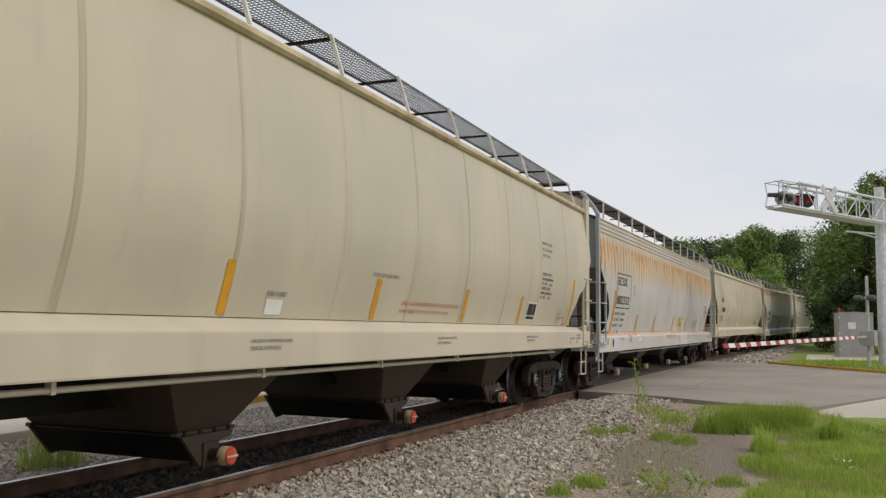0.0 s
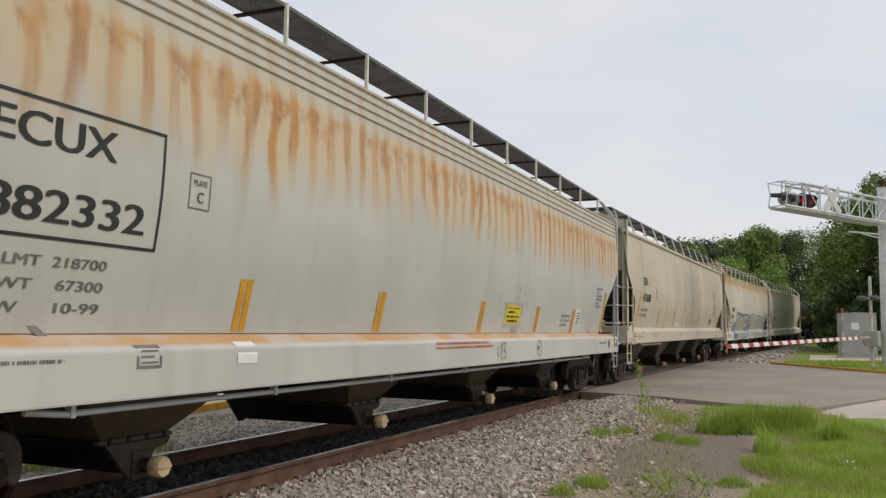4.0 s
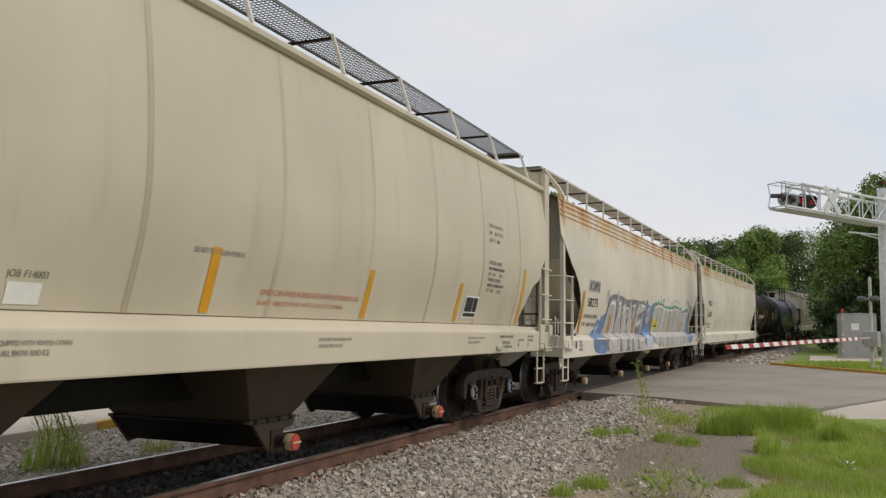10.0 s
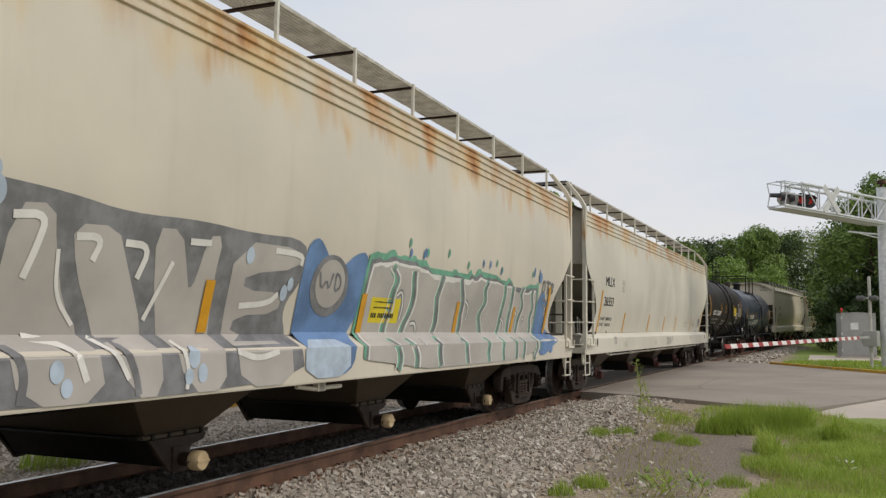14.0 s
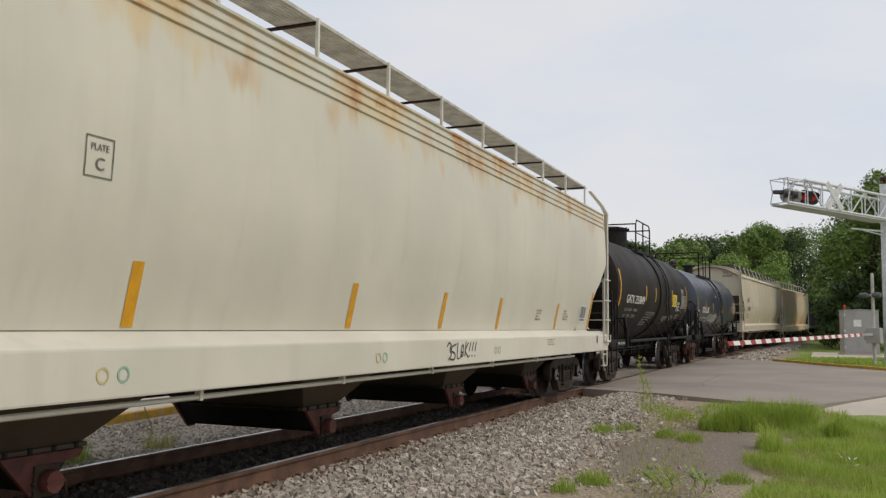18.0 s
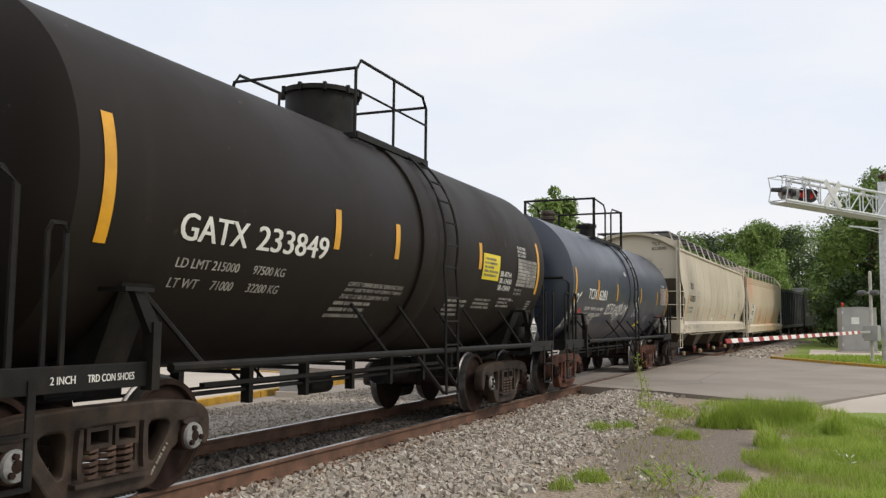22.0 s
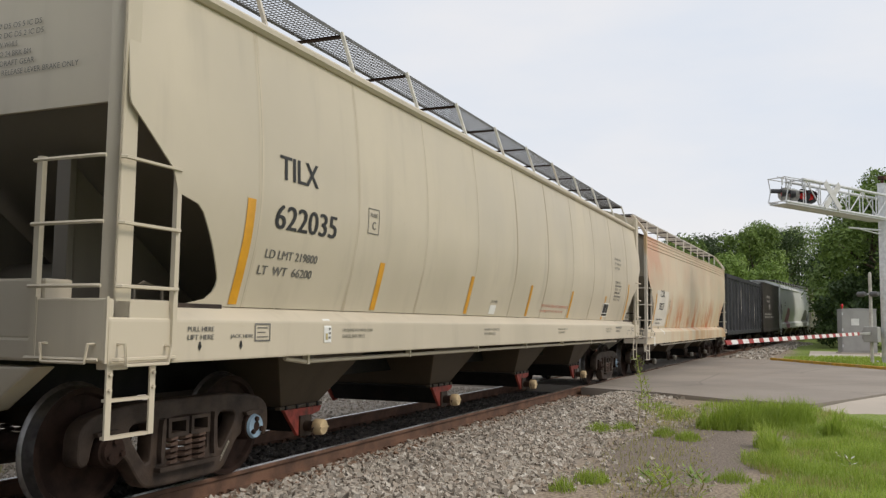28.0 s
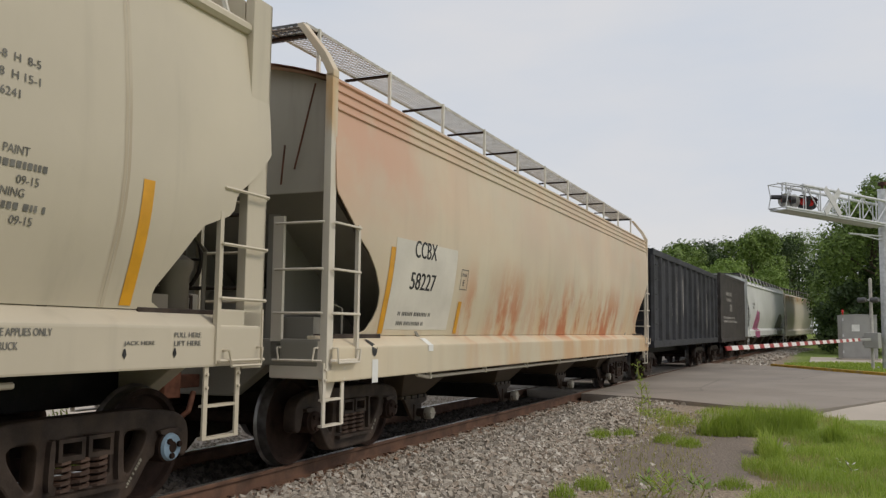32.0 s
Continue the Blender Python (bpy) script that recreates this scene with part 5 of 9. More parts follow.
def tank_car(name, label, front, rear, truck, radius, zc, tank0, tank1, paint, bands, dome, box_at, ladder_at, marks, bogie, bearing, valve=None, split=False, dish_deep=0.20):
    """A tank car: barrel with dished heads, top works, side rail, ladder, end decks and running gear. Places along it are from its front end."""
    length, centre = rear - front, (rear + front) / 2
    half = length / 2
    car = thing(name, label, "tank car", "cars of the train")
    CARS.append((car, centre, (truck[1] - truck[0]) / 2, 0.0))
    x0, x1 = tank0 - half, tank1 - half
    # barrel
    dish = [0.0, 0.2, 0.4, 0.6, 0.75, 0.86, 0.92, 0.955, 0.98, 0.993, 1.0]
    prof = [(x0 - dish_deep * (1 - r ** 5), radius * r) for r in dish]
    prof += [(x0 + (x1 - x0) * k / 6, radius) for k in range(1, 6)]
    prof += [(x1 + dish_deep * (1 - r ** 5), radius * r) for r in reversed(dish)]
    part("tank", Shape().lathe(prof, "x", (0, 0, zc), 64), car, mats=paint, smooth=True)
    for x, w, d in bands:
        x -= half
        b = Shape().lathe([(x - w / 2, radius - 0.02), (x - w / 2, radius + d), (x - w / 2 + 0.02, radius + d + 0.006), (x + w / 2 - 0.02, radius + d + 0.006), (x + w / 2, radius + d), (x + w / 2, radius - 0.02)], "x", (0, 0, zc), 64)
        part("tank_band", b, car, mats=paint, smooth=True)
    zt = zc + radius
    # top works: dome, grating deck and hand rails
    dx, dr, dh = dome
    d = Shape().lathe([(zt - 0.15, dr), (zt + dh - 0.06, dr), (zt + dh - 0.06, dr + 0.05), (zt + dh, dr + 0.05), (zt + dh + 0.05, dr * 0.7), (zt + dh + 0.06, 0.0)], "z", (dx - half, 0, 0), 28)
    dome_part = part("manway_dome", d, car, mats=BLACK_STEEL, smooth=True)
    for k in range(10):
        a = k * math.pi / 5
        part("dome_bolt", Shape().box(dx - half + (dr + 0.05) * math.cos(a) - 0.02, dx - half + (dr + 0.05) * math.cos(a) + 0.02, (dr + 0.05) * math.sin(a) - 0.02, (dr + 0.05) * math.sin(a) + 0.02, zt + dh - 0.08, zt + dh + 0.02), dome_part, mats=BLACK_STEEL)
    if valve:
        vx = valve - half
        vv = Shape().lathe([(zt - 0.05, 0.13), (zt + 0.14, 0.13), (zt + 0.16, 0.19), (zt + 0.22, 0.19), (zt + 0.24, 0.14), (zt + 0.30, 0.17), (zt + 0.36, 0.15), (zt + 0.40, 0.0)], "z", (vx, 0, 0), 20)
        part("relief_valve", vv, car, "weathered brass-capped relief valve", mats=BOGIE_DARK, smooth=True)
    b0, b1 = box_at[0] - half, box_at[1] - half
    deck = Shape()
    for s in (-1, 1):
        for k in range(5):
            y = s * (0.86 - 0.07 * k)
            deck.box(b0, b1, y - 0.006, y + 0.006, zt - 0.22, zt - 0.19)
        for k in range(int((b1 - b0) / 0.12) + 1):
            deck.box(b0 + k * 0.12 - 0.005, b0 + k * 0.12 + 0.005, min(s * 0.86, s * 0.56), max(s * 0.86, s * 0.56), zt - 0.218, zt - 0.195)
        deck.box(b0, b1, s * 0.90 - 0.02, s * 0.90 + 0.02, zt - 0.26, zt - 0.18)
        for x in (b0, b1):
            deck.box(x - 0.03, x + 0.03, min(s * 0.9, s * 0.4), max(s * 0.9, s * 0.4), zt - 0.26, zt - 0.20)
    part("top_deck", deck, car, mats=BLACK_STEEL)
    zr = zt + box_at[2]
    for s in (-1, 1) if not split else ():
        r = Shape()
        r.tube([(b0, s * 0.88, zt - 0.2), (b0, s * 0.88, zr - 0.15), (b0 + 0.12, s * 0.88, zr), (b1 - 0.12, s * 0.88, zr), (b1, s * 0.88, zr - 0.15), (b1, s * 0.88, zt - 0.2)], 0.022, 6)
        r.tube([(b0, s * 0.88, zr - 0.38), (b1, s * 0.88, zr - 0.38)], 0.016, 6)
        r.tube([((b0 + b1) / 2, s * 0.88, zt - 0.2), ((b0 + b1) / 2, s * 0.88, zr)], 0.02, 6)
        part("hand_rail", r, car, mats=BLACK_STEEL, smooth=True)
    for x, back in ((b0, 1.15), (b1, -1.2)) if split else ():      # a loop at either end of the deck, with short returns
        r = Shape().tube([(x, -0.88, zr), (x, 0.88, zr)], 0.026, 6)
        for s in (-0.88, 0.88):
            r.box(x - 0.028, x + 0.028, s - 0.028, s + 0.028, zt - 0.2, zr + 0.02)
        for s in (-0.88, 0.88):
            r.tube([(x, s, zr), (x + back * 0.86, s, zr - 0.04), (x + back, s, zr - 0.16), (x + back, s, zt - 0.2)], 0.022, 6)
        part("hand_rail", r, car, mats=BLACK_STEEL, smooth=True)
    for x in (b0, b1) if not split else ():
        r = Shape().tube([(x, -0.88, zr - 0.12), (x, 0.88, zr - 0.12)], 0.02, 6)
        part("hand_rail", r, car, mats=BLACK_STEEL, smooth=True)
    # ladders that follow the barrel, then drop to the step
    lx, s_side = ladder_at - half, on_tank(radius + 0.10, zc)
    for s in (-1, 1):
        lad = Shape()
        arc = [(s * (radius + 0.09) * math.sin(a), zc + (radius + 0.09) * math.cos(a)) for a in np.linspace(0.70, 1.75, 12)]
        tail = [(s * (radius + 0.10), 1.75), (s * (radius + 0.10), 1.1), (s * (radius + 0.12), 0.50)]
        for x in (lx - 0.20, lx + 0.20):
            lad.tube([(x, y, z) for y, z in arc + tail], 0.018, 5)
        for y, z in arc[1::2] + [(s * (radius + 0.10), zz) for zz in (1.72, 1.42, 1.12, 0.82, 0.52)]:
            lad.tube([(lx - 0.20, y, z), (lx + 0.20, y, z)], 0.014, 5)
        part("ladder", lad, car, mats=BLACK_STEEL, smooth=True)
        # the long side rail on its struts
        rail = Shape().tube([(-half + truck[0] + 0.1, s * (radius + 0.06), 1.05), (-half + truck[1] - 0.1, s * (radius + 0.06), 1.05)], 0.038, 8)
        for x in (lx - 1.7, lx - 0.55, lx + 0.55, lx + 1.55, -half + truck[0] + 0.5, -half + truck[1] - 0.5):
            rail.tube([(x, s * (radius + 0.06), 1.03), (x - 0.42, s * radius * 0.86, zc - radius * 0.55)], 0.022, 6)
        for x in (lx - 0.45, lx + 0.1):
            rail.tube([(x - 0.5, s * (radius + 0.05), 1.0), (x + 0.25, s * (radius + 0.08), 0.52)], 0.024, 6)
        part("side_rail", rail, car, mats=BLACK_STEEL, smooth=True)
    # stub sills, saddles and end decks
    for e in (-1, 1):
        xe, xt = e * half, (truck[0] if e < 0 else truck[1]) - half
        st = Shape()
        st.box(min(xe - e * 0.3, xt - e * 0.9), max(xe - e * 0.3, xt - e * 0.9), -0.30, 0.30, 0.74, 1.08)
        for y in (-0.55, 0.55):
            st.prism([(xt - 0.18, 0.80), (xt + 0.18, 0.80), (xt + 0.18, 1.35), (xt - 0.18, 1.35)], y - 0.03, y + 0.03)
        part("stub_sill", st, car, mats=BLACK_STEEL, bevel=0.01)
        sad = Shape()
        ring = [(radius + 0.012) * math.sin(a) for a in np.linspace(-1.05, 1.05, 15)]
        depth = [zc - (radius + 0.012) * math.cos(a) for a in np.linspace(-1.05, 1.05, 15)]
        outline = list(zip(ring, depth)) + [(1.0, 1.0), (0.5, 0.80), (-0.5, 0.80), (-1.0, 1.0)]
        sad.prism(outline, xt - 0.16, xt + 0.16, plane="yz")
        for s in (-1, 1):
            sad.box(xt - 0.09, xt - 0.01, s * 1.45 - 0.05, s * 1.45 + 0.05, 0.90, 1.38)
            sad.prism([(xt - 0.10, 1.30), (xt, 1.36), (xt - 0.20, 1.62), (xt - 0.28, 1.60)], s * 1.42, s * 1.48)
            sad.box(xt - 0.38, xt - 0.10, min(s * 1.50, s * 1.25), max(s * 1.50, s * 1.25), 1.59, 1.62)
        part("saddle", sad, car, mats=BLACK_STEEL)
        dk = Shape()
        dk.box(min(xe - e * 0.42, xe - e * 0.98), max(xe - e * 0.42, xe - e * 0.98), -1.42, 1.42, 1.02, 1.07)
        dk.box(min(xe - e * 0.42, xe - e * 0.45), max(xe - e * 0.42, xe - e * 0.45), -1.42, 1.42, 0.90, 1.10)
        for s in (-1, 1):
            dk.box(min(xt, xe - e * 0.42), max(xt, xe - e * 0.42), s * 1.42 - 0.03, s * 1.42 + 0.03, 0.93, 1.10)
        part("end_deck", dk, car, mats=BLACK_STEEL, bevel=0.006)
        er = Shape()
        xr = xe - e * 0.90
        er.tube([(xr, -1.38, 1.05), (xr, -1.38, 2.20), (xr, -1.26, 2.32), (xr, 1.26, 2.32), (xr, 1.38, 2.20), (xr, 1.38, 1.05)], 0.024, 6)
        for x in (xe - e * (0.72 if e < 0 else 0.37), xe - e * (1.26 if e < 0 else 0.86)):                 # tall narrow hand loops beside the step
            for s in (-1, 1):
                er.tube([(x, s * 1.42, 0.98), (x, s * 1.42, 1.94), (x + e * 0.02, s * 1.42, 2.0), (x + e * 0.10, s * 1.40, 2.0), (x + e * 0.12, s * 1.39, 1.94), (x + e * 0.12, s * 1.39, 0.98)], 0.020, 6)
        part("end_railing", er, car, mats=BLACK_STEEL, smooth=True)
        for s in (-1, 1):
            sp = Shape()
            for x in (xe - e * 0.54, xe - e * 1.02):
                sp.box(x - 0.030, x + 0.030, s * 1.45 - 0.010, s * 1.45 + 0.010, 0.37, 1.02)
            for z in (0.38, 0.70):
                sp.box(min(xe - e * 0.54, xe - e * 1.02), max(xe - e * 0.54, xe - e * 1.02), s * 1.44 - 0.04, s * 1.44 + 0.02, z - 0.012, z + 0.012)
            part("end_step", sp, car, mats=BLACK_STEEL)
        if e > 0:
            hb = Shape()
            ring = [(xe - 0.30, -0.95 + 0.26 * math.cos(k * 0.3927), 1.72 + 0.26 * math.sin(k * 0.3927)) for k in range(16)]
            hb.tube(ring, 0.018, 6, closed=True)
            for k in range(4):
                hb.tube([(xe - 0.30, -0.95, 1.72), ring[k * 4]], 0.012, 5)
            hb.box(xe - 0.50, xe - 0.32, -1.05, -0.85, 1.05, 1.84)
            part("hand_brake", hb, car, mats=BLACK_STEEL)
        part("coupler", COUPLER, car, at=pose(xe - e * 0.02, 0, 0, 0, 0, 0 if e < 0 else 180))
    # brake rods and cylinders under the barrel
    br = Shape()
    br.tube([(-half + truck[0] + 1.0, -0.55, 0.72), (-half + truck[1] - 1.0, -0.55, 0.72)], 0.022, 6)
    br.tube([(-half + truck[0] + 1.0, 0.35, 0.66), (-half + truck[1] - 1.0, 0.35, 0.66)], 0.018, 6)
    for k in range(7):
        x = -half + truck[0] + 1.3 + k * (truck[1] - truck[0] - 2.6) / 6
        br.box(x - 0.035, x + 0.035, -0.60, -0.50, 0.58, 0.98)
        br.box(x - 0.02, x + 0.02, -0.60, 0.45, 0.86, 0.90)
    br.box(-half + truck[0] + 1.6, -half + truck[1] - 1.7, -0.62, -0.56, 0.78, 0.82)
    part("brake_rigging", br, car, mats=BLACK_STEEL)
    cy = Shape().lathe([(-0.35, 0.0), (-0.35, 0.16), (0.35, 0.16), (0.35, 0.0)], "x", (half - 4.6, -0.2, 0.70), 16)
    cy.lathe([(-0.22, 0.0), (-0.22, 0.11), (0.25, 0.11), (0.25, 0.0)], "x", (-0.4, -0.35, 0.66), 14)
    part("brake_cylinder", cy, car, mats=BLACK_STEEL, smooth=True)
    res = Shape().lathe([(-0.40, 0.0), (-0.36, 0.12), (-0.28, 0.18), (0.28, 0.18), (0.36, 0.12), (0.40, 0.0)], "x", (half - 1.37, -1.20, 1.17), 18)
    if paint is BLACK_TANK:
        part("air_reservoir", res, car, mats=BLACK_STEEL, smooth=True)
    add_bogie(car, truck[0] - half, bogie[0], bearing[0])
    add_bogie(car, truck[1] - half, bogie[1], bearing[1])
    marks(car, half, on_tank(radius, zc), -half, x0)
    return car


def mark(car, me, x, z, face, label="", name="marking", out=0.005):
    return part(name, laid(me, x, z, face, out), car, label)


def write(car, text, x, z, high, face, mat=None, wide=None, label="", slant=0.0, heavy=0.045):
    """Lettering on a side; wide stretches it to a given width."""
    me = words(text, high, mat or INK, "lettering", 1.0, slant, heavy)
    if wide:
        k = max(v.co.x for v in me.vertices)
        for v in me.vertices:
            v.co.x *= wide / k
    return part("lettering", laid(me, x, z, face, 0.005), car, label)


# ---- the cars, from the head of the visible train to its tail ----
OUT4 = (3.7, 7.4, 11.1, 14.7)


def stroke(points, wide):
    """The outline of a brush stroke through some points."""
    p = [Vector((a, b)) for a, b in points]
    left, right = [], []
    for i, q in enumerate(p):
        d = (p[min(i + 1, len(p) - 1)] - p[max(i - 1, 0)]).normalized()
        nrm = Vector((-d.y, d.x)) * wide / 2
        left.append(tuple(q + nrm)), right.append(tuple(q - nrm))
    return left, right


def stroke_mesh(points, wide, mat, name, loops=3):
    """A brush stroke, smoothed, as a strip of quads."""
    for _ in range(loops):
        out = [points[0]]
        for a, b in zip(points, points[1:]):
            out += [(a[0] * 0.75 + b[0] * 0.25, a[1] * 0.75 + b[1] * 0.25), (a[0] * 0.25 + b[0] * 0.75, a[1] * 0.25 + b[1] * 0.75)]
        points = out + [points[-1]]
    left, right = stroke(points, wide)
    n = len(left)
    me = bpy.data.meshes.new(name)
    me.from_pydata([(a, b, 0) for a, b in left + right], [], [(i, i + 1, n + i + 1, n + i) for i in range(n - 1)])
    me.materials.append(mat)
    return me


def blob(points, mat, name, loops=3):
    for _ in range(loops):
        out = []
        for a, b in zip(points, points[1:] + points[:1]):
            out += [(a[0] * 0.75 + b[0] * 0.25, a[1] * 0.75 + b[1] * 0.25), (a[0] * 0.25 + b[0] * 0.75, a[1] * 0.25 + b[1] * 0.75)]
        points = out
    return flat(points, mat, name)


def paint_on(car, me, half, face, out):
    """Lays a painted shape, drawn in metres from the car's front end and from the rail, on the car's side."""
    zlow = min(v.co.y for v in me.vertices)
    xlow = min(v.co.x for v in me.vertices)
    for v in me.vertices:
        v.co.y -= zlow
        v.co.x -= xlow
    return part("graffiti", laid(me, xlow - half, zlow, face, out), car)


def plate_box(car, x, z, face, letter="C"):
    mark(car, outlined(0.24, 0.265, 0.010, INK_WORN, "clearance_box"), x, z, face, "outlined clearance plate stencil", "clearance_box")
    write(car, "PLATE", x + 0.045, z + 0.175, 0.042, face, INK_WORN, 0.15)
    write(car, letter, x + 0.09, z + 0.05, 0.08, face, INK_WORN)


def end_name(car, half, code, number, y0, z0, high=0.15):
    """The reporting marks on the front end sheet."""
    for text, z in ((code, z0), (number, z0 - 0.20)):
        e = words(text, high, INK, "lettering", heavy=0.03)
        for v in e.vertices:
            v.co = (-half + 0.212, y0 - v.co.x, z + v.co.y)
        part("lettering", e, car)


def sill_signs(car, half, face, end=-1):
    for text, dx, z in (("PULL HERE", 0.78, 1.30), ("LIFT HERE", 0.78, 1.24), ("JACK HERE", 1.28, 1.24)):
        write(car, text, (-half + dx) if end < 0 else half - dx - 0.35, z, 0.036, face, INK_WORN, 0.30)
    for dx in (0.92, 1.42):
        x = (-half + dx) if end < 0 else half - dx - 0.2
        mark(car, flat([(0.0, 0.0), (0.02, 0.03), (0.008, 0.03), (0.008, 0.07), (-0.008, 0.07), (-0.008, 0.03), (-0.02, 0.03)], INK, "arrow"), x, 1.155, face, "small black arrow", "arrow")


def welded_marks(code, number, load, light, plate_x=3.45, device=True, snow=(3.24, 7.4, 10.9, 14.71), red=10.1, steam=9.15, job=7.62, lube=14.76, tests=15.46, box=1.7, route=None):
    def draw(car, half, face):
        x = -half
        if code:
            named(car, half, face)
        sill_signs(car, half, face, 1)
        stencils(car, x, face, half)

    def named(car, half, face):
        x = -half
        write(car, code, x + 1.86, 2.60, 0.21, face, wide=0.62)
        write(car, number, x + 1.82, 2.17, 0.21, face, wide=1.02)
        write(car, "LD LMT " + load, x + 1.76, 1.915, 0.075, face, INK_WORN, 0.82)
        write(car, "LT  WT  " + light, x + 1.70, 1.775, 0.075, face, INK_WORN, 0.84)
        plate_box(car, x + plate_x, 2.29, face)
        sill_signs(car, half, face)
        # lettering on the front end
        inset = 0.205 + (0.09 if code == "CBFX" else 0.0)
        for k, (text, wide) in enumerate((("SPRG 7 D5 OS 5 IC D5", 0.60), ("SPRG 2 DC D5 2 IC D5", 0.62), ("36 IN 1W WHLS", 0.36), ("AAR NO 24 BRK BM", 0.50), ("M901E DRAFT GEAR", 0.54), ("SHORT RELEASE LEVER BRAKE ONLY", 0.98))):
            e = words(text, 0.042, INK_WORN, "notice")
            wid = max(v.co.x for v in e.vertices)
            for v in e.vertices:
                v.co = (-half + inset, -0.04 - v.co.x * wide / wid, 3.55 - 0.072 * k + v.co.y)
            part("notice", e, car, "small worn stencil on the end sheet")
        for text, z in ((code, 4.02), (number, 3.86)):
            e = words(text, 0.10, INK, "lettering", heavy=0.02)
            wid, wide = max(v.co.x for v in e.vertices), 0.28 if text == code else 0.47
            for v in e.vertices:
                v.co = (-half + inset, -0.66 - v.co.x * wide / wid, z + v.co.y)
            part("lettering", e, car)

    def stencils(car, x, face, half):
        if not code:                                             # a thin black scrawl near the tail of the first car
            for pts in ([(16.25, 1.75), (16.29, 1.75), (16.31, 1.67), (16.28, 1.54)],
                        [(16.38, 1.74), (16.36, 1.55)],
                        [(16.36, 1.63), (16.5, 1.64), (16.74, 1.65)],
                        [(16.74, 1.78), (16.74, 1.55)],
                        [(16.9, 1.85), (16.88, 1.78), (16.93, 1.71), (16.9, 1.58), (16.93, 1.55)],
                        [(16.8, 1.62), (16.83, 1.54), (16.73, 1.5), (16.71, 1.52)],
                        [(16.73, 1.51), (16.88, 1.54), (16.93, 1.51)]):
                paint_on(car, stroke_mesh(list(pts), 0.014, INK_WORN, "graffiti", 2), half, face, 0.006)
        mark(car, outlined(0.22, 0.15, 0.014, INK_WORN, "test_box", 3), x + box, 1.215, face, "stencilled inspection box", "inspection_box")
        for dx in snow:
            write(car, "CAR EQUIPPED WITH VENTED COVERS", x + dx, 1.285, 0.034, face, INK_FAINT, 0.62)
            write(car, "CLEAR ALL SNOW AND ICE", x + dx, 1.23, 0.034, face, INK_FAINT, 0.45)
        if device:
            write(car, "50% EMPTY LOAD DEVICE", x + 16.01, 1.30, 0.036, face, INK_WORN, 0.62)
            write(car, "EMPTY LOAD", x + 16.11, 1.205, 0.045, face, INK_WORN, 0.36)
            write(car, "1/4\" ADJ BLOCK", x + 16.11, 1.145, 0.045, face, INK_WORN, 0.46)
            part("load_sensor", Shape().box(x + 15.84, x + 16.06, -1.635, -1.60, 1.13, 1.185), car, "small grey load sensing box", mats=GALV_PALE, bevel=0.008)
        elif code:
            write(car, "HAND BRAKE APPLIES ONLY", x + 15.4, 1.31, 0.045, face, INK_WORN, 0.66)
            write(car, "ON B END TRUCK", x + 15.4, 1.23, 0.045, face, INK_WORN, 0.42)
        if route:
            mark(car, flat(rect(0.13, 0.22), LABEL_WHITE, "label_plate"), x + route, 1.19, face, "white routing label with a yellow field", "label_plate")
            mark(car, flat(rect(0.04, 0.06), SEAL_YELLOW, "label_field"), x + route + 0.025, 1.215, face, "", "label_field", out=0.008)
            mark(car, bars(3, 0.04, 0.04, INK_WORN, "label_line", 5), x + route + 0.08, 1.225, face, "", "label_line", out=0.008)
        write(car, "LINED CAR-WEAR RUBBER SHOES WHEN ENTERING CAR", x + red, 1.68, 0.05, face, INK_RED, 1.72, heavy=0.0)
        write(car, "SHARP OBJECTS MUST NOT CONTACT LINING", x + red - 0.02, 1.585, 0.05, face, INK_RED, 1.45, heavy=0.0)
        if steam:
            write(car, "DO NOT STEAM CLEAN INTERIOR", x + steam, 1.96, 0.04, face, INK_WORN, 0.62, heavy=0.0)
        write(car, "JOB F14003", x + job - 0.02, 1.67, 0.055, face, INK_WORN, 0.30, heavy=0.0)
        for text, z, wide in (("EXW  10-8  H  8-5", 2.87, 0.58), ("EW     8-8  H 15-1", 2.765, 0.58), ("CU  FT   6241", 2.66, 0.44), ("EXTERIOR  PAINT", 2.34, 0.53), ("PLT  TIVT        09-15", 2.175, 0.62),
                              ("INTERIOR LINING", 2.10, 0.53), ("PLT  TIVT        09-15", 1.945, 0.62)):
            write(car, text, x + tests, z, 0.05, face, INK_WORN, wide, heavy=0.02)
        for z, seed in ((2.262, 9), (2.026, 10)):
            mark(car, bars(1, 0.85, 0.075, INK_WORN, "notice", seed), x + tests, z, face, "worn stencil line", "notice")
        mark(car, flat(rect(0.25, 0.13), LABEL_WHITE, "label_plate"), x + job, 1.525, face, "white label", "label_plate")
        mark(car, flat(rect(0.50, 0.30), LABEL_WHITE, "label_plate"), x + lube, 1.57, face, "white lube label with black fields", "label_plate")
        for dx, dz, w, h in ((0.03, 0.085, 0.27, 0.19), (0.315, 0.085, 0.155, 0.19), (0.03, 0.02, 0.44, 0.048)):
            mark(car, flat(rect(w, h), INK, "stencil_panel"), x + lube + dx, 1.57 + dz, face, "black stencil field", "stencil_panel", out=0.008)
    return draw


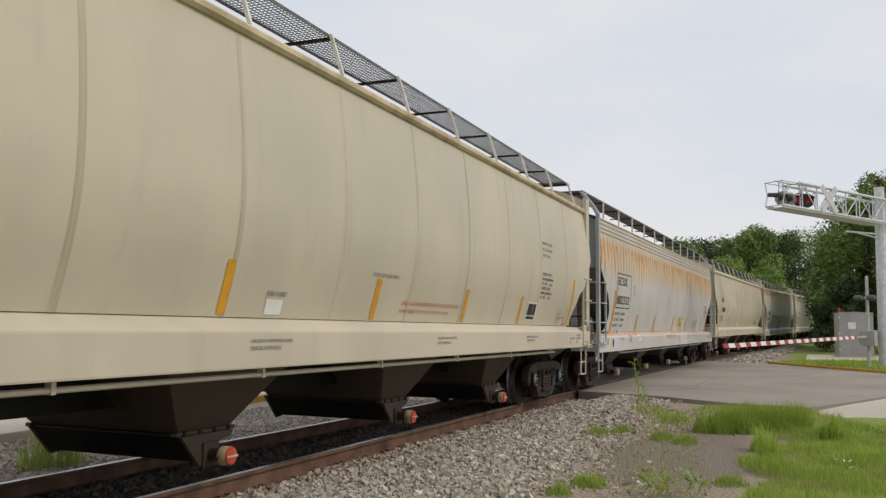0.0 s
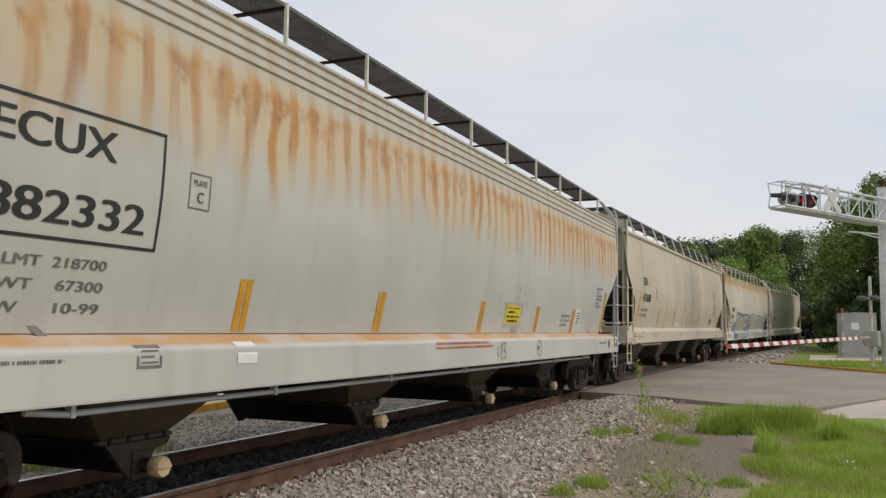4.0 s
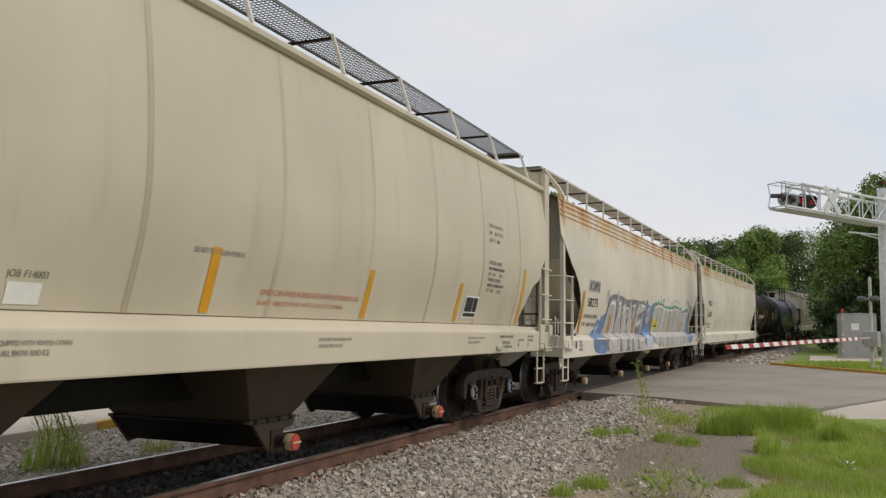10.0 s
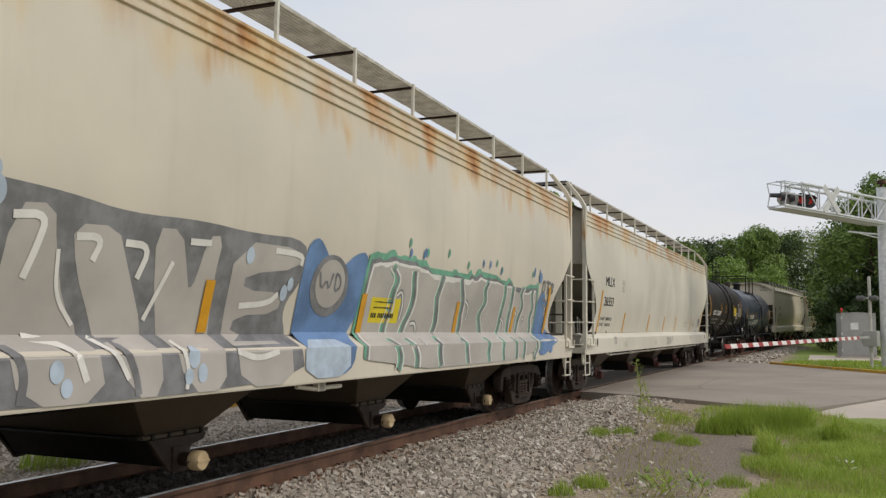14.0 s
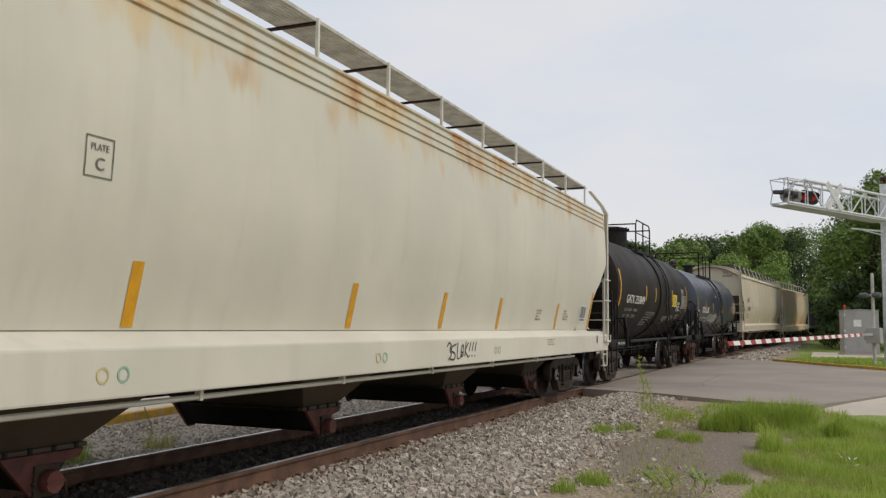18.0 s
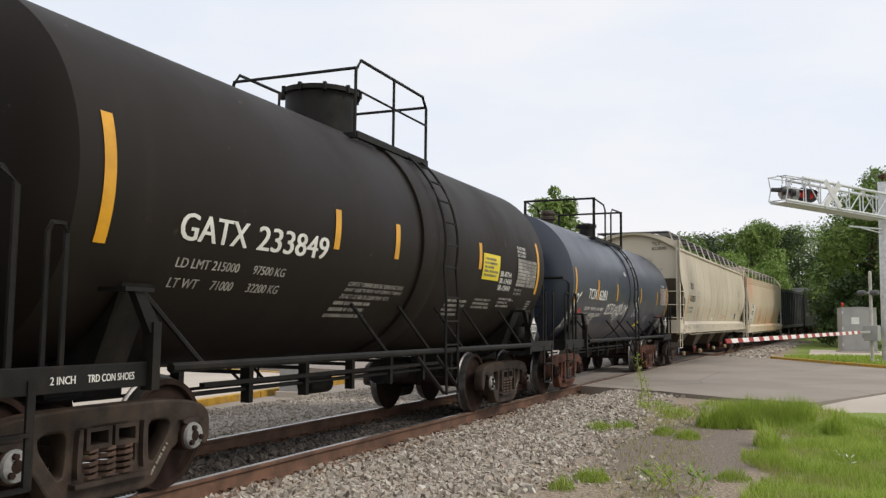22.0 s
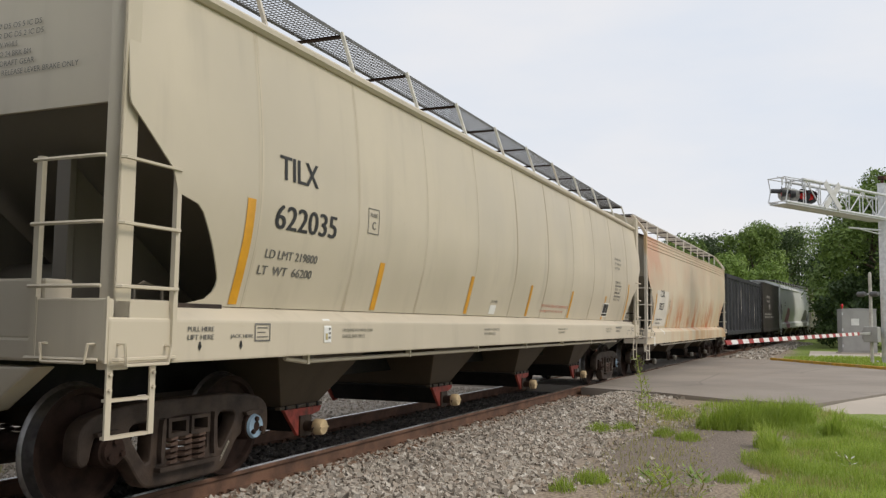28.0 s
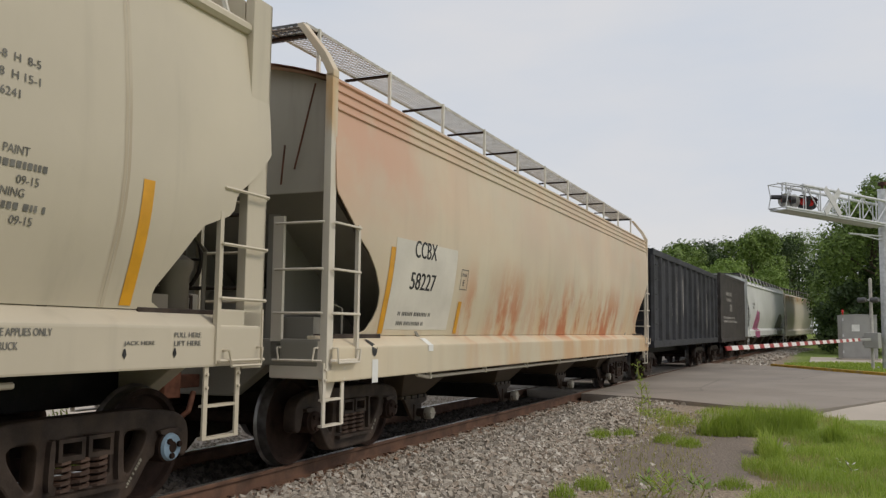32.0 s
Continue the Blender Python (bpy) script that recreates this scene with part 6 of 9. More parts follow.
hopper_car("covered_hopper", "beige welded covered hopper car with dusty tan roof rim", -67.85, -49.35, WELDED, BEIGE,
           welded_marks(None, None, None, None, device=False, snow=(2.9, 6.64, 10.47, 14.1), red=9.64, steam=8.81, job=7.0, lube=14.36, tests=14.93),
           [1.42 + 1.676 * k for k in range(10)], (3.35, 7.08, 10.85, 14.45), TAN_CAP, BAY_BROWN, (1.35, 3.85, 6.36, 8.93, 11.54, 13.96, (17.05, 0.86)), yellow_high=0.43, bearing=("white", "blue"),
           rim=RIM_TAN, slope=SLOPE_TAN, face_cap=RED_PAINT, sag=-0.035, tail=0.04)


def grey_marks(car, half, face):
    x = -half
    mark(car, outlined(1.5, 0.83, 0.022, INK, "name_box"), x + 1.68, 1.90, face, "black outlined reporting box", "name_box")
    end_name(car, half, "ECUX", "882332", -0.52, 3.94, 0.12)
    write(car, "ECUX", x + 1.78, 2.44, 0.20, face, wide=0.95)
    write(car, "882332", x + 1.76, 2.00, 0.20, face, wide=1.28)
    for text, z in (("LD LMT  218700", 1.74), ("LT WT    67300", 1.60), ("NEW     10-99", 1.46)):
        write(car, text, x + 1.75, z, 0.065, face, INK_WORN, 1.02)
    plate_box(car, x + 3.45, 2.25, face)
    mark(car, bars(1, 0.7, 0.04, INK_WORN, "notice", 3), x + 1.9, 1.16, face, "small worn stencil", "notice")
    mark(car, flat([(0.07 * math.cos(a), 0.1 + 0.1 * math.sin(a)) for a in np.linspace(0, 6.28, 14)[:-1]], INK, "jacking_hole"), x + 1.25, 0.99, face, "dark oval jacking hole", "jacking_hole")
    mark(car, flat([(0.07 * math.cos(a), 0.1 + 0.1 * math.sin(a)) for a in np.linspace(0, 6.28, 14)[:-1]], INK, "jacking_hole"), half - 1.0, 0.99, face, "dark oval jacking hole", "jacking_hole")
    mark(car, flat(rect(0.16, 0.17), YELLOW_SIGN, "label_plate"), x + 0.72, 1.05, face, "faded yellow label", "label_plate")
    mark(car, outlined(0.24, 0.16, 0.02, INK_WORN, "test_box", 3), x + 3.0, 1.10, face, "stencilled inspection box", "inspection_box")
    mark(car, flat(rect(0.26, 0.17), LABEL_WHITE, "label_plate"), x + 4.1, 1.10, face, "white label", "label_plate")
    mark(car, bars(2, 2.3, 0.055, INK_RED, "warning", 12), x + 8.0, 1.14, face, "red stencilled warning", "warning")
    # yellow emergency placard; its numbers are bars
    px, pz = x + 10.85, 1.47
    mark(car, flat(rect(0.72, 0.29), YELLOW_SIGN, "placard"), px, pz, face, "yellow emergency placard with black lines", "placard")
    for k, (w, h) in enumerate(((0.58, 0.018), (0.50, 0.034), (0.60, 0.034), (0.52, 0.034))):
        mark(car, bars(1, w, h / 0.55, INK, "placard_line", 20 + k), px + (0.72 - w) / 2, pz + 0.235 - 0.068 * k, face, out=0.008, name="placard_line")
    for k, text in enumerate(("EXW 10-8 H 3-0", "EW    8-2 H 15-1", "CU FT 6200")):
        write(car, text, x + 14.0, 1.625 - 0.085 * k, 0.05, face, INK_WORN, 0.58 if k < 2 else 0.42, heavy=0.02)
    for k, text in enumerate(("EXTERIOR PAINT", "RCB 163", "ACF-HTG 10-99", "INTERIOR PAINT", "RCB 164", "ACF-HTG 10-99")):
        write(car, text, x + 16.46, 2.235 - 0.075 * k, 0.052, face, INK_WORN, 0.27 if text[0] == "R" else 0.52, heavy=0.02)
    write(car, "2 INCH HF COMP SHOES", x + half + half - 1.95, 1.10, 0.045, face, INK_WORN, 0.62)
    mark(car, flat(rect(0.15, 0.24), LABEL_WHITE, "label_plate"), half - 0.66, 0.99, face, "white label with yellow fields", "label_plate")
    mark(car, flat(rect(0.12, 0.05), YELLOW_SIGN, "label_field"), half - 0.645, 1.15, face, name="label_field", out=0.008)
    mark(car, flat(rect(0.12, 0.07), YELLOW_SIGN, "label_field"), half - 0.645, 1.005, face, name="label_field", out=0.008)
    # a grey marker tag on the sill
    for pts in ([(10.36, 1.20), (10.34, 0.96), (10.40, 1.18), (10.55, 1.20), (10.54, 1.10), (10.42, 1.08), (10.58, 1.06), (10.56, 0.97), (10.36, 0.97)], [(10.30, 1.14), (10.22, 1.12), (10.20, 1.02), (10.28, 1.0)]):
        paint_on(car, stroke_mesh(pts, 0.03, SOOT_SMEAR, "graffiti", 2), half, face, 0.006)
    mark(car, flat(rect(0.36, 0.33), LABEL_WHITE, "label_plate"), x + 14.98, 1.47, face, "white consolidated stencil label", "label_plate")
    mark(car, bars(5, 0.26, 0.05, INK_WORN, "label_line", 33), x + 15.09, 1.50, face, out=0.008, name="label_line")
    ring = [(0.13 * math.cos(a), 0.13 * math.sin(a)) for a in np.linspace(0, 2 * math.pi, 25)]
    me = bpy.data.meshes.new("builder_ring")
    me.from_pydata([(p * k, q * k, 0) for k in (1.0, 0.88) for p, q in ring[:-1]], [], [(i, (i + 1) % 24, 24 + (i + 1) % 24, 24 + i) for i in range(24)])
    me.materials.append(INK_WORN)
    mark(car, me, x + 12.25, 1.09, face, "black ring emblem", "ring_emblem")
    mark(car, bars(1, 0.16, 0.10, INK_WORN, "emblem_bar", 3), x + 12.17, 1.07, face, name="emblem_bar")
    # smudges and short smeared strokes of soot round the placard, and runs below it
    rng = random.Random(8)
    for _ in range(46):
        r, dx, dz = rng.uniform(0.005, 0.014), rng.gauss(0.75, 0.42), rng.uniform(-0.12, 0.52)
        a = rng.uniform(-0.5, 1.9)
        pts = [(10.85 + dx, pz + dz), (10.85 + dx + 0.04 * math.cos(a), pz + dz + 0.05 * math.sin(a)), (10.85 + dx + 0.09 * math.cos(a + 0.6), pz + dz + 0.10 * math.sin(a + 0.6))]
        paint_on(car, stroke_mesh(pts[:2] if rng.random() < 0.5 else pts, r, SOOT_SMEAR if rng.random() < 0.88 else INK_WORN, "soot_mark", 1), half, face, 0.0045)
    for k in range(5):
        q = 11.25 + 0.07 * k
        paint_on(car, stroke_mesh([(q, 1.46), (q - 0.01, 1.38), (q + 0.01, 1.34 - 0.02 * (k % 3))], 0.018, SOOT_SMEAR, "soot_mark", 1), half, face, 0.0045)
    mark(car, flat(rect(0.86, 0.40), SOOT_HALO, "dirt_halo"), px - 0.05, pz - 0.06, face, "grimy halo round the placard", "dirt_halo", out=0.003)


hopper_car("covered_hopper", "light grey covered hopper car with orange rust runs below the roof", -48.45, -29.90, SMOOTH, GREY_WHITE, grey_marks,
           (), (3.85, 7.6, 11.33, 14.95), TAN_CAP, BOGIE_DARK, ((1.48, 0.95), 4.22, 6.65, 9.75, 12.4, 14.74, (17.24, 0.86)), 0.42, bogie=("dark", "dark"), bearing=("brown", "brown"), ends=GREY_END, post_paint=GREY_END, tail=0.05)
hopper_car("covered_hopper", "beige welded covered hopper car with clean sides", -28.9, -10.4, WELDED, BEIGE, welded_marks("CBFX", "470688", "219300", "66700", plate_x=3.53),
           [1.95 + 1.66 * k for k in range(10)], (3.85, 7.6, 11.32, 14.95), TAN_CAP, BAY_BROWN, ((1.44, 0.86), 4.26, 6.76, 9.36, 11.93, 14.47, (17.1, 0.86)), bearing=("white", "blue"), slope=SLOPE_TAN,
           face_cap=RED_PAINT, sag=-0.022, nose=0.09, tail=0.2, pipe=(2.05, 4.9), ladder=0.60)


def cream_graffiti(car, half, face):
    """Two blocks of spray-painted letter shapes, silver over blue, then silver with a sea-green edge."""
    paint_on(car, blob([(2.45, 0.92), (2.45, 1.30), (2.75, 1.34), (2.95, 1.43), (3.08, 1.49), (3.10, 1.62), (3.2, 1.67), (3.3, 1.60), (3.4, 1.65), (3.46, 1.76), (3.56, 1.68), (3.68, 1.77), (3.8, 1.80), (3.95, 2.0), (4.0, 0.92)], BLUE_SPRAY, "graffiti", 2), half, face, 0.006)
    back = [(3.62, 0.92), (3.5, 1.19), (3.6, 1.38), (3.75, 1.64), (3.84, 1.95), (3.9, 2.16), (4.25, 2.24), (4.65, 2.23), (5.25, 2.21), (5.75, 2.15), (6.5, 2.19), (7.15, 2.16), (8.02, 2.20), (8.0, 1.84), (7.74, 1.57), (7.9, 1.3), (8.0, 0.92)]
    paint_on(car, blob(back, DARK_SPRAY, "graffiti", 2), half, face, 0.008)
    letters = [
        [(3.72, 0.92), (3.62, 1.18), (3.76, 1.38), (3.92, 1.72), (4.0, 2.08), (4.5, 2.14), (4.6, 1.97), (4.72, 1.38), (4.64, 1.16), (4.66, 0.92)],
        [(4.86, 2.10), (5.15, 2.13), (5.2, 1.88), (5.34, 1.52), (5.5, 1.37), (5.62, 0.92), (4.95, 0.92), (4.82, 1.38)],
        [(5.30, 2.03), (5.68, 2.05), (5.8, 1.83), (6.08, 1.36), (6.15, 0.92), (5.85, 0.92), (5.58, 1.43), (5.38, 1.75)],
        [(6.02, 2.08), (6.3, 2.10), (6.42, 1.80), (6.5, 1.62), (6.6, 2.08), (6.78, 2.10), (6.74, 1.77), (6.80, 1.33), (6.86, 0.92), (6.40, 0.92), (6.14, 1.54)],
        [(6.95, 2.09), (7.95, 2.10), (7.9, 1.92), (7.14, 1.83), (7.14, 1.70), (7.72, 1.70), (7.68, 1.52), (7.10, 1.49), (7.06, 1.34), (7.74, 1.30), (7.8, 0.92), (7.05, 0.92), (6.95, 1.33)],
    ]
    for p in letters:
        paint_on(car, blob(p, GREY_SPRAY, "graffiti", 1), half, face, 0.010)
    for p, w in (([(4.30, 1.76), (4.36, 1.50), (4.30, 1.40), (4.18, 1.38)], 0.07), ([(3.72, 0.95), (3.66, 1.18), (3.80, 1.24)], 0.05), ([(5.72, 1.32), (5.86, 1.1), (5.9, 0.94)], 0.06), ([(4.82, 1.34), (4.98, 1.15), (4.95, 0.94)], 0.06)):
        paint_on(car, stroke_mesh(p, w, DARK_SPRAY, "graffiti"), half, face, 0.012)
    shine = [([(4.10, 2.02), (4.40, 2.05), (4.54, 1.99), (4.55, 1.75), (4.63, 1.5), (4.68, 1.38)], 0.065), ([(3.91, 1.92), (3.9, 1.72), (3.77, 1.49), (3.63, 1.34)], 0.03), ([(4.74, 1.20), (4.70, 1.0), (4.64, 0.93)], 0.08),
             ([(4.86, 2.03), (5.1, 2.06), (5.06, 1.87), (5.0, 1.67)], 0.05), ([(5.22, 1.86), (5.26, 1.58), (5.44, 1.40)], 0.03), ([(5.34, 1.95), (5.56, 1.97), (5.5, 1.81)], 0.05),
             ([(5.76, 1.95), (6.0, 1.95), (5.92, 1.72)], 0.05), ([(6.06, 1.44), (6.25, 1.86)], 0.04), ([(6.40, 2.02), (6.64, 2.03)], 0.05), ([(7.5, 2.05), (7.94, 2.05), (7.92, 1.95)], 0.05),
             ([(7.12, 1.57), (7.52, 1.60), (7.64, 1.69)], 0.05), ([(6.98, 1.21), (7.25, 1.14), (7.55, 1.20)], 0.05), ([(5.56, 1.33), (5.70, 1.2), (5.8, 1.05)], 0.04), ([(5.06, 1.33), (5.33, 1.29), (5.44, 1.05)], 0.05),
             ([(6.30, 1.30), (6.40, 1.1), (6.38, 0.95)], 0.04), ([(4.02, 1.22), (4.12, 1.17), (4.30, 1.16)], 0.03)]
    for p, w in shine:
        paint_on(car, stroke_mesh(p, w, WHITE_SPRAY, "graffiti", 2), half, face, 0.014)
    for px, pz, r in ((4.72, 2.15, 0.08), (4.70, 2.27, 0.05), (6.45, 1.18, 0.07), (6.55, 1.06, 0.06), (6.40, 1.04, 0.05), (5.2, 1.12, 0.06), (5.28, 1.02, 0.05), (7.72, 1.70, 0.06), (7.80, 1.78, 0.05), (7.15, 1.98, 0.06), (3.05, 1.42, 0.08), (3.2, 1.50, 0.05)):
        paint_on(car, blob([(px + r * math.cos(a), pz + r * 1.3 * math.sin(a)) for a in np.linspace(0, 5.5, 7)], SKY_SPRAY, "graffiti"), half, face, 0.015)
    for p in ([(2.55, 1.20), (2.68, 1.24), (2.72, 1.14), (2.57, 0.98), (2.76, 1.0)], [(2.88, 1.22), (2.82, 1.06), (2.92, 0.99), (3.0, 1.18), (2.88, 1.22)], [(3.1, 1.22), (3.05, 1.06), (3.15, 1.0), (3.22, 1.18), (3.1, 1.22)],
              [(3.46, 1.22), (3.30, 1.20), (3.31, 1.12), (3.44, 1.12), (3.42, 1.0)]):
        paint_on(car, stroke_mesh(p, 0.035, DARK_SPRAY, "graffiti"), half, face, 0.009)
    # the blue cloud with a ring, then the second block
    paint_on(car, blob([(7.98, 0.94), (7.95, 2.08), (8.15, 2.26), (8.35, 2.12), (8.55, 1.9), (8.9, 2.15), (9.2, 2.18), (9.2, 1.6), (8.95, 1.33), (8.85, 0.94)], BLUE_SPRAY, "graffiti", 2), half, face, 0.009)
    paint_on(car, blob([(7.98, 0.94), (7.98, 1.30), (8.8, 1.32), (8.8, 0.94)], SKY_SPRAY, "graffiti", 1), half, face, 0.0105)
    paint_on(car, blob([(8.48 + 0.36 * math.cos(a), 1.80 + 0.31 * math.sin(a)) for a in np.linspace(0, 5.8, 10)], DARK_SPRAY, "graffiti"), half, face, 0.012)
    paint_on(car, blob([(8.48 + 0.28 * math.cos(a), 1.82 + 0.24 * math.sin(a)) for a in np.linspace(0, 5.8, 10)], GREY_SPRAY, "graffiti"), half, face, 0.015)
    for p in ([(8.26, 1.92), (8.32, 1.75), (8.40, 1.86), (8.46, 1.75), (8.50, 1.92)], [(8.56, 1.92), (8.57, 1.74), (8.68, 1.80), (8.64, 1.90), (8.56, 1.92)]):
        paint_on(car, stroke_mesh(p, 0.03, DARK_SPRAY, "graffiti", 1), half, face, 0.018)
    rng = random.Random(33)

    def ragged(x0, x1, top, bite, foot, step=0.14):
        up, x = [], x0
        while x < x1:
            s = math.sin((x - x0) * 2.15)
            up.append((x, top + 0.05 * s + rng.uniform(-bite, bite)))
            x += step
        return [(x0 - 0.12, foot), (x0 - 0.06, (foot + top) / 2)] + up + [(x1 + 0.05, (foot + top) / 2), (x1, foot)]

    for out, mat, top, bite, grow in ((0.011, GREEN_SPRAY, 2.15, 0.075, 0.08), (0.0125, DARK_SPRAY, 2.10, 0.05, 0.03), (0.0140, WHITE_SPRAY, 2.06, 0.04, -0.01), (0.0152, GREY_SPRAY, 2.03, 0.035, -0.04)):
        rng.seed(33)
        paint_on(car, blob(ragged(9.25 - grow, 15.25 + grow, top, bite, 0.94, 0.10), mat, "graffiti", 1), half, face, out)
    x = 9.85
    while x < 15.1:
        wig = [(x + rng.uniform(-0.13, 0.13), z) for z in (0.96, 1.1, 1.25, 1.42, 1.6, 1.78, 1.95, 2.06)]
        for dx, w, mat, out in ((0.0, 0.12, GREEN_SPRAY, 0.0160), (0.02, 0.07, DARK_SPRAY, 0.0168), (0.085, 0.03, WHITE_SPRAY, 0.018), (-0.075, 0.022, WHITE_SPRAY, 0.018)):
            paint_on(car, stroke_mesh([(a + dx, b) for a, b in wig], w * rng.uniform(0.7, 1.2), mat, "graffiti", 2), half, face, out)
        if rng.random() < 0.7:
            z = rng.uniform(1.45, 1.8)
            hook = [(x + 0.1, z), (x + 0.22, z + rng.uniform(-0.05, 0.12)), (x + 0.30, z - 0.1), (x + 0.27, z - 0.26)]
            for w, mat, out in ((0.07, DARK_SPRAY, 0.0170), (0.028, WHITE_SPRAY, 0.0182)):
                paint_on(car, stroke_mesh(hook, w, mat, "graffiti", 2), half, face, out)
        x += rng.uniform(0.42, 0.85)
    for _ in range(16):
        x = rng.uniform(9.6, 15.6)
        z = 2.2 + rng.uniform(0.0, 0.16)
        paint_on(car, blob([(x - 0.05, z - 0.05), (x - 0.02, z + 0.12), (x + 0.05, z + 0.03)], BLUE_SPRAY if rng.random() < 0.6 else GREEN_SPRAY, "graffiti"), half, face, 0.010)
    # the blue cloud and dark scrawl at the tail
    paint_on(car, blob([(15.2, 1.30), (15.3, 1.8), (15.5, 2.08), (15.75, 2.02), (15.8, 1.7), (16.0, 1.42), (16.45, 1.34), (16.5, 1.22), (16.0, 1.12), (15.6, 0.98), (15.2, 1.0)], BLUE_SPRAY, "graffiti"), half, face, 0.0105)
    for px, pz, r in ((15.35, 2.28, 0.10), (15.85, 1.86, 0.05), (15.95, 1.12, 0.12), (16.15, 1.24, 0.05)):
        paint_on(car, blob([(px + r * math.cos(a), pz + r * math.sin(a)) for a in np.linspace(0, 5.5, 7)], BLUE_SPRAY, "graffiti"), half, face, 0.012)
    for p in ([(15.55, 2.24), (15.50, 2.02), (15.66, 2.08), (15.68, 2.2), (15.55, 2.24)], [(15.72, 2.24), (15.98, 2.22)], [(15.85, 2.23), (15.82, 2.02)], [(16.06, 2.24), (16.02, 2.03)], [(16.06, 2.22), (16.2, 2.18), (16.06, 2.13), (16.2, 2.08), (16.02, 2.04)],
              [(15.55, 1.93), (15.8, 1.90)], [(15.62, 1.82), (15.8, 1.80)]):
        paint_on(car, stroke_mesh(p, 0.04, DARK_SPRAY, "graffiti", 1), half, face, 0.014)



def cream_marks(car, half, face):
    x = -half
    mark(car, flat(rect(0.93, 0.25), GREY_PANEL, "name_panel"), x + 2.10, 2.205, face, "grey panel behind black letters", "name_panel", out=0.004)
    car["label"] = "cream covered hopper car with blue and silver graffiti"
    write(car, "XOMX", x + 2.14, 2.235, 0.19, face, wide=0.84)
    write(car, "58275", x + 2.12, 1.90, 0.18, face, wide=0.82)
    write(car, "LD LMT 220200 LBS  99 850 KGS", x + 1.98, 1.665, 0.075, face, INK_WORN, 1.10)
    write(car, "LT WT     65800 LBS  29 850 KGS", x + 1.94, 1.50, 0.075, face, INK_WORN, 1.12)
    plate_box(car, x + 3.68, 2.02, face)
    mark(car, flat([(0.06 * math.cos(a), 0.08 + 0.08 * math.sin(a)) for a in np.linspace(0, 6.28, 14)[:-1]], INK, "jacking_hole"), x + 1.10, 1.06, face, "dark oval jacking hole", "jacking_hole")
    for k, text in enumerate(("2 INCH", "HF COMP", "SHOES")):
        write(car, text, x + 1.32, 1.165 - 0.075 * k, 0.055, face, INK_WORN, 0.20 if k == 0 else 0.24)
    cream_graffiti(car, half, face)
    px, pz = x + 9.38, 1.46
    mark(car, flat(rect(0.70, 0.27), YELLOW_SIGN, "placard"), px, pz, face, "yellow emergency placard with black lines", "placard", out=0.016)
    for k, (w, h) in enumerate(((0.52, 0.016), (0.55, 0.016), (0.62, 0.05))):
        mark(car, bars(1, w, h / 0.55, INK, "placard_line", 40 + k), px + (0.70 - w) / 2, pz + 0.215 - 0.06 * k - (0.04 if k == 2 else 0), face, out=0.02, name="placard_line")


hopper_car("covered_hopper", "cream covered hopper car", -9.55, 7.87, OPEN_END, CREAM, cream_marks, (), (3.65, 7.2, 10.7, 14.2), TAN_CAP, BOGIE_DARK,
           ((1.70, 0.85), 4.15, 6.65, 9.15, 11.75, 14.1, (15.9, 0.8)), 0.40, bogie=("dark", "dark"), bearing=("brown", "brown"), ladder=0.55, grating=GALV_PALE, slope=CREAM, sag=-0.015, nose=0.27, tail=0.08, pipe=(8.0, 8.8))


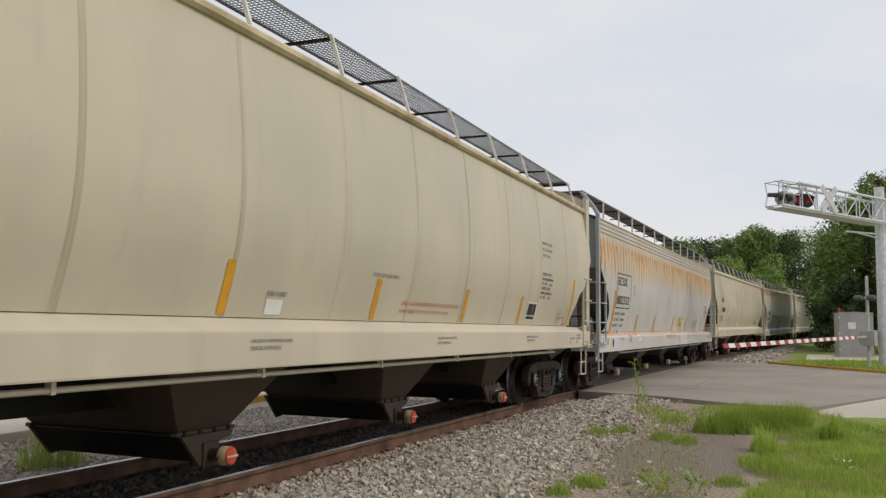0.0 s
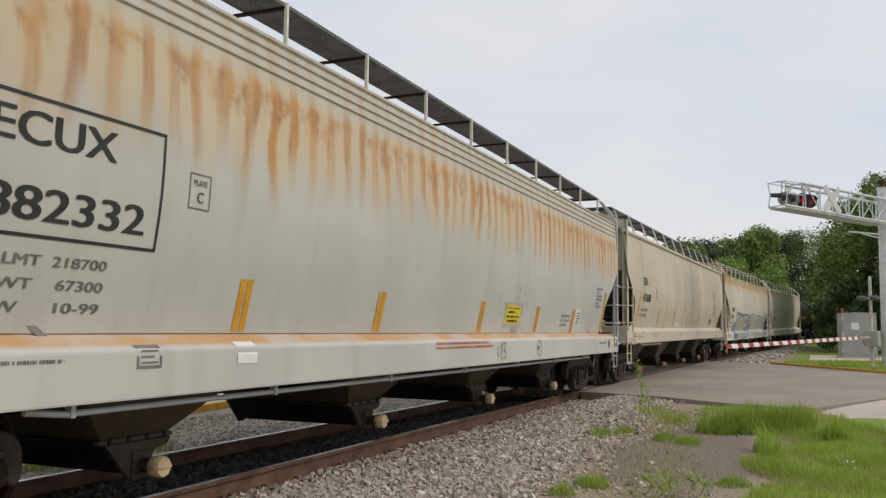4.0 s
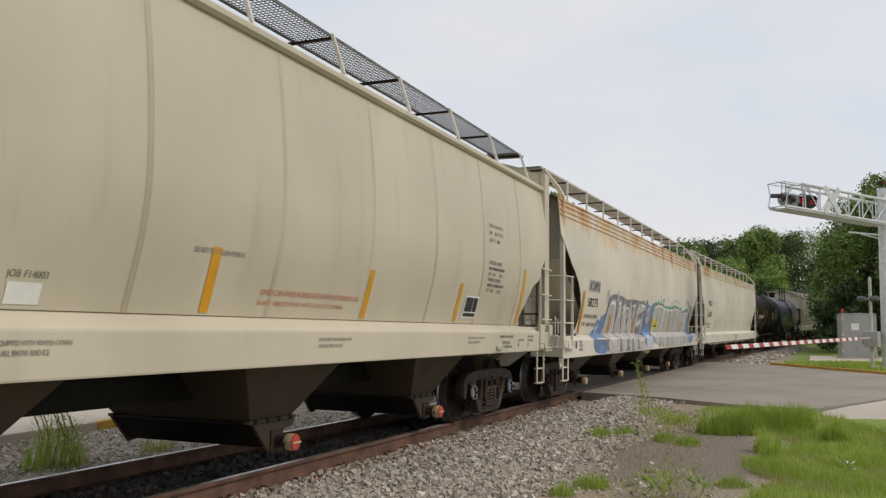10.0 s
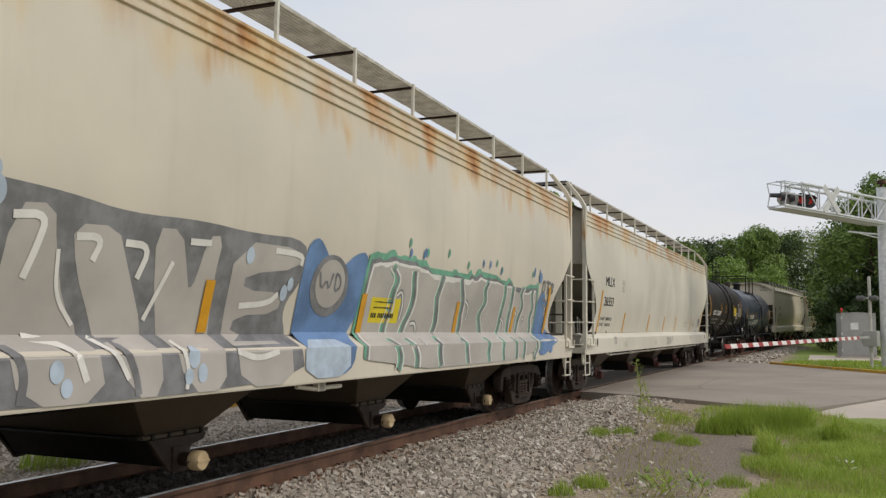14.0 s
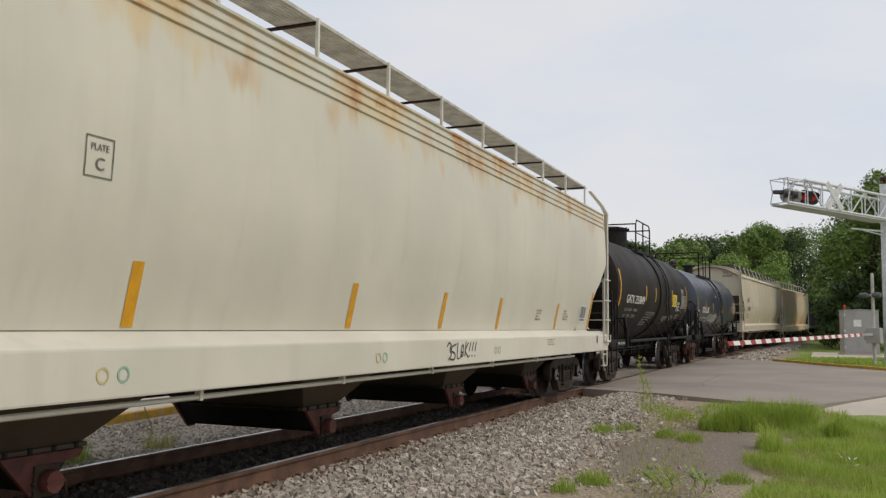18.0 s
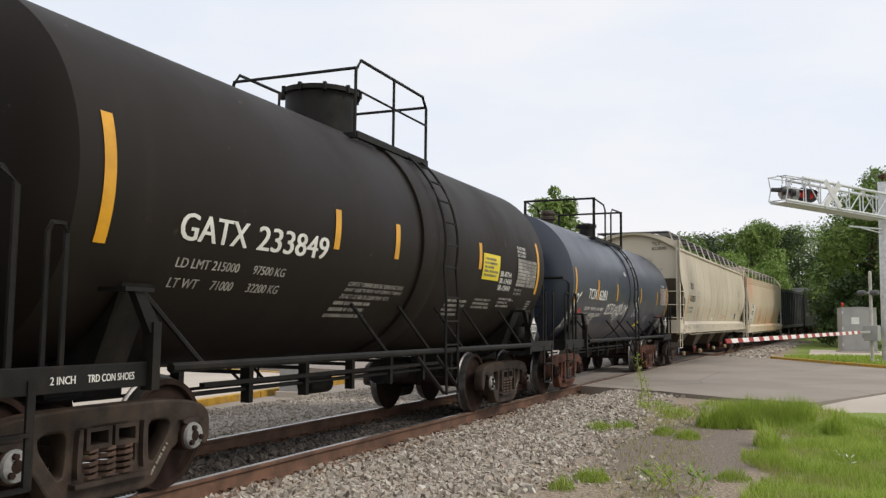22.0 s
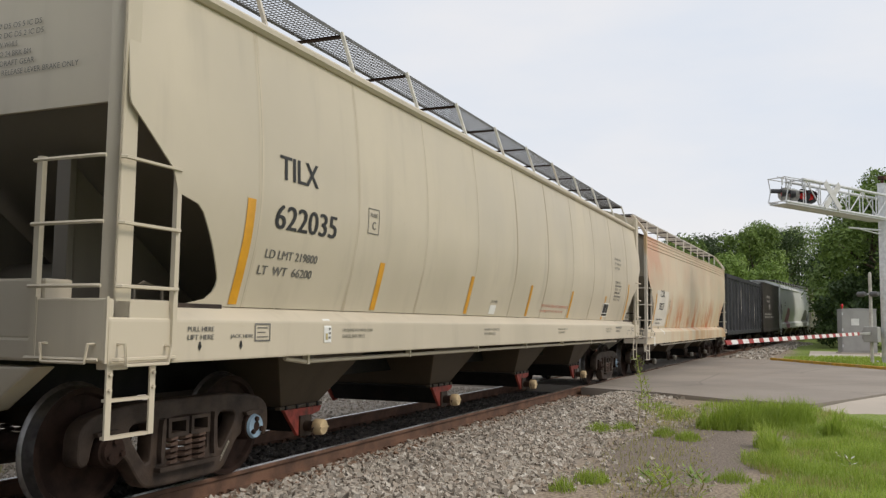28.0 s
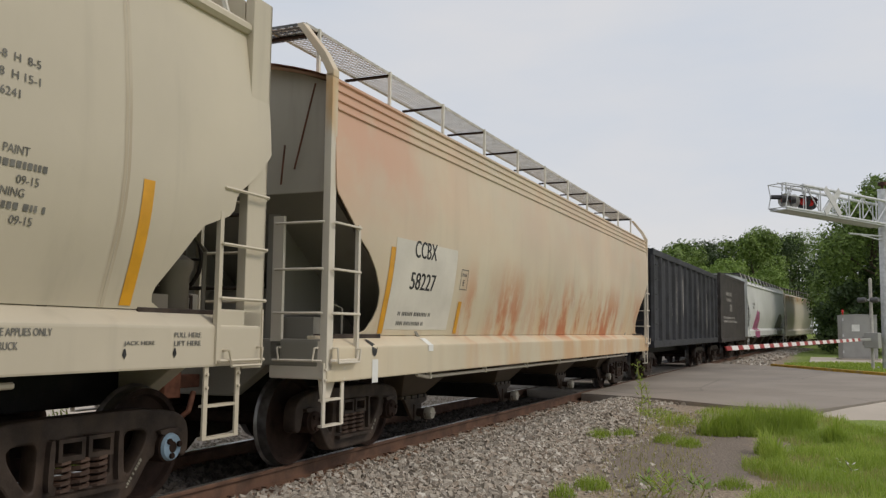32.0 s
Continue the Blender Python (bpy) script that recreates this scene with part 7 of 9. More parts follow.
def pale_marks(car, half, face):
    x = -half
    end_name(car, half, "MLLX", "26553", -0.44, 3.74, 0.12)
    write(car, "MLLX", x + 1.76, 2.37, 0.20, face, wide=0.82)
    write(car, "26553", x + 1.72, 1.93, 0.20, face, wide=0.88)
    write(car, "LD LMT  220400 LBS", x + 1.62, 1.61, 0.07, face, INK_WORN, 1.05)
    write(car, "LT WT    65600 LBS", x + 1.60, 1.48, 0.07, face, INK_WORN, 1.04)
    plate_box(car, x + 3.38, 2.30, face)
    for e in (x + 1.0, half - 0.9):
        mark(car, flat([(0.05 * math.cos(a), 0.09 + 0.09 * math.sin(a)) for a in np.linspace(0, 6.28, 14)[:-1]], INK, "jacking_hole"), e, 1.05, face, "dark oval jacking hole", "jacking_hole")
    mark(car, outlined(0.22, 0.15, 0.014, INK_WORN, "test_box", 3), x + 2.55, 1.09, face, "stencilled inspection box", "inspection_box")
    for dx, m in ((3.62, SEAL_YELLOW), (3.80, SEAL_GREEN), (7.40, SEAL_YELLOW), (7.55, SEAL_GREEN), (11.0, SEAL_YELLOW), (11.15, SEAL_GREEN)):
        pts = [(0.055 * math.cos(a), 0.055 * math.sin(a)) for a in np.linspace(0, 6.28, 17)[:-1]]
        me = bpy.data.meshes.new("round_seal")
        me.from_pydata([(p * k, q * k, 0) for k in (1.0, 0.72) for p, q in pts], [], [(i, (i + 1) % 16, 16 + (i + 1) % 16, 16 + i) for i in range(16)])
        me.materials.append(m)
        mark(car, me, x + dx, 1.05, face, "small round seal", "round_seal")
    # a black marker tag along the sill
    tag = [([(9.98, 1.24), (10.05, 1.30), (10.14, 1.26), (10.06, 1.20), (10.15, 1.14), (10.02, 1.08)], 0.02), ([(10.30, 1.27), (10.14, 1.24), (10.12, 1.18), (10.27, 1.16), (10.25, 1.07), (10.08, 1.09)], 0.02),
           ([(10.36, 1.29), (10.32, 1.08), (10.42, 1.09)], 0.018), ([(10.46, 1.09), (10.50, 1.25), (10.58, 1.26), (10.53, 1.08), (10.45, 1.17), (10.55, 1.16)], 0.018),
           ([(10.66, 1.30), (10.60, 1.08), (10.62, 1.18), (10.74, 1.28)], 0.018), ([(10.62, 1.18), (10.74, 1.09)], 0.018),
           ([(10.84, 1.29), (10.78, 1.17)], 0.018), ([(10.95, 1.29), (10.89, 1.17)], 0.018), ([(11.06, 1.29), (11.00, 1.17)], 0.018),
           ([(10.76, 1.11), (10.79, 1.11)], 0.02), ([(10.87, 1.11), (10.90, 1.11)], 0.02), ([(10.98, 1.11), (11.01, 1.11)], 0.02)]
    for pts, w in tag:
        paint_on(car, stroke_mesh([(9.22 + (a - 9.98) * 0.93, b - 0.11) for a, b in pts], w, INK, "graffiti"), half, face, 0.006)
    mark(car, bars(4, 0.34, 0.05, INK_FAINT, "notice", 51), x + 15.0, 1.52, face, "block of worn stencils", "notice")
    mark(car, bars(4, 0.3, 0.05, INK_FAINT, "notice", 52), x + 13.3, 1.50, face, "block of worn stencils", "notice")
    mark(car, flat(rect(0.40, 0.32), LABEL_WHITE, "label_plate"), x + 16.22, 1.50, face, "white lube label with grey fields", "label_plate")
    for dx, dz, w, h in ((0.02, 0.075, 0.20, 0.225), (0.24, 0.075, 0.14, 0.225), (0.02, 0.015, 0.36, 0.045)):
        mark(car, flat(rect(w, h), DARK_SPRAY, "stencil_panel"), x + 16.22 + dx, 1.50 + dz, face, "grey stencil field", "stencil_panel", out=0.008)
    mark(car, bars(3, 0.5, 0.04, INK_FAINT, "notice", 53), x + 13.6, 1.08, face, "small worn stencil", "notice")


hopper_car("covered_hopper", "pale grey covered hopper car with a black marker tag", 8.95, 27.1, SMOOTH, PALE, pale_marks, (), (3.85, 7.55, 11.25, 14.9), DIRTY_RED, DIRTY_RED,
           ((1.45, 0.9), 3.92, 6.97, 9.3, 11.4, 14.5, (16.95, 0.75)), 0.45, bogie=("dark", "dark"), bearing=("white", "white"), grating=GALV_PALE, nose=0.10, tail=0.24, cap_reach=0.98)


def test_table(car, x, z, w, h, face, ground, line, rows=8, cols=(0.42, 0.62, 0.80)):
    """A stencilled table of test dates: a worn field with ruled lines and entries too small to read."""
    mark(car, flat(rect(w, h), ground, "test_table"), x, z, face, "worn ruled test table", "test_table", out=0.006)
    for k in range(rows + 1):
        mark(car, flat(rect(w, 0.010), line, "table_rule"), x, z + (h - 0.010) * k / rows, face, name="table_rule", out=0.010)
    for u in (0.0,) + cols + (0.99,):
        mark(car, flat(rect(0.010, h), line, "table_rule"), x + w * u, z, face, name="table_rule", out=0.010)
    rng = random.Random(int(x * 100))
    for k in range(rows):
        for u in cols:
            if rng.random() < 0.85:
                mark(car, flat(rect(w * 0.11, h / rows * 0.5), INK_WORN if ground is INK_WHITE_WORN else INK_WHITE_WORN, "table_entry"), x + w * (u + 0.03), z + h * (k + 0.28) / rows, face, name="table_entry", out=0.009)


def hazard_placard(car, at, size=0.19):
    """A diamond placard: white above, black below, a white number panel across."""
    def sheet_of(points, y, mat, name, label=""):
        me = bpy.data.meshes.new(name)
        me.from_pydata([(a, y, b) for a, b in points], [], [tuple(range(len(points)))])
        me.materials.append(mat)
        return part(name, me, car, label, at=at)
    k = size
    d = Shape().prism([(0, k), (k, 0), (0, -k), (-k, 0)], -0.002, 0.006)
    part("hazard_diamond", d, car, "black and white diamond hazard placard", mats=INK, at=at)
    sheet_of([(0, k * 0.93), (k * 0.46, k * 0.44), (-k * 0.46, k * 0.44)], -0.006, LABEL_WHITE, "placard_field")
    for a, b in (((0, k), (k, 0)), ((k, 0), (0, -k)), ((0, -k), (-k, 0)), ((-k, 0), (0, k))):
        sheet_of([a, b, (b[0] * 0.92, b[1] * 0.92), (a[0] * 0.92, a[1] * 0.92)], -0.0065, LABEL_WHITE, "placard_edge")
    sheet_of([(-k * 0.60, -k * 0.28), (k * 0.60, -k * 0.28), (k * 0.60, k * 0.30), (-k * 0.60, k * 0.30)], -0.007, LABEL_WHITE, "number_panel")
    for text, high, x0, z0, mat in (("1824", k * 0.40, -k * 0.47, -k * 0.19, INK), ("8", k * 0.22, -k * 0.07, -k * 0.68, LABEL_WHITE)):
        n = words(text, high, mat, "lettering", heavy=0.03)
        wid = max(v.co.x for v in n.vertices)
        for v in n.vertices:
            v.co = (x0 + v.co.x * ((k * 0.94 / wid) if len(text) > 1 else 1.0), -0.010 - v.co.z, z0 + v.co.y)
        part("lettering", n, car, at=at)


def black_tank_marks(car, half, face, x, head):
    def yellow(dx, z, h, w=0.11):
        mark(car, flat(rect(w, h), YELLOW_MARK, "reflector"), x + dx, z, face, "amber reflective strip", "reflector")
    for dx, z, h in ((1.53, 1.91, 0.90), (4.60, 2.12, 0.40), (5.96, 2.12, 0.40), (8.66, 2.17, 0.38), (11.50, 1.91, 0.88)):
        yellow(dx, z, h)
    write(car, "GATX", x + 2.34, 2.005, 0.21, face, INK_WHITE, 0.86)
    write(car, "233849", x + 3.33, 2.005, 0.21, face, INK_WHITE, 1.18)
    write(car, "LD LMT 215000      97500 KG", x + 2.40, 1.80, 0.075, face, INK_WHITE_WORN, 1.48)
    write(car, "LT WT     71000      32200 KG", x + 2.40, 1.645, 0.075, face, INK_WHITE_WORN, 1.48)
    for k, (text, wide) in enumerate((("CONSULT OWNER BEFORE REPAIRING TANK", 1.32), ("SHARP OBJECTS MUST NOT CONTACT LINING", 1.36), ("DO NOT USE AIR OR CLEAN TANK WITH", 1.12))):
        write(car, text, x + 5.10 - 0.028 * k, 1.775 - 0.066 * k, 0.046, face, INK_WHITE_WORN, wide, slant=0.3, heavy=0.02)
    mark(car, bars(3, 1.0, 0.066, INK_WHITE_WORN, "notice", 61, 0.35), x + 4.94, 1.445, face, "block of white stencils", "notice")
    mark(car, bars(4, 0.75, 0.062, INK_WHITE_WORN, "notice", 62), x + 7.85, 1.50, face, "block of white stencils", "notice")
    mark(car, bars(3, 0.85, 0.055, INK_WHITE_WORN, "notice", 63), x + 8.85, 1.62, face, "block of white stencils", "notice")
    mark(car, bars(3, 0.75, 0.055, INK_WHITE_WORN, "notice", 64), x + 9.85, 1.66, face, "block of white stencils", "notice")
    mark(car, flat(rect(0.72, 0.38), YELLOW_SIGN, "placard"), x + 8.84, 2.04, face, "yellow emergency placard with black lines", "placard")
    mark(car, bars(5, 0.6, 0.06, INK_WORN, "placard_line", 65), x + 8.90, 2.09, face, out=0.009, name="placard_line")
    for k, text in enumerate(("SR-8754", "SR-13450", "SR-13449")):
        write(car, text, x + 9.62, 2.12 - 0.105 * k, 0.08, face, INK_WHITE, 0.52 + 0.05 * (k > 0))
    test_table(car, x + 10.43, 2.0, 1.01, 0.46, face, INK_WHITE_WORN, INK)
    for k, (text, wide) in enumerate((("FRA-HP-1804RH", 0.43), ("FRA-HP-20802H", 0.43), ("DOT 111A100W1", 0.41))):
        write(car, text, x + 10.43, 2.605 - 0.062 * k, 0.046, face, INK_WHITE, wide, heavy=0.02)
    for k, text in enumerate(("LINING-PLASTIC HB70", "APPLIED-7/00-UN-2002")):
        write(car, text, x + 10.42, 1.925 - 0.06 * k, 0.038, face, INK_WHITE_WORN, 0.40, heavy=0.0)
    mark(car, bars(1, 0.22, 0.05, INK_WHITE_WORN, "notice", 68), x + 10.37, 1.76, face, "white stencil", "notice")
    mark(car, bars(5, 0.24, 0.042, INK_WHITE_WORN, "notice", 69), x + 11.28, 1.60, face, "block of white stencils", "notice")
    # hazard diamonds on their bracket at either end
    hazard_placard(car, pose(x + 0.50, -0.55, 1.42, 0, 0, -90))
    part("placard_bracket", Shape().box(x + 0.51, x + 0.53, -0.61, -0.49, 1.0, 1.42), car, mats=BLACK_STEEL)
    for dx, z in ((10.99, 1.32),):
        b = Shape()
        b.prism([(x + dx - 0.10, 1.02), (x + dx + 0.10, 1.02), (x + dx + 0.13, z + 0.10), (x + dx, z + 0.24), (x + dx - 0.13, z + 0.10)], -1.520, -1.505)
        part("placard_bracket", b, car, mats=BLACK_STEEL)
        hazard_placard(car, pose(x + dx, -1.53, z))
    write(car, "2 INCH", x + 1.15, 0.985, 0.05, lambda z: -1.455, INK_WHITE, 0.2)
    write(car, "TRD CON SHOES", x + 1.45, 0.985, 0.05, lambda z: -1.455, INK_WHITE, 0.42)
    end_words(car, head, (("GATX 233849", 0.12, 2.85), ("CAPY 18580 US GAL", 0.07, 2.65), ("CAPY 70 331 LTR", 0.07, 2.50)), 1.44, 2.385)


def end_words(car, x0, lines, radius, zc, left=0.62):
    """Lettering on the dished front head."""
    for text, high, z in lines:
        me = words(text, high, INK_WHITE, "lettering", heavy=0.0)
        w = max(v.co.x for v in me.vertices)
        for v in me.vertices:
            y, zz = left - v.co.x, z + v.co.y
            rr = min(1.0, math.hypot(y, zz - zc) / radius)
            v.co = (x0 - 0.20 * (1 - rr ** 5) - 0.012, y, zz)
        part("lettering", me, car)


tank_car("tank_car", "black tank car with white stencils and amber strips", 27.7, 40.62, (2.09, 11.0), 1.44, 2.385, 1.32, 11.92, BLACK_TANK, ((6.92, 0.5, 0.035),),
         (6.62, 0.46, 0.52), (5.95, 7.98, 0.70), 7.42, black_tank_marks, ("dark", "dark"), (("white", "white"), ("white", "brown")))


def navy_tank_marks(car, half, face, x, head):
    for dx, z, h in ((1.235, 1.665, 0.88), (3.06, 1.93, 0.44), (4.93, 1.96, 0.40), (7.74, 1.96, 0.40), (10.1, 1.96, 0.38), (11.79, 1.67, 0.89)):
        mark(car, flat(rect(0.10, h), YELLOW_MARK, "reflector"), x + dx, z, face, "amber reflective strip", "reflector", out=0.007)
    write(car, "TCIX", x + 2.32, 1.935, 0.225, face, INK_WHITE, 0.72)
    write(car, "6281", x + 3.24, 1.935, 0.225, face, INK_WHITE, 0.70)
    write(car, "LD LMT  196400 LB   89 100KG", x + 2.28, 1.70, 0.075, face, INK_WHITE, 1.60, heavy=0.02)
    write(car, "LT WT     66600 LB   30 200KG", x + 2.24, 1.57, 0.075, face, INK_WHITE, 1.60, heavy=0.02)
    mark(car, flat(rect(0.20, 0.10), RED_PAINT, "red_label"), x + 1.82, 1.63, face, "red label", "red_label")
    # a white scrawl of looped letter shapes, and two fainter ones
    glyphs = ([(0.9, 0.8), (0.5, 1.0), (0.1, 0.6), (0.2, 0.1), (0.7, 0.1), (0.9, 0.6), (0.5, 0.9)], [(0.9, 0.9), (0.3, 0.95), (0.2, 0.6), (0.8, 0.5), (0.7, 0.05), (0.0, 0.0)],
              [(0.9, 1.0), (0.2, 0.95), (0.1, 0.5), (0.7, 0.55), (0.1, 0.5), (0.1, 0.0), (0.9, 0.1)], [(0.1, 0.0), (0.25, 1.0), (0.9, 0.9), (0.8, 0.55), (0.2, 0.5), (0.9, -0.1)],
              [(0.0, 0.0), (0.4, 1.0), (0.6, 0.5), (0.8, 0.0), (0.6, 0.45), (0.2, 0.4)], [(0.0, 0.0), (0.2, 1.0), (0.5, 0.4), (0.8, 1.0), (0.95, 0.0)], [(0.1, 1.0), (0.2, 0.0), (0.9, 0.1)],
              [(0.1, 1.1), (0.4, 0.5), (0.9, 1.1), (0.4, 0.5), (0.2, -0.5)])
    rng = random.Random(12)
    for cx, cz, order, wide, high, pen, mat in ((4.10, 1.62, (0, 1, 1, 2, 3), 0.19, 0.24, 0.034, INK_WHITE), (5.14, 1.62, (4, 5, 0, 6, 0, 5, 7), 0.165, 0.30, 0.030, INK_WHITE), (5.2, 1.46, (3, 5), 0.18, 0.22, 0.024, INK_WHITE),
                                                (7.15, 1.60, (0, 2, 1), 0.20, 0.24, 0.02, SKY_SPRAY), (7.25, 1.85, (4, 6), 0.14, 0.26, 0.05, GREY_SPRAY), (2.62, 1.40, (0, 3, 2), 0.22, 0.17, 0.04, INK_WHITE_WORN)):
        for k, g in enumerate(order):
            x_at, lift = cx + k * wide * 1.08, rng.uniform(-0.03, 0.03)
            pts = [(x_at + (a + 0.22 * b) * wide, cz + lift + b * high * rng.uniform(0.92, 1.12)) for a, b in glyphs[g]]
            paint_on(car, stroke_mesh(pts, pen, mat, "graffiti", 2), half, face, 0.007 + 0.0004 * k)
    # the tall white tag, climbing along the first strip
    for pts, w in (([(1.02, 1.30), (1.16, 1.46), (1.10, 1.38), (1.24, 1.34)], 0.03), ([(1.14, 1.42), (1.22, 1.62), (1.34, 1.66), (1.30, 1.52), (1.20, 1.50)], 0.035),
                   ([(1.20, 1.62), (1.30, 1.82), (1.42, 1.80), (1.38, 1.66), (1.28, 1.66)], 0.035), ([(1.34, 1.84), (1.40, 2.0), (1.52, 2.02), (1.55, 1.88), (1.44, 1.80), (1.36, 1.88)], 0.04),
                   ([(1.44, 1.48), (1.52, 1.72), (1.58, 1.78)], 0.025), ([(1.60, 1.96), (1.74, 2.06)], 0.05), ([(1.06, 1.44), (1.16, 1.74), (1.24, 1.80)], 0.022)):
        paint_on(car, stroke_mesh(pts, w, INK_WHITE, "graffiti"), half, face, 0.008)
    mark(car, flat([(0, 0), (0.42, 0.04), (0.62, 0.17), (0.2, 0.15)], YELLOW_SIGN, "tag"), x + 8.06, 1.32, face, "yellow painted patch", "paint_patch")
    mark(car, bars(4, 0.55, 0.05, INK_WHITE_WORN, "notice", 71), x + 8.9, 1.45, face, "block of white stencils", "notice")
    mark(car, bars(3, 0.42, 0.05, INK_WHITE_WORN, "notice", 72), x + 4.95, 1.50, face, "block of white stencils", "notice")
    test_table(car, x + 10.65, 1.99, 1.04, 0.49, face, TABLE_BROWN, INK_WHITE_WORN)
    write(car, "DOT 111A100W1", x + 10.92, 2.52, 0.055, face, INK_WHITE, 0.49)
    mark(car, flat(rect(0.20, 0.09), RED_PAINT, "red_label"), x + 10.98, 1.58, face, "red label", "red_label")
    mark(car, bars(8, 0.30, 0.036, INK_WHITE, "notice", 75), x + 11.27, 1.34, face, "block of white stencils", "notice")
    mark(car, flat(rect(0.24, 0.10), INK_WHITE_WORN, "label_plate"), x + 5.85, 2.60, face, "small white label", "label_plate")
    for dx, z in ((10.86, 1.42),):
        b = Shape().box(x + dx - 0.03, x + dx + 0.03, -1.525, -1.508, 1.0, z)
        part("placard_bracket", b, car, mats=BLACK_STEEL)
        hazard_placard(car, pose(x + dx, -1.535, z))
    b = Shape().box(x + 0.46, x + 0.48, -0.26, -0.14, 1.0, 1.46)
    part("placard_bracket", b, car, mats=BLACK_STEEL)
    hazard_placard(car, pose(x + 0.45, -0.20, 1.45, 0, 0, -90))
    end_words(car, head, (("TCIX  6281", 0.15, 2.80), ("CAPY  16009 US GAL", 0.08, 2.62), ("CAPY  13330 IMP GAL", 0.08, 2.50), ("CAPY  60 600 LTR", 0.08, 2.38)), 1.43, 2.27, 0.42)


tank_car("tank_car", "navy blue tank car with white graffiti and amber strips", 40.62, 53.45, (1.90, 10.85), 1.43, 2.27, 1.08, 12.12, NAVY_TANK, ((6.55, 0.35, 0.02),),
         (7.5, 0.20, 0.40), (4.87, 7.85, 0.76), 6.75, navy_tank_marks, ("rust", "rust"), (("brown", "brown"), ("brown", "white")), valve=3.97, split=True)

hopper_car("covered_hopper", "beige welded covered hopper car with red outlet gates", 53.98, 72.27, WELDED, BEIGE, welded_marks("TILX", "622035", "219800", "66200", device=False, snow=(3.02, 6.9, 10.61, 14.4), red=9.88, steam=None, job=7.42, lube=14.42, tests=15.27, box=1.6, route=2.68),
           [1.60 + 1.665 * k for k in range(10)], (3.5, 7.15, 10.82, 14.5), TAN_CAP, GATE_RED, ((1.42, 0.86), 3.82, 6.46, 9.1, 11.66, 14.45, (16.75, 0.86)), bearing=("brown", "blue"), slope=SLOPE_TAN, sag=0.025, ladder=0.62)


def stained_marks(car, half, face):
    x = -half
    mark(car, flat(rect(1.75, 1.02, 0.0), CLEANED, "cleaned_panel"), x + 1.42, 1.40, face, "cleaned pale panel behind the letters", "cleaned_panel", out=0.003)
    write(car, "CCBX", x + 1.90, 2.235, 0.20, face, wide=0.62)
    write(car, "58227", x + 1.87, 1.865, 0.20, face, wide=0.70)
    mark(car, bars(1, 1.1, 0.08, INK_WORN, "notice", 81), x + 1.70, 1.56, face, "worn stencil line", "notice")
    mark(car, bars(1, 1.1, 0.08, INK_WORN, "notice", 82), x + 1.70, 1.45, face, "worn stencil line", "notice")
    plate_box(car, x + 3.35, 1.93, face, "E")
    mark(car, flat([(0.06 * math.cos(a), 0.09 + 0.09 * math.sin(a)) for a in np.linspace(0, 6.28, 14)[:-1]], INK, "jacking_hole"), x + 0.95, 1.12, face, "dark oval jacking hole", "jacking_hole")
    mark(car, flat(rect(0.13, 0.24), LABEL_WHITE, "label_plate"), x + 0.90, 0.85, lambda z: -1.60, "white label", "label_plate")
    mark(car, flat(rect(0.14, 0.15), LABEL_WHITE, "label_plate"), x + 2.3, 1.15, face, "white label", "label_plate")
    mark(car, bars(4, 0.16, 0.06, INK, "notice", 83), half - 1.25, 1.50, face, "black stencil", "notice")


hopper_car("covered_hopper", "cream covered hopper car stained with red dust and rust", 73.35, 90.0, SMOOTH, STAINED, stained_marks, (), (3.5, 7.0, 10.6, 14.1), SLOPE_GREY, BOGIE_DARK,
           ((1.30, 0.95), 3.40), 0.42, bogie=("dark", "dark"), bearing=("brown", "brown"), grating=GALV_PALE, post_paint=CREAM)


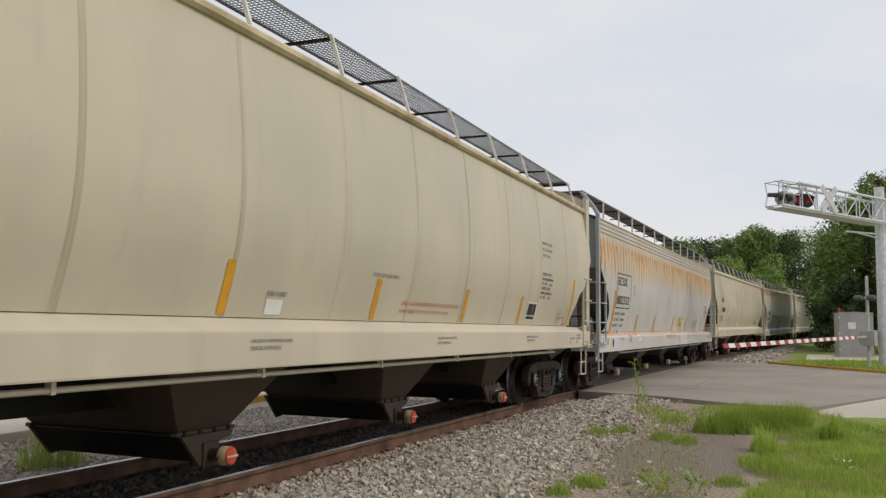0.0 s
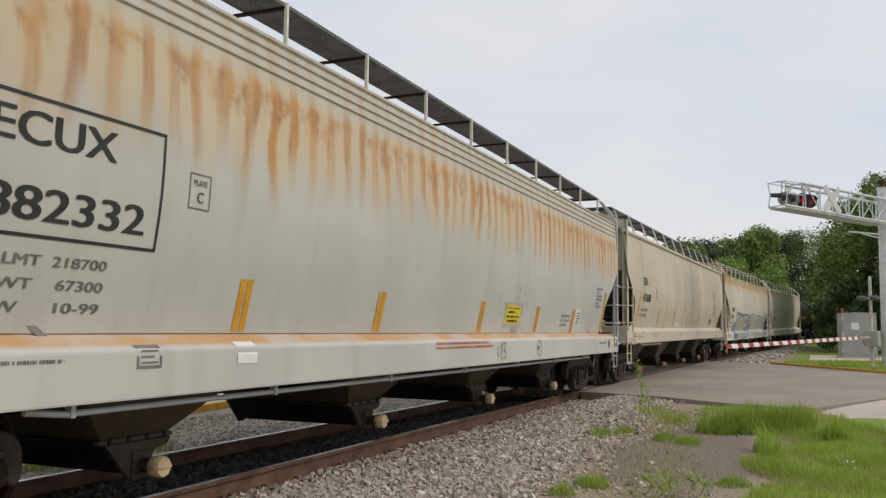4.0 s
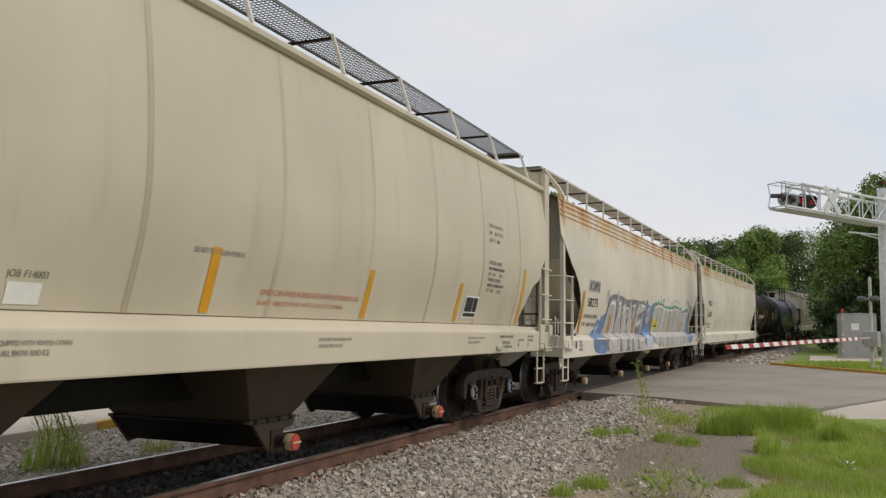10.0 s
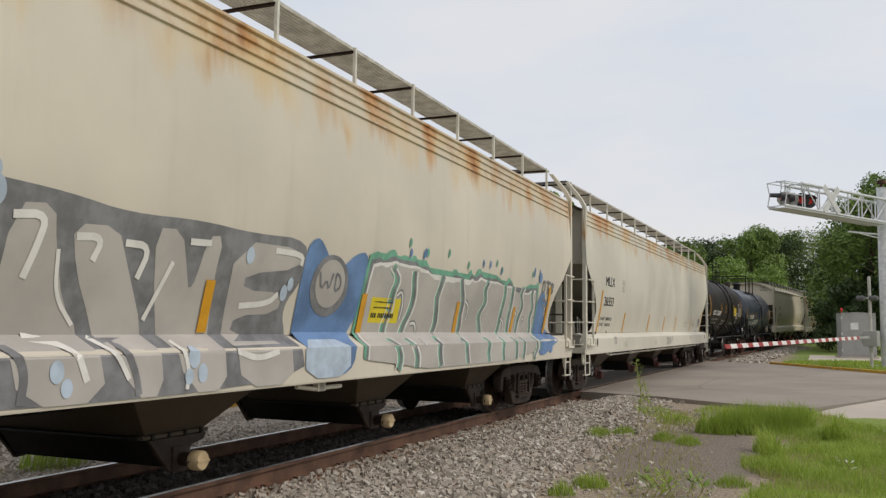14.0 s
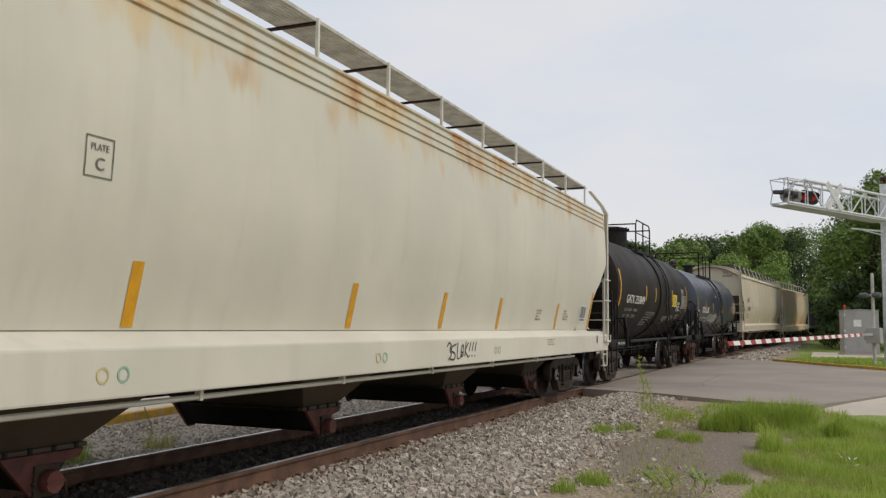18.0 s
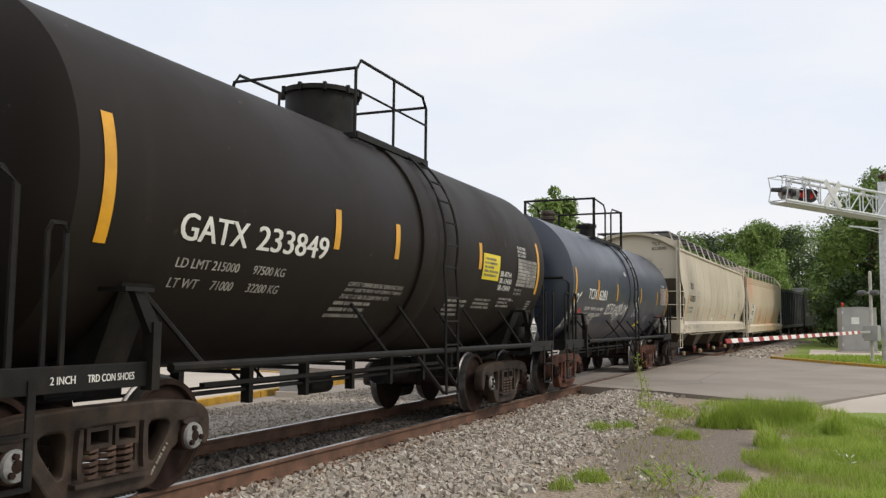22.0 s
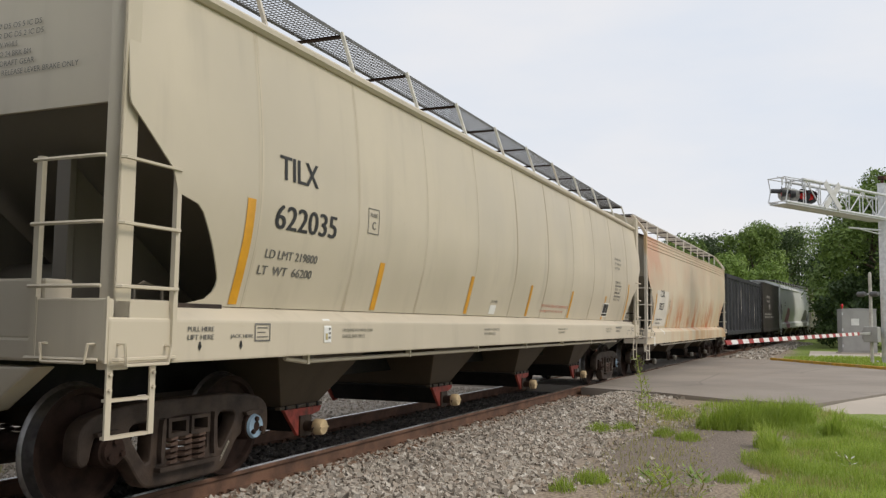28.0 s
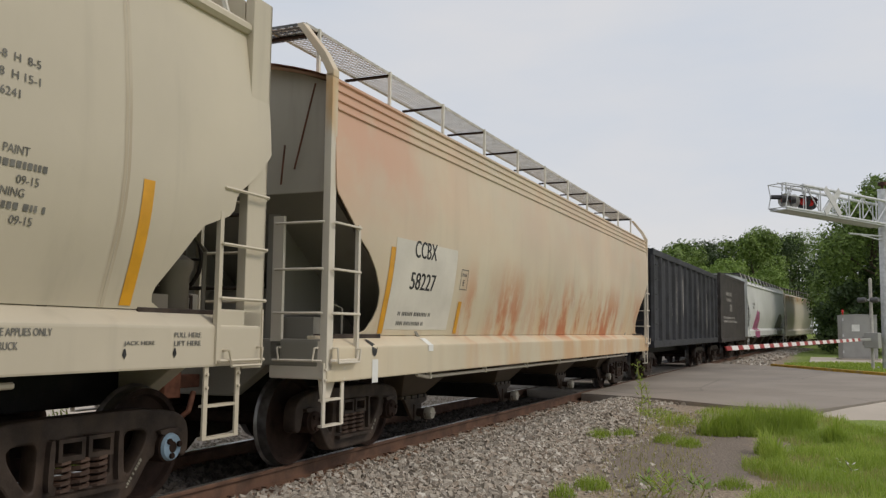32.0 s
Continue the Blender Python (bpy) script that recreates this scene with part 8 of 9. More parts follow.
def gondola_car(front, rear):
    """A high-sided open car with ribbed sides."""
    half = (rear - front) / 2
    car = thing("gondola_car", "sooty black high-sided gondola car with ribbed sides", "gondola", "cars of the train")
    CARS.append((car, (rear + front) / 2, half - 1.6, 0.0))
    for s in (-1, 1):
        part("side_wall", Shape().box(-half, half, min(s * 1.50, s * 1.44), max(s * 1.50, s * 1.44), 1.05, 3.62), car, mats=GONDOLA_BLACK, bevel=0.01)
        part("top_chord", Shape().box(-half, half, min(s * 1.58, s * 1.42), max(s * 1.58, s * 1.42), 3.58, 3.76), car, mats=GONDOLA_BLACK, bevel=0.02)
        part("side_sill", Shape().box(-half, half, min(s * 1.58, s * 1.42), max(s * 1.58, s * 1.42), 0.95, 1.15), car, mats=GONDOLA_BLACK, bevel=0.02)
        for k in range(13):
            x = -half + 0.1 + k * (2 * half - 0.2) / 12
            part("side_rib", Shape().prism([(x - 0.11, s * 1.50), (x - 0.05, s * 1.585), (x + 0.05, s * 1.585), (x + 0.11, s * 1.50)], 1.14, 3.59, plane="xy"), car, mats=GONDOLA_BLACK)
    for e in (-1, 1):
        part("end_wall", Shape().box(min(e * half, e * (half - 0.08)), max(e * half, e * (half - 0.08)), -1.44, 1.44, 1.0, 3.7), car, mats=GONDOLA_BLACK, bevel=0.01)
        lad = Shape()
        for k in range(6):
            lad.tube([(e * (half - 0.1), -1.62, 1.2 + 0.42 * k), (e * (half - 0.5), -1.62, 1.2 + 0.42 * k)], 0.014, 5)
        part("side_ladder", lad, car, mats=GONDOLA_BLACK)
        part("coupler", COUPLER, car, at=pose(e * half + e * 0.34, 0, 0, 0, 0, 0 if e < 0 else 180))
        add_bogie(car, e * (half - 1.6), "dark", ("brown", "brown"))
    part("floor", Shape().box(-half + 0.08, half - 0.08, -1.44, 1.44, 0.95, 1.05), car, mats=GONDOLA_BLACK)
    part("centre_sill", Shape().box(-half + 0.1, half - 0.1, -0.35, 0.35, 0.66, 0.96), car, mats=BLACK_STEEL)
    rng = random.Random(3)
    for k in range(11):
        x = rng.uniform(-half + 0.3, half - 0.6)
        w = rng.uniform(0.05, 0.14)
        mark(car, flat([(0, 0.3), (w, 0), (w * 1.4, 0.9), (w, rng.uniform(1.2, 1.9)), (w * 0.3, 1.2)], INK_WHITE_WORN, "scrape"), x, rng.uniform(1.2, 1.9), lambda z: -1.50, "", "scrape")


gondola_car(90.95, 104.3)


def dark_box_car(front, rear):
    half = (rear - front) / 2
    car = thing("ore_car", "short brown-black ore car with flat sides and worn lettering", "freight car", "cars of the train")
    CARS.append((car, (rear + front) / 2, half - 1.5, 0.0))
    for s in (-1, 1):
        part("side_wall", Shape().box(-half, half, min(s * 1.58, s * 1.52), max(s * 1.58, s * 1.52), 1.0, 3.85), car, mats=BOX_BROWN, bevel=0.02)
        part("top_chord", Shape().box(-half, half, min(s * 1.60, s * 1.46), max(s * 1.60, s * 1.46), 3.80, 3.94), car, mats=BOX_BROWN, bevel=0.02)
        part("side_sill", Shape().box(-half, half, min(s * 1.60, s * 1.46), max(s * 1.60, s * 1.46), 0.92, 1.08), car, mats=BOX_BROWN, bevel=0.02)
    for e in (-1, 1):
        part("end_wall", Shape().box(min(e * half, e * (half - 0.08)), max(e * half, e * (half - 0.08)), -1.52, 1.52, 1.0, 3.85), car, mats=BOX_BROWN, bevel=0.02)
        part("coupler", COUPLER, car, at=pose(e * half + e * 0.34, 0, 0, 0, 0, 0 if e < 0 else 180))
        add_bogie(car, e * (half - 1.5), "dark", ("brown", "brown"))
    part("centre_sill", Shape().box(-half + 0.1, half - 0.1, -0.35, 0.35, 0.66, 1.0), car, mats=BLACK_STEEL)
    part("floor", Shape().box(-half + 0.08, half - 0.08, -1.52, 1.52, 0.95, 1.05), car, mats=BOX_BROWN)
    side = lambda z: -1.58
    for k, (x, z, w, h) in enumerate(((1.6, 3.0, 2.6, 0.16), (1.8, 2.75, 2.4, 0.14), (0.8, 1.95, 4.6, 0.10), (0.8, 1.78, 4.6, 0.10), (2.8, 2.3, 0.8, 0.32))):
        mark(car, bars(1, w, h / 0.55, INK_WHITE_WORN, "notice", 90 + k), x - half, z, side, "worn white stencil", "notice")


dark_box_car(105.3, 113.7)


def white_marks(car, half, face):
    pts = [(2.9, 1.0), (2.7, 1.5), (2.95, 2.0), (3.3, 2.35), (3.7, 2.6), (4.1, 2.4), (4.5, 2.55), (4.9, 2.0), (4.75, 1.5), (5.0, 1.0)]
    paint_on(car, blob(pts, PINK_SPRAY, "graffiti"), half, face, 0.006)
    for x, z in ((3.3, 1.3), (3.6, 1.9), (4.2, 1.5), (4.4, 2.1)):
        paint_on(car, blob([(x, z), (x + 0.25, z + 0.1), (x + 0.3, z + 0.4), (x + 0.05, z + 0.35)], INK_WORN, "graffiti"), half, face, 0.009)
    paint_on(car, blob([(13.4, 1.0), (13.2, 1.6), (14.0, 2.3), (15.4, 2.5), (16.6, 2.2), (16.9, 1.1)], INK_WORN, "graffiti"), half, face, 0.006)
    mark(car, bars(2, 1.0, 0.2, INK_WORN, "notice", 95), -half + 1.9, 2.6, face, "worn reporting marks", "notice")


hopper_car("covered_hopper", "white covered hopper car with magenta graffiti", 114.7, 132.85, WELDED, CLAY_WHITE, white_marks, (), OUT4, SLOPE_GREY, BOGIE_DARK)
hopper_car("covered_hopper", "pale cream covered hopper car with a tan roof edge", 133.9, 152.3, SMOOTH, CREAM, None, (), (3.2, 6.9, 10.6, 14.3), SLOPE_GREY, BOGIE_DARK)

# ---- the crossing's signals ----
ARM_WAY = Vector((-13.2, 4.0, 0)).normalized()


def signal_gantry():
    """A cantilever of open trusswork over the road, with flashing lamps and a crossbuck."""
    base = Vector((36.0, -8.85, rise(36)))
    g = thing("signal_gantry", "bare aluminium cantilever signal gantry with red flashing lamps", "signal gantry")
    g.matrix_basis = Matrix.Translation(base) @ pose(0, 0, 0, 0, 0, math.degrees(math.atan2(3.72, -5.2)))
    m = Shape().lathe([(0.0, 0.21), (6.75, 0.175), (6.75, 0.19), (6.80, 0.19), (6.84, 0.0)], "z", sides=20)
    m.box(-0.35, 0.35, -0.35, 0.35, 0.0, 0.05)
    for k in range(4):
        a = math.pi / 4 + k * math.pi / 2
        m.lathe([(0.0, 0.04), (0.16, 0.04), (0.17, 0.0)], "z", (0.36 * math.cos(a), 0.36 * math.sin(a), 0), 6)
    part("mast", m, g, "round aluminium mast", mats=ALU, smooth=True)
    length, z0 = 6.2, 5.42
    # four chords: the truss rises a little towards its end
    def at(u, dy, top):
        return (u, dy, z0 + 0.13 * u / length + (0.86 if top else 0.0))
    for dy in (-0.32, 0.32):
        for top in (False, True):
            end = length if not top else length - 0.9
            part("chord", Shape().tube([at(-0.3, dy, top), at(end / 2, dy, top), at(end, dy, top)], 0.052 if top else 0.045, 8), g, mats=ALU, smooth=True)
    bays = 6
    for k in range(bays + 1):
        u = 0.15 + k * (length - 1.2) / bays
        for dy in (-0.32, 0.32):
            part("strut", Shape().tube([at(u, dy, False), at(u, dy, True)], 0.026, 6), g, mats=ALU, smooth=True)
            if k < bays and (k % 2 == 0 or dy > 0):
                n = 0.15 + (k + 1) * (length - 1.2) / bays
                part("diagonal", Shape().tube([at(u if k % 2 else n, dy, False), at(n if k % 2 else u, dy, True)], 0.022, 6), g, mats=ALU, smooth=True)
        part("cross_tie", Shape().tube([at(u, -0.32, False), at(u, 0.32, False)], 0.022, 6), g, mats=ALU, smooth=True)
    slat = Shape().box(0, 0.165, -0.34, 0.34, -0.075, -0.05).mesh("deck_slat", ALU)
    for k in range(34):
        u = 0.3 + k * (length - 0.3) / 34
        part("deck_slat", slat, g, at=pose(u, 0, at(u, 0, False)[2]))
    # the cage at the end
    cage = Shape()
    u0, u1, zl = length - 0.9, length + 0.05, at(length, 0, False)[2]
    for dy in (-0.34, 0.34):
        cage.tube([(u0, dy, zl), (u0, dy, zl + 0.82), (u1, dy, zl + 0.82), (u1 - 0.12, dy, zl + 0.40), (u1, dy, zl)], 0.02, 6)
        cage.tube([(u0, dy, zl + 0.42), (u1 - 0.1, dy, zl + 0.42)], 0.018, 6)
    for u, z in ((u1, zl + 0.82), (u0, zl + 0.82), (u1, zl)):
        cage.tube([(u, -0.34, z), (u, 0.34, z)], 0.018, 6)
    part("end_cage", cage, g, mats=ALU, smooth=True)

    def lamp(u, z, yaw, lit):
        """A lamp with its round black target and long hood, at u along the truss."""
        h = Shape()
        h.lathe([(-0.16, 0.0), (-0.15, 0.10), (0.0, 0.14), (0.02, 0.25), (0.03, 0.25), (0.03, 0.13)], "x", (0, 0, 0), 22)
        v, f = [], []
        for k in range(13):                                      # the hood
            a = math.pi * (0.0 + k / 12)
            v += [(0.03, 0.14 * math.cos(a), 0.14 * math.sin(a)), (0.36, 0.14 * math.cos(a), 0.03 + 0.12 * math.sin(a))]
        f = [(2 * k, 2 * k + 1, 2 * k + 3, 2 * k + 2) for k in range(12)]
        h.add(v, f)
        o = part("signal_lamp", h, g, "black hooded signal lamp", mats=LAMP_BLACK, smooth=True, at=pose(u, 0.0, z, 0, 0, yaw))
        lens = Shape().lathe([(0.034, 0.115), (0.05, 0.08), (0.058, 0.0)], "x", sides=20)
        part("lens", lens, o, "red glass lens", mats=RED_LENS if lit else RED_STRIPE, smooth=True)
    zz = at(length - 1.2, 0, False)[2] + 0.36
    for u, yaw, lit in ((length - 0.25, -50, False), (length - 0.72, -50, False), (length - 1.35, 40, True), (length - 1.75, 55, True)):
        lamp(u, zz, yaw, lit)
    for u in (length - 0.62, length - 1.02):                     # pale backs of the lamps that face away
        disc = Shape().lathe([(-0.02, 0.0), (-0.02, 0.10), (0.0, 0.245), (0.012, 0.25), (0.02, 0.0)], "x", sides=22)
        part("lamp_back", disc, g, "pale grey lamp target seen from behind", mats=GALV_PALE, smooth=True, at=pose(u, -0.16, zz, 0, 0, 20))
    hang = Shape()
    for u in (length - 0.25, length - 0.72, length - 1.35, length - 1.75):
        hang.tube([(u, 0, zz + 0.28), (u, 0, zz + 0.52)], 0.03, 6)
    hang.tube([(length - 2.5, 0, zz + 0.52), (length, 0, zz + 0.52)], 0.028, 6)
    part("lamp_pipe", hang, g, mats=ALU, smooth=True)
    cb = Shape()
    for s in (-1, 1):
        a = s * 0.785
        d, nrm = Vector((math.cos(a), 0, math.sin(a))), Vector((-math.sin(a), 0, math.cos(a)))
        c = Vector((length - 2.5, 0, at(length - 2.5, 0, False)[2] + 0.46))
        v = [c + d * p * 0.62 + nrm * q * 0.115 + Vector((0, y + 0.006 * s, 0)) for y in (0.37, 0.385) for p, q in ((-1, -1), (1, -1), (1, 1), (-1, 1))]
        cb.add(v, [(0, 1, 2, 3), (7, 6, 5, 4), (0, 4, 5, 1), (1, 5, 6, 2), (2, 6, 7, 3), (3, 7, 4, 0)])
    part("crossbuck", cb, g, "white X-shaped crossing sign", mats=SIGN_WHITE)
    br = Shape().tube([(0.1, 0.0, 5.02), (2.2, 0.0, 4.98)], 0.035, 6)
    br.tube([(0.1, 0.0, 4.86), (1.5, 0, 4.97)], 0.025, 6)
    part("side_bracket", br, g, mats=ALU, smooth=True)
    bell = Shape().lathe([(6.82, 0.05), (6.95, 0.05), (6.97, 0.16), (7.08, 0.15), (7.12, 0.0)], "z", sides=18)
    part("bell", bell, g, "small brown crossing bell", mats=BOGIE_RUST, smooth=True)


signal_gantry()


def crossing_gate():
    base = Vector((35.4, -8.28, rise(35.4)))
    g = thing("crossing_gate", "lowered red and white crossing gate on a grey mast", "crossing gate")
    g.matrix_basis = Matrix.Translation(base) @ pose(0, 0, 0, 0, 0, math.degrees(math.atan2(ARM_WAY.y, ARM_WAY.x)))
    m = Shape().lathe([(0.0, 0.16), (0.06, 0.16), (0.06, 0.062), (3.4, 0.055), (3.44, 0.0)], "z", sides=14)
    part("mast", m, g, "slim grey steel mast", mats=GALV_PALE, smooth=True)
    box = Shape().box(-0.28, 0.24, -0.22, 0.26, 0.85, 1.42)
    box.box(-0.20, 0.16, -0.30, -0.22, 0.95, 1.30)
    part("gate_mechanism", box, g, "grey gate machine", mats=CABINET_GREY, bevel=0.03)
    length, drop = 13.9, 0.20
    arm = Shape()
    step = 0.76
    z = lambda u: 1.20 - 0.27 * u / length
    for k in range(33):
        u0 = 1.75 + (k // 2) * step + (0.34 if k % 2 else 0.0)
        u1 = u0 + (step - 0.34 if k % 2 else 0.34)
        red = k % 2 == 0
        lean = 0.05
        p = Shape().prism([(u0 - lean, z(u0) - 0.06), (u1 - lean, z(u1) - 0.06), (u1 + lean, z(u1) + 0.045), (u0 + lean, z(u0) + 0.045)], -0.018, 0.018)
        part("gate_stripe", p, g, "red reflective stripe" if red else "white reflective stripe", mats=RED_STRIPE if red else WHITE_STRIPE)
    arm.prism([(-0.3, 1.12), (1.80, 1.13), (1.80, 1.19), (-0.3, 1.24)], -0.03, 0.03)
    part("arm_root", arm, g, "grey steel arm root", mats=CABINET_GREY, bevel=0.008)
    cw = Shape().box(-0.95, -0.3, -0.06, 0.06, 1.1, 1.42)
    part("counterweight", cw, g, mats=CABINET_GREY, bevel=0.02)
    for s, yaw in ((-1, -118), (1, -118)):
        h = Shape().lathe([(-0.16, 0.0), (-0.15, 0.10), (0.0, 0.13), (0.02, 0.15), (0.03, 0.15), (0.03, 0.125)], "x", sides=20)
        h.lathe([(0.03, 0.13), (0.30, 0.135), (0.30, 0.128), (0.03, 0.125)], "x", sides=20)
        o = part("signal_lamp", h, g, "black hooded signal lamp", mats=GALV, smooth=True, at=pose(0.1, s * 0.22, 2.62, 0, 0, yaw) @ Matrix.Scale(0.72, 4))
        part("lens", Shape().lathe([(0.034, 0.12), (0.055, 0.0)], "x", sides=18), o, "red glass lens", mats=RED_LENS if s < 0 else RED_STRIPE)
    part("cross_arm", Shape().tube([(0, -0.30, 2.62), (0, 0.30, 2.62)], 0.03, 6), g, mats=ALU, smooth=True)


crossing_gate()


def signal_cabinet():
    c = thing("signal_cabinet", "grey steel signal cabinet with a white notice on a concrete pad", "cabinet")
    c.matrix_basis = pose(48.4, -8.55, rise(47.7), 0, 0, 6)
    part("housing", Shape().box(-0.7, 0.7, -0.80, 0.80, 0.06, 2.22), c, mats=CABINET_GREY, bevel=0.02)
    part("roof", Shape().prism([(-0.82, 2.22), (0.82, 2.22), (0.82, 2.25), (0, 2.28), (-0.82, 2.25)], -0.72, 0.72, plane="yz"), c, mats=CABINET_GREY, bevel=0.01)
    d = Shape().box(-0.715, -0.70, -0.72, 0.74, 0.14, 2.20)
    part("door", d, c, mats=CABINET_GREY, bevel=0.006)
    part("notice", Shape().box(-0.725, -0.716, 0.0, 0.36, 1.42, 1.76), c, "white notice", mats=LABEL_WHITE)
    part("handle", Shape().box(-0.76, -0.716, -0.62, -0.58, 1.0, 1.2), c, mats=ALU)
    for z in (0.4, 1.2, 2.0):
        part("hinge", Shape().box(-0.735, -0.70, 0.73, 0.79, z - 0.07, z + 0.07), c, mats=ALU)
    part("plinth", Shape().box(-0.8, 0.8, -0.9, 0.9, 0.0, 0.07), c, mats=CONCRETE, bevel=0.01)
    lamp = Shape().lathe([(2.24, 0.03), (2.36, 0.03), (2.36, 0.055), (2.46, 0.055), (2.50, 0.0)], "z", (-0.6, 0.74, 0), 12)
    part("power_lamp", lamp, c, "small orange power-off lamp", mats=RED_LENS, smooth=True)


signal_cabinet()


def utility_box():
    b = thing("utility_box", "small pale grey utility box with a meter pipe across the track", "utility box")
    b.matrix_basis = pose(16.4, 4.5, ground_at(16.4, 4.5), 0, 0, 12)
    part("housing", Shape().box(-0.28, 0.28, -0.24, 0.24, 0.10, 0.82), b, mats=CABINET_GREY, bevel=0.025)
    part("lid", Shape().box(-0.31, 0.31, -0.27, 0.27, 0.82, 0.88), b, mats=ALU, bevel=0.015)
    part("foot", Shape().box(-0.34, 0.34, -0.30, 0.30, -0.05, 0.12), b, mats=CONCRETE, bevel=0.02)
    part("meter_pipe", Shape().tube([(0.42, 0, -0.05), (0.42, 0, 0.5), (0.28, 0, 0.55)], 0.03, 8), b, mats=ALU, smooth=True)


utility_box()

# ---- plants ----


def leaf_cloud(centres, radii, count, size, rng, hollow=0.45):
    """Small leaf cards in uneven lobes: points and faces as arrays."""
    centres, radii = np.array(centres), np.array(radii)
    which = rng.choice(len(centres), count, p=radii ** 2 / (radii ** 2).sum())
    d = rng.normal(size=(count, 3))
    d /= np.linalg.norm(d, axis=1, keepdims=True)
    depth = hollow + (1 - hollow) * rng.random(count) ** 0.5
    lump = 1 + 0.22 * np.sin(d[:, :1] * 5 + which[:, None]) * np.cos(d[:, 1:2] * 6) + rng.normal(0, 0.07, (count, 1))
    p = centres[which] + d * (radii[which] * depth)[:, None] * lump * (1, 1, 0.85)
    n = d + rng.normal(0, 0.7, (count, 3)) + (0, 0, 0.35)
    n /= np.linalg.norm(n, axis=1, keepdims=True)
    a = np.cross(n, rng.normal(size=(count, 3)))
    a /= np.linalg.norm(a, axis=1, keepdims=True)
    b = np.cross(n, a)
    s = rng.uniform(size[0], size[1], (count, 1))
    tip = p + a * s
    v = np.stack([p - a * s, p + b * s * 0.45 + n * s * 0.1, tip, p - b * s * 0.45 + n * s * 0.1], 1).reshape(-1, 3)
    f = np.arange(count * 4).reshape(-1, 4)
    return v, f


def mesh_of(name, v, f, mat):
    me = bpy.data.meshes.new(name)
    me.from_pydata(np.asarray(v).tolist(), [], np.asarray(f).tolist())
    me.materials.append(mat)
    return me


def tree(x, y, high, spread, mat, count, size, seed, label, base=None, trunk_r=0.22, low=0.25, group="trees beyond the crossing"):
    """A tree: a tapered trunk that forks into limbs, and a ragged crown of leaf cards in lobes."""
    rng = np.random.default_rng(seed)
    z = ground_at(x, y) if base is None else base
    t = thing("tree", label, "tree", group)
    t.matrix_basis = pose(x, y, z - 0.1)
    lobes, radii = [], []
    wood = Shape()
    trunk_top = high * 0.55
    bend = [(rng.normal(0, 0.12) * k, rng.normal(0, 0.12) * k, trunk_top * k / 5) for k in range(6)]
    for k in range(5):
        a, b = bend[k], bend[k + 1]
        r0, r1 = trunk_r * (1 - 0.13 * k), trunk_r * (1 - 0.13 * (k + 1))
        wood.tube([a, ((a[0] + b[0]) / 2, (a[1] + b[1]) / 2, (a[2] + b[2]) / 2), b], (r0 + r1) / 2, 8)
    count_l = 11
    for k in range(count_l):
        ang, h = 2.4 * k + rng.uniform(-0.4, 0.4), low + (1 - low) * (k + 0.5) / count_l
        reach = spread * (0.50 + 0.42 * math.sin(math.pi * min(1, max(0.1, h)))) * rng.uniform(0.65, 1.0) * (1.15 - 0.65 * h)
        c = (reach * math.cos(ang), reach * math.sin(ang), high * (0.12 + 0.80 * h))
        lobes.append(c)
        radii.append(spread * rng.uniform(0.30, 0.48))
        start = bend[min(5, 1 + int(h * 5))]
        mid = ((start[0] + c[0]) / 2, (start[1] + c[1]) / 2, (start[2] + c[2]) / 2 - 0.1 * reach)
        if start[2] < c[2] + 1:
            wood.tube([start, mid, c], trunk_r * 0.28, 6)
    for k in range(7):                                           # small lobes give the crown its ragged top
        ang, reach = 2.4 * k + 1, spread * rng.uniform(0.0, 0.62)
        lobes.append((reach * math.cos(ang), reach * math.sin(ang), high * (0.96 - 0.22 * reach / spread) * rng.uniform(0.92, 1.05)))
        radii.append(spread * rng.uniform(0.13, 0.24))
    part("trunk", wood, t, mats=BARK, smooth=True)
    v, f = leaf_cloud(lobes, radii, count, size, rng)
    part("crown", mesh_of("crown", v, f, mat), t, "ragged leafy crown")
    return t


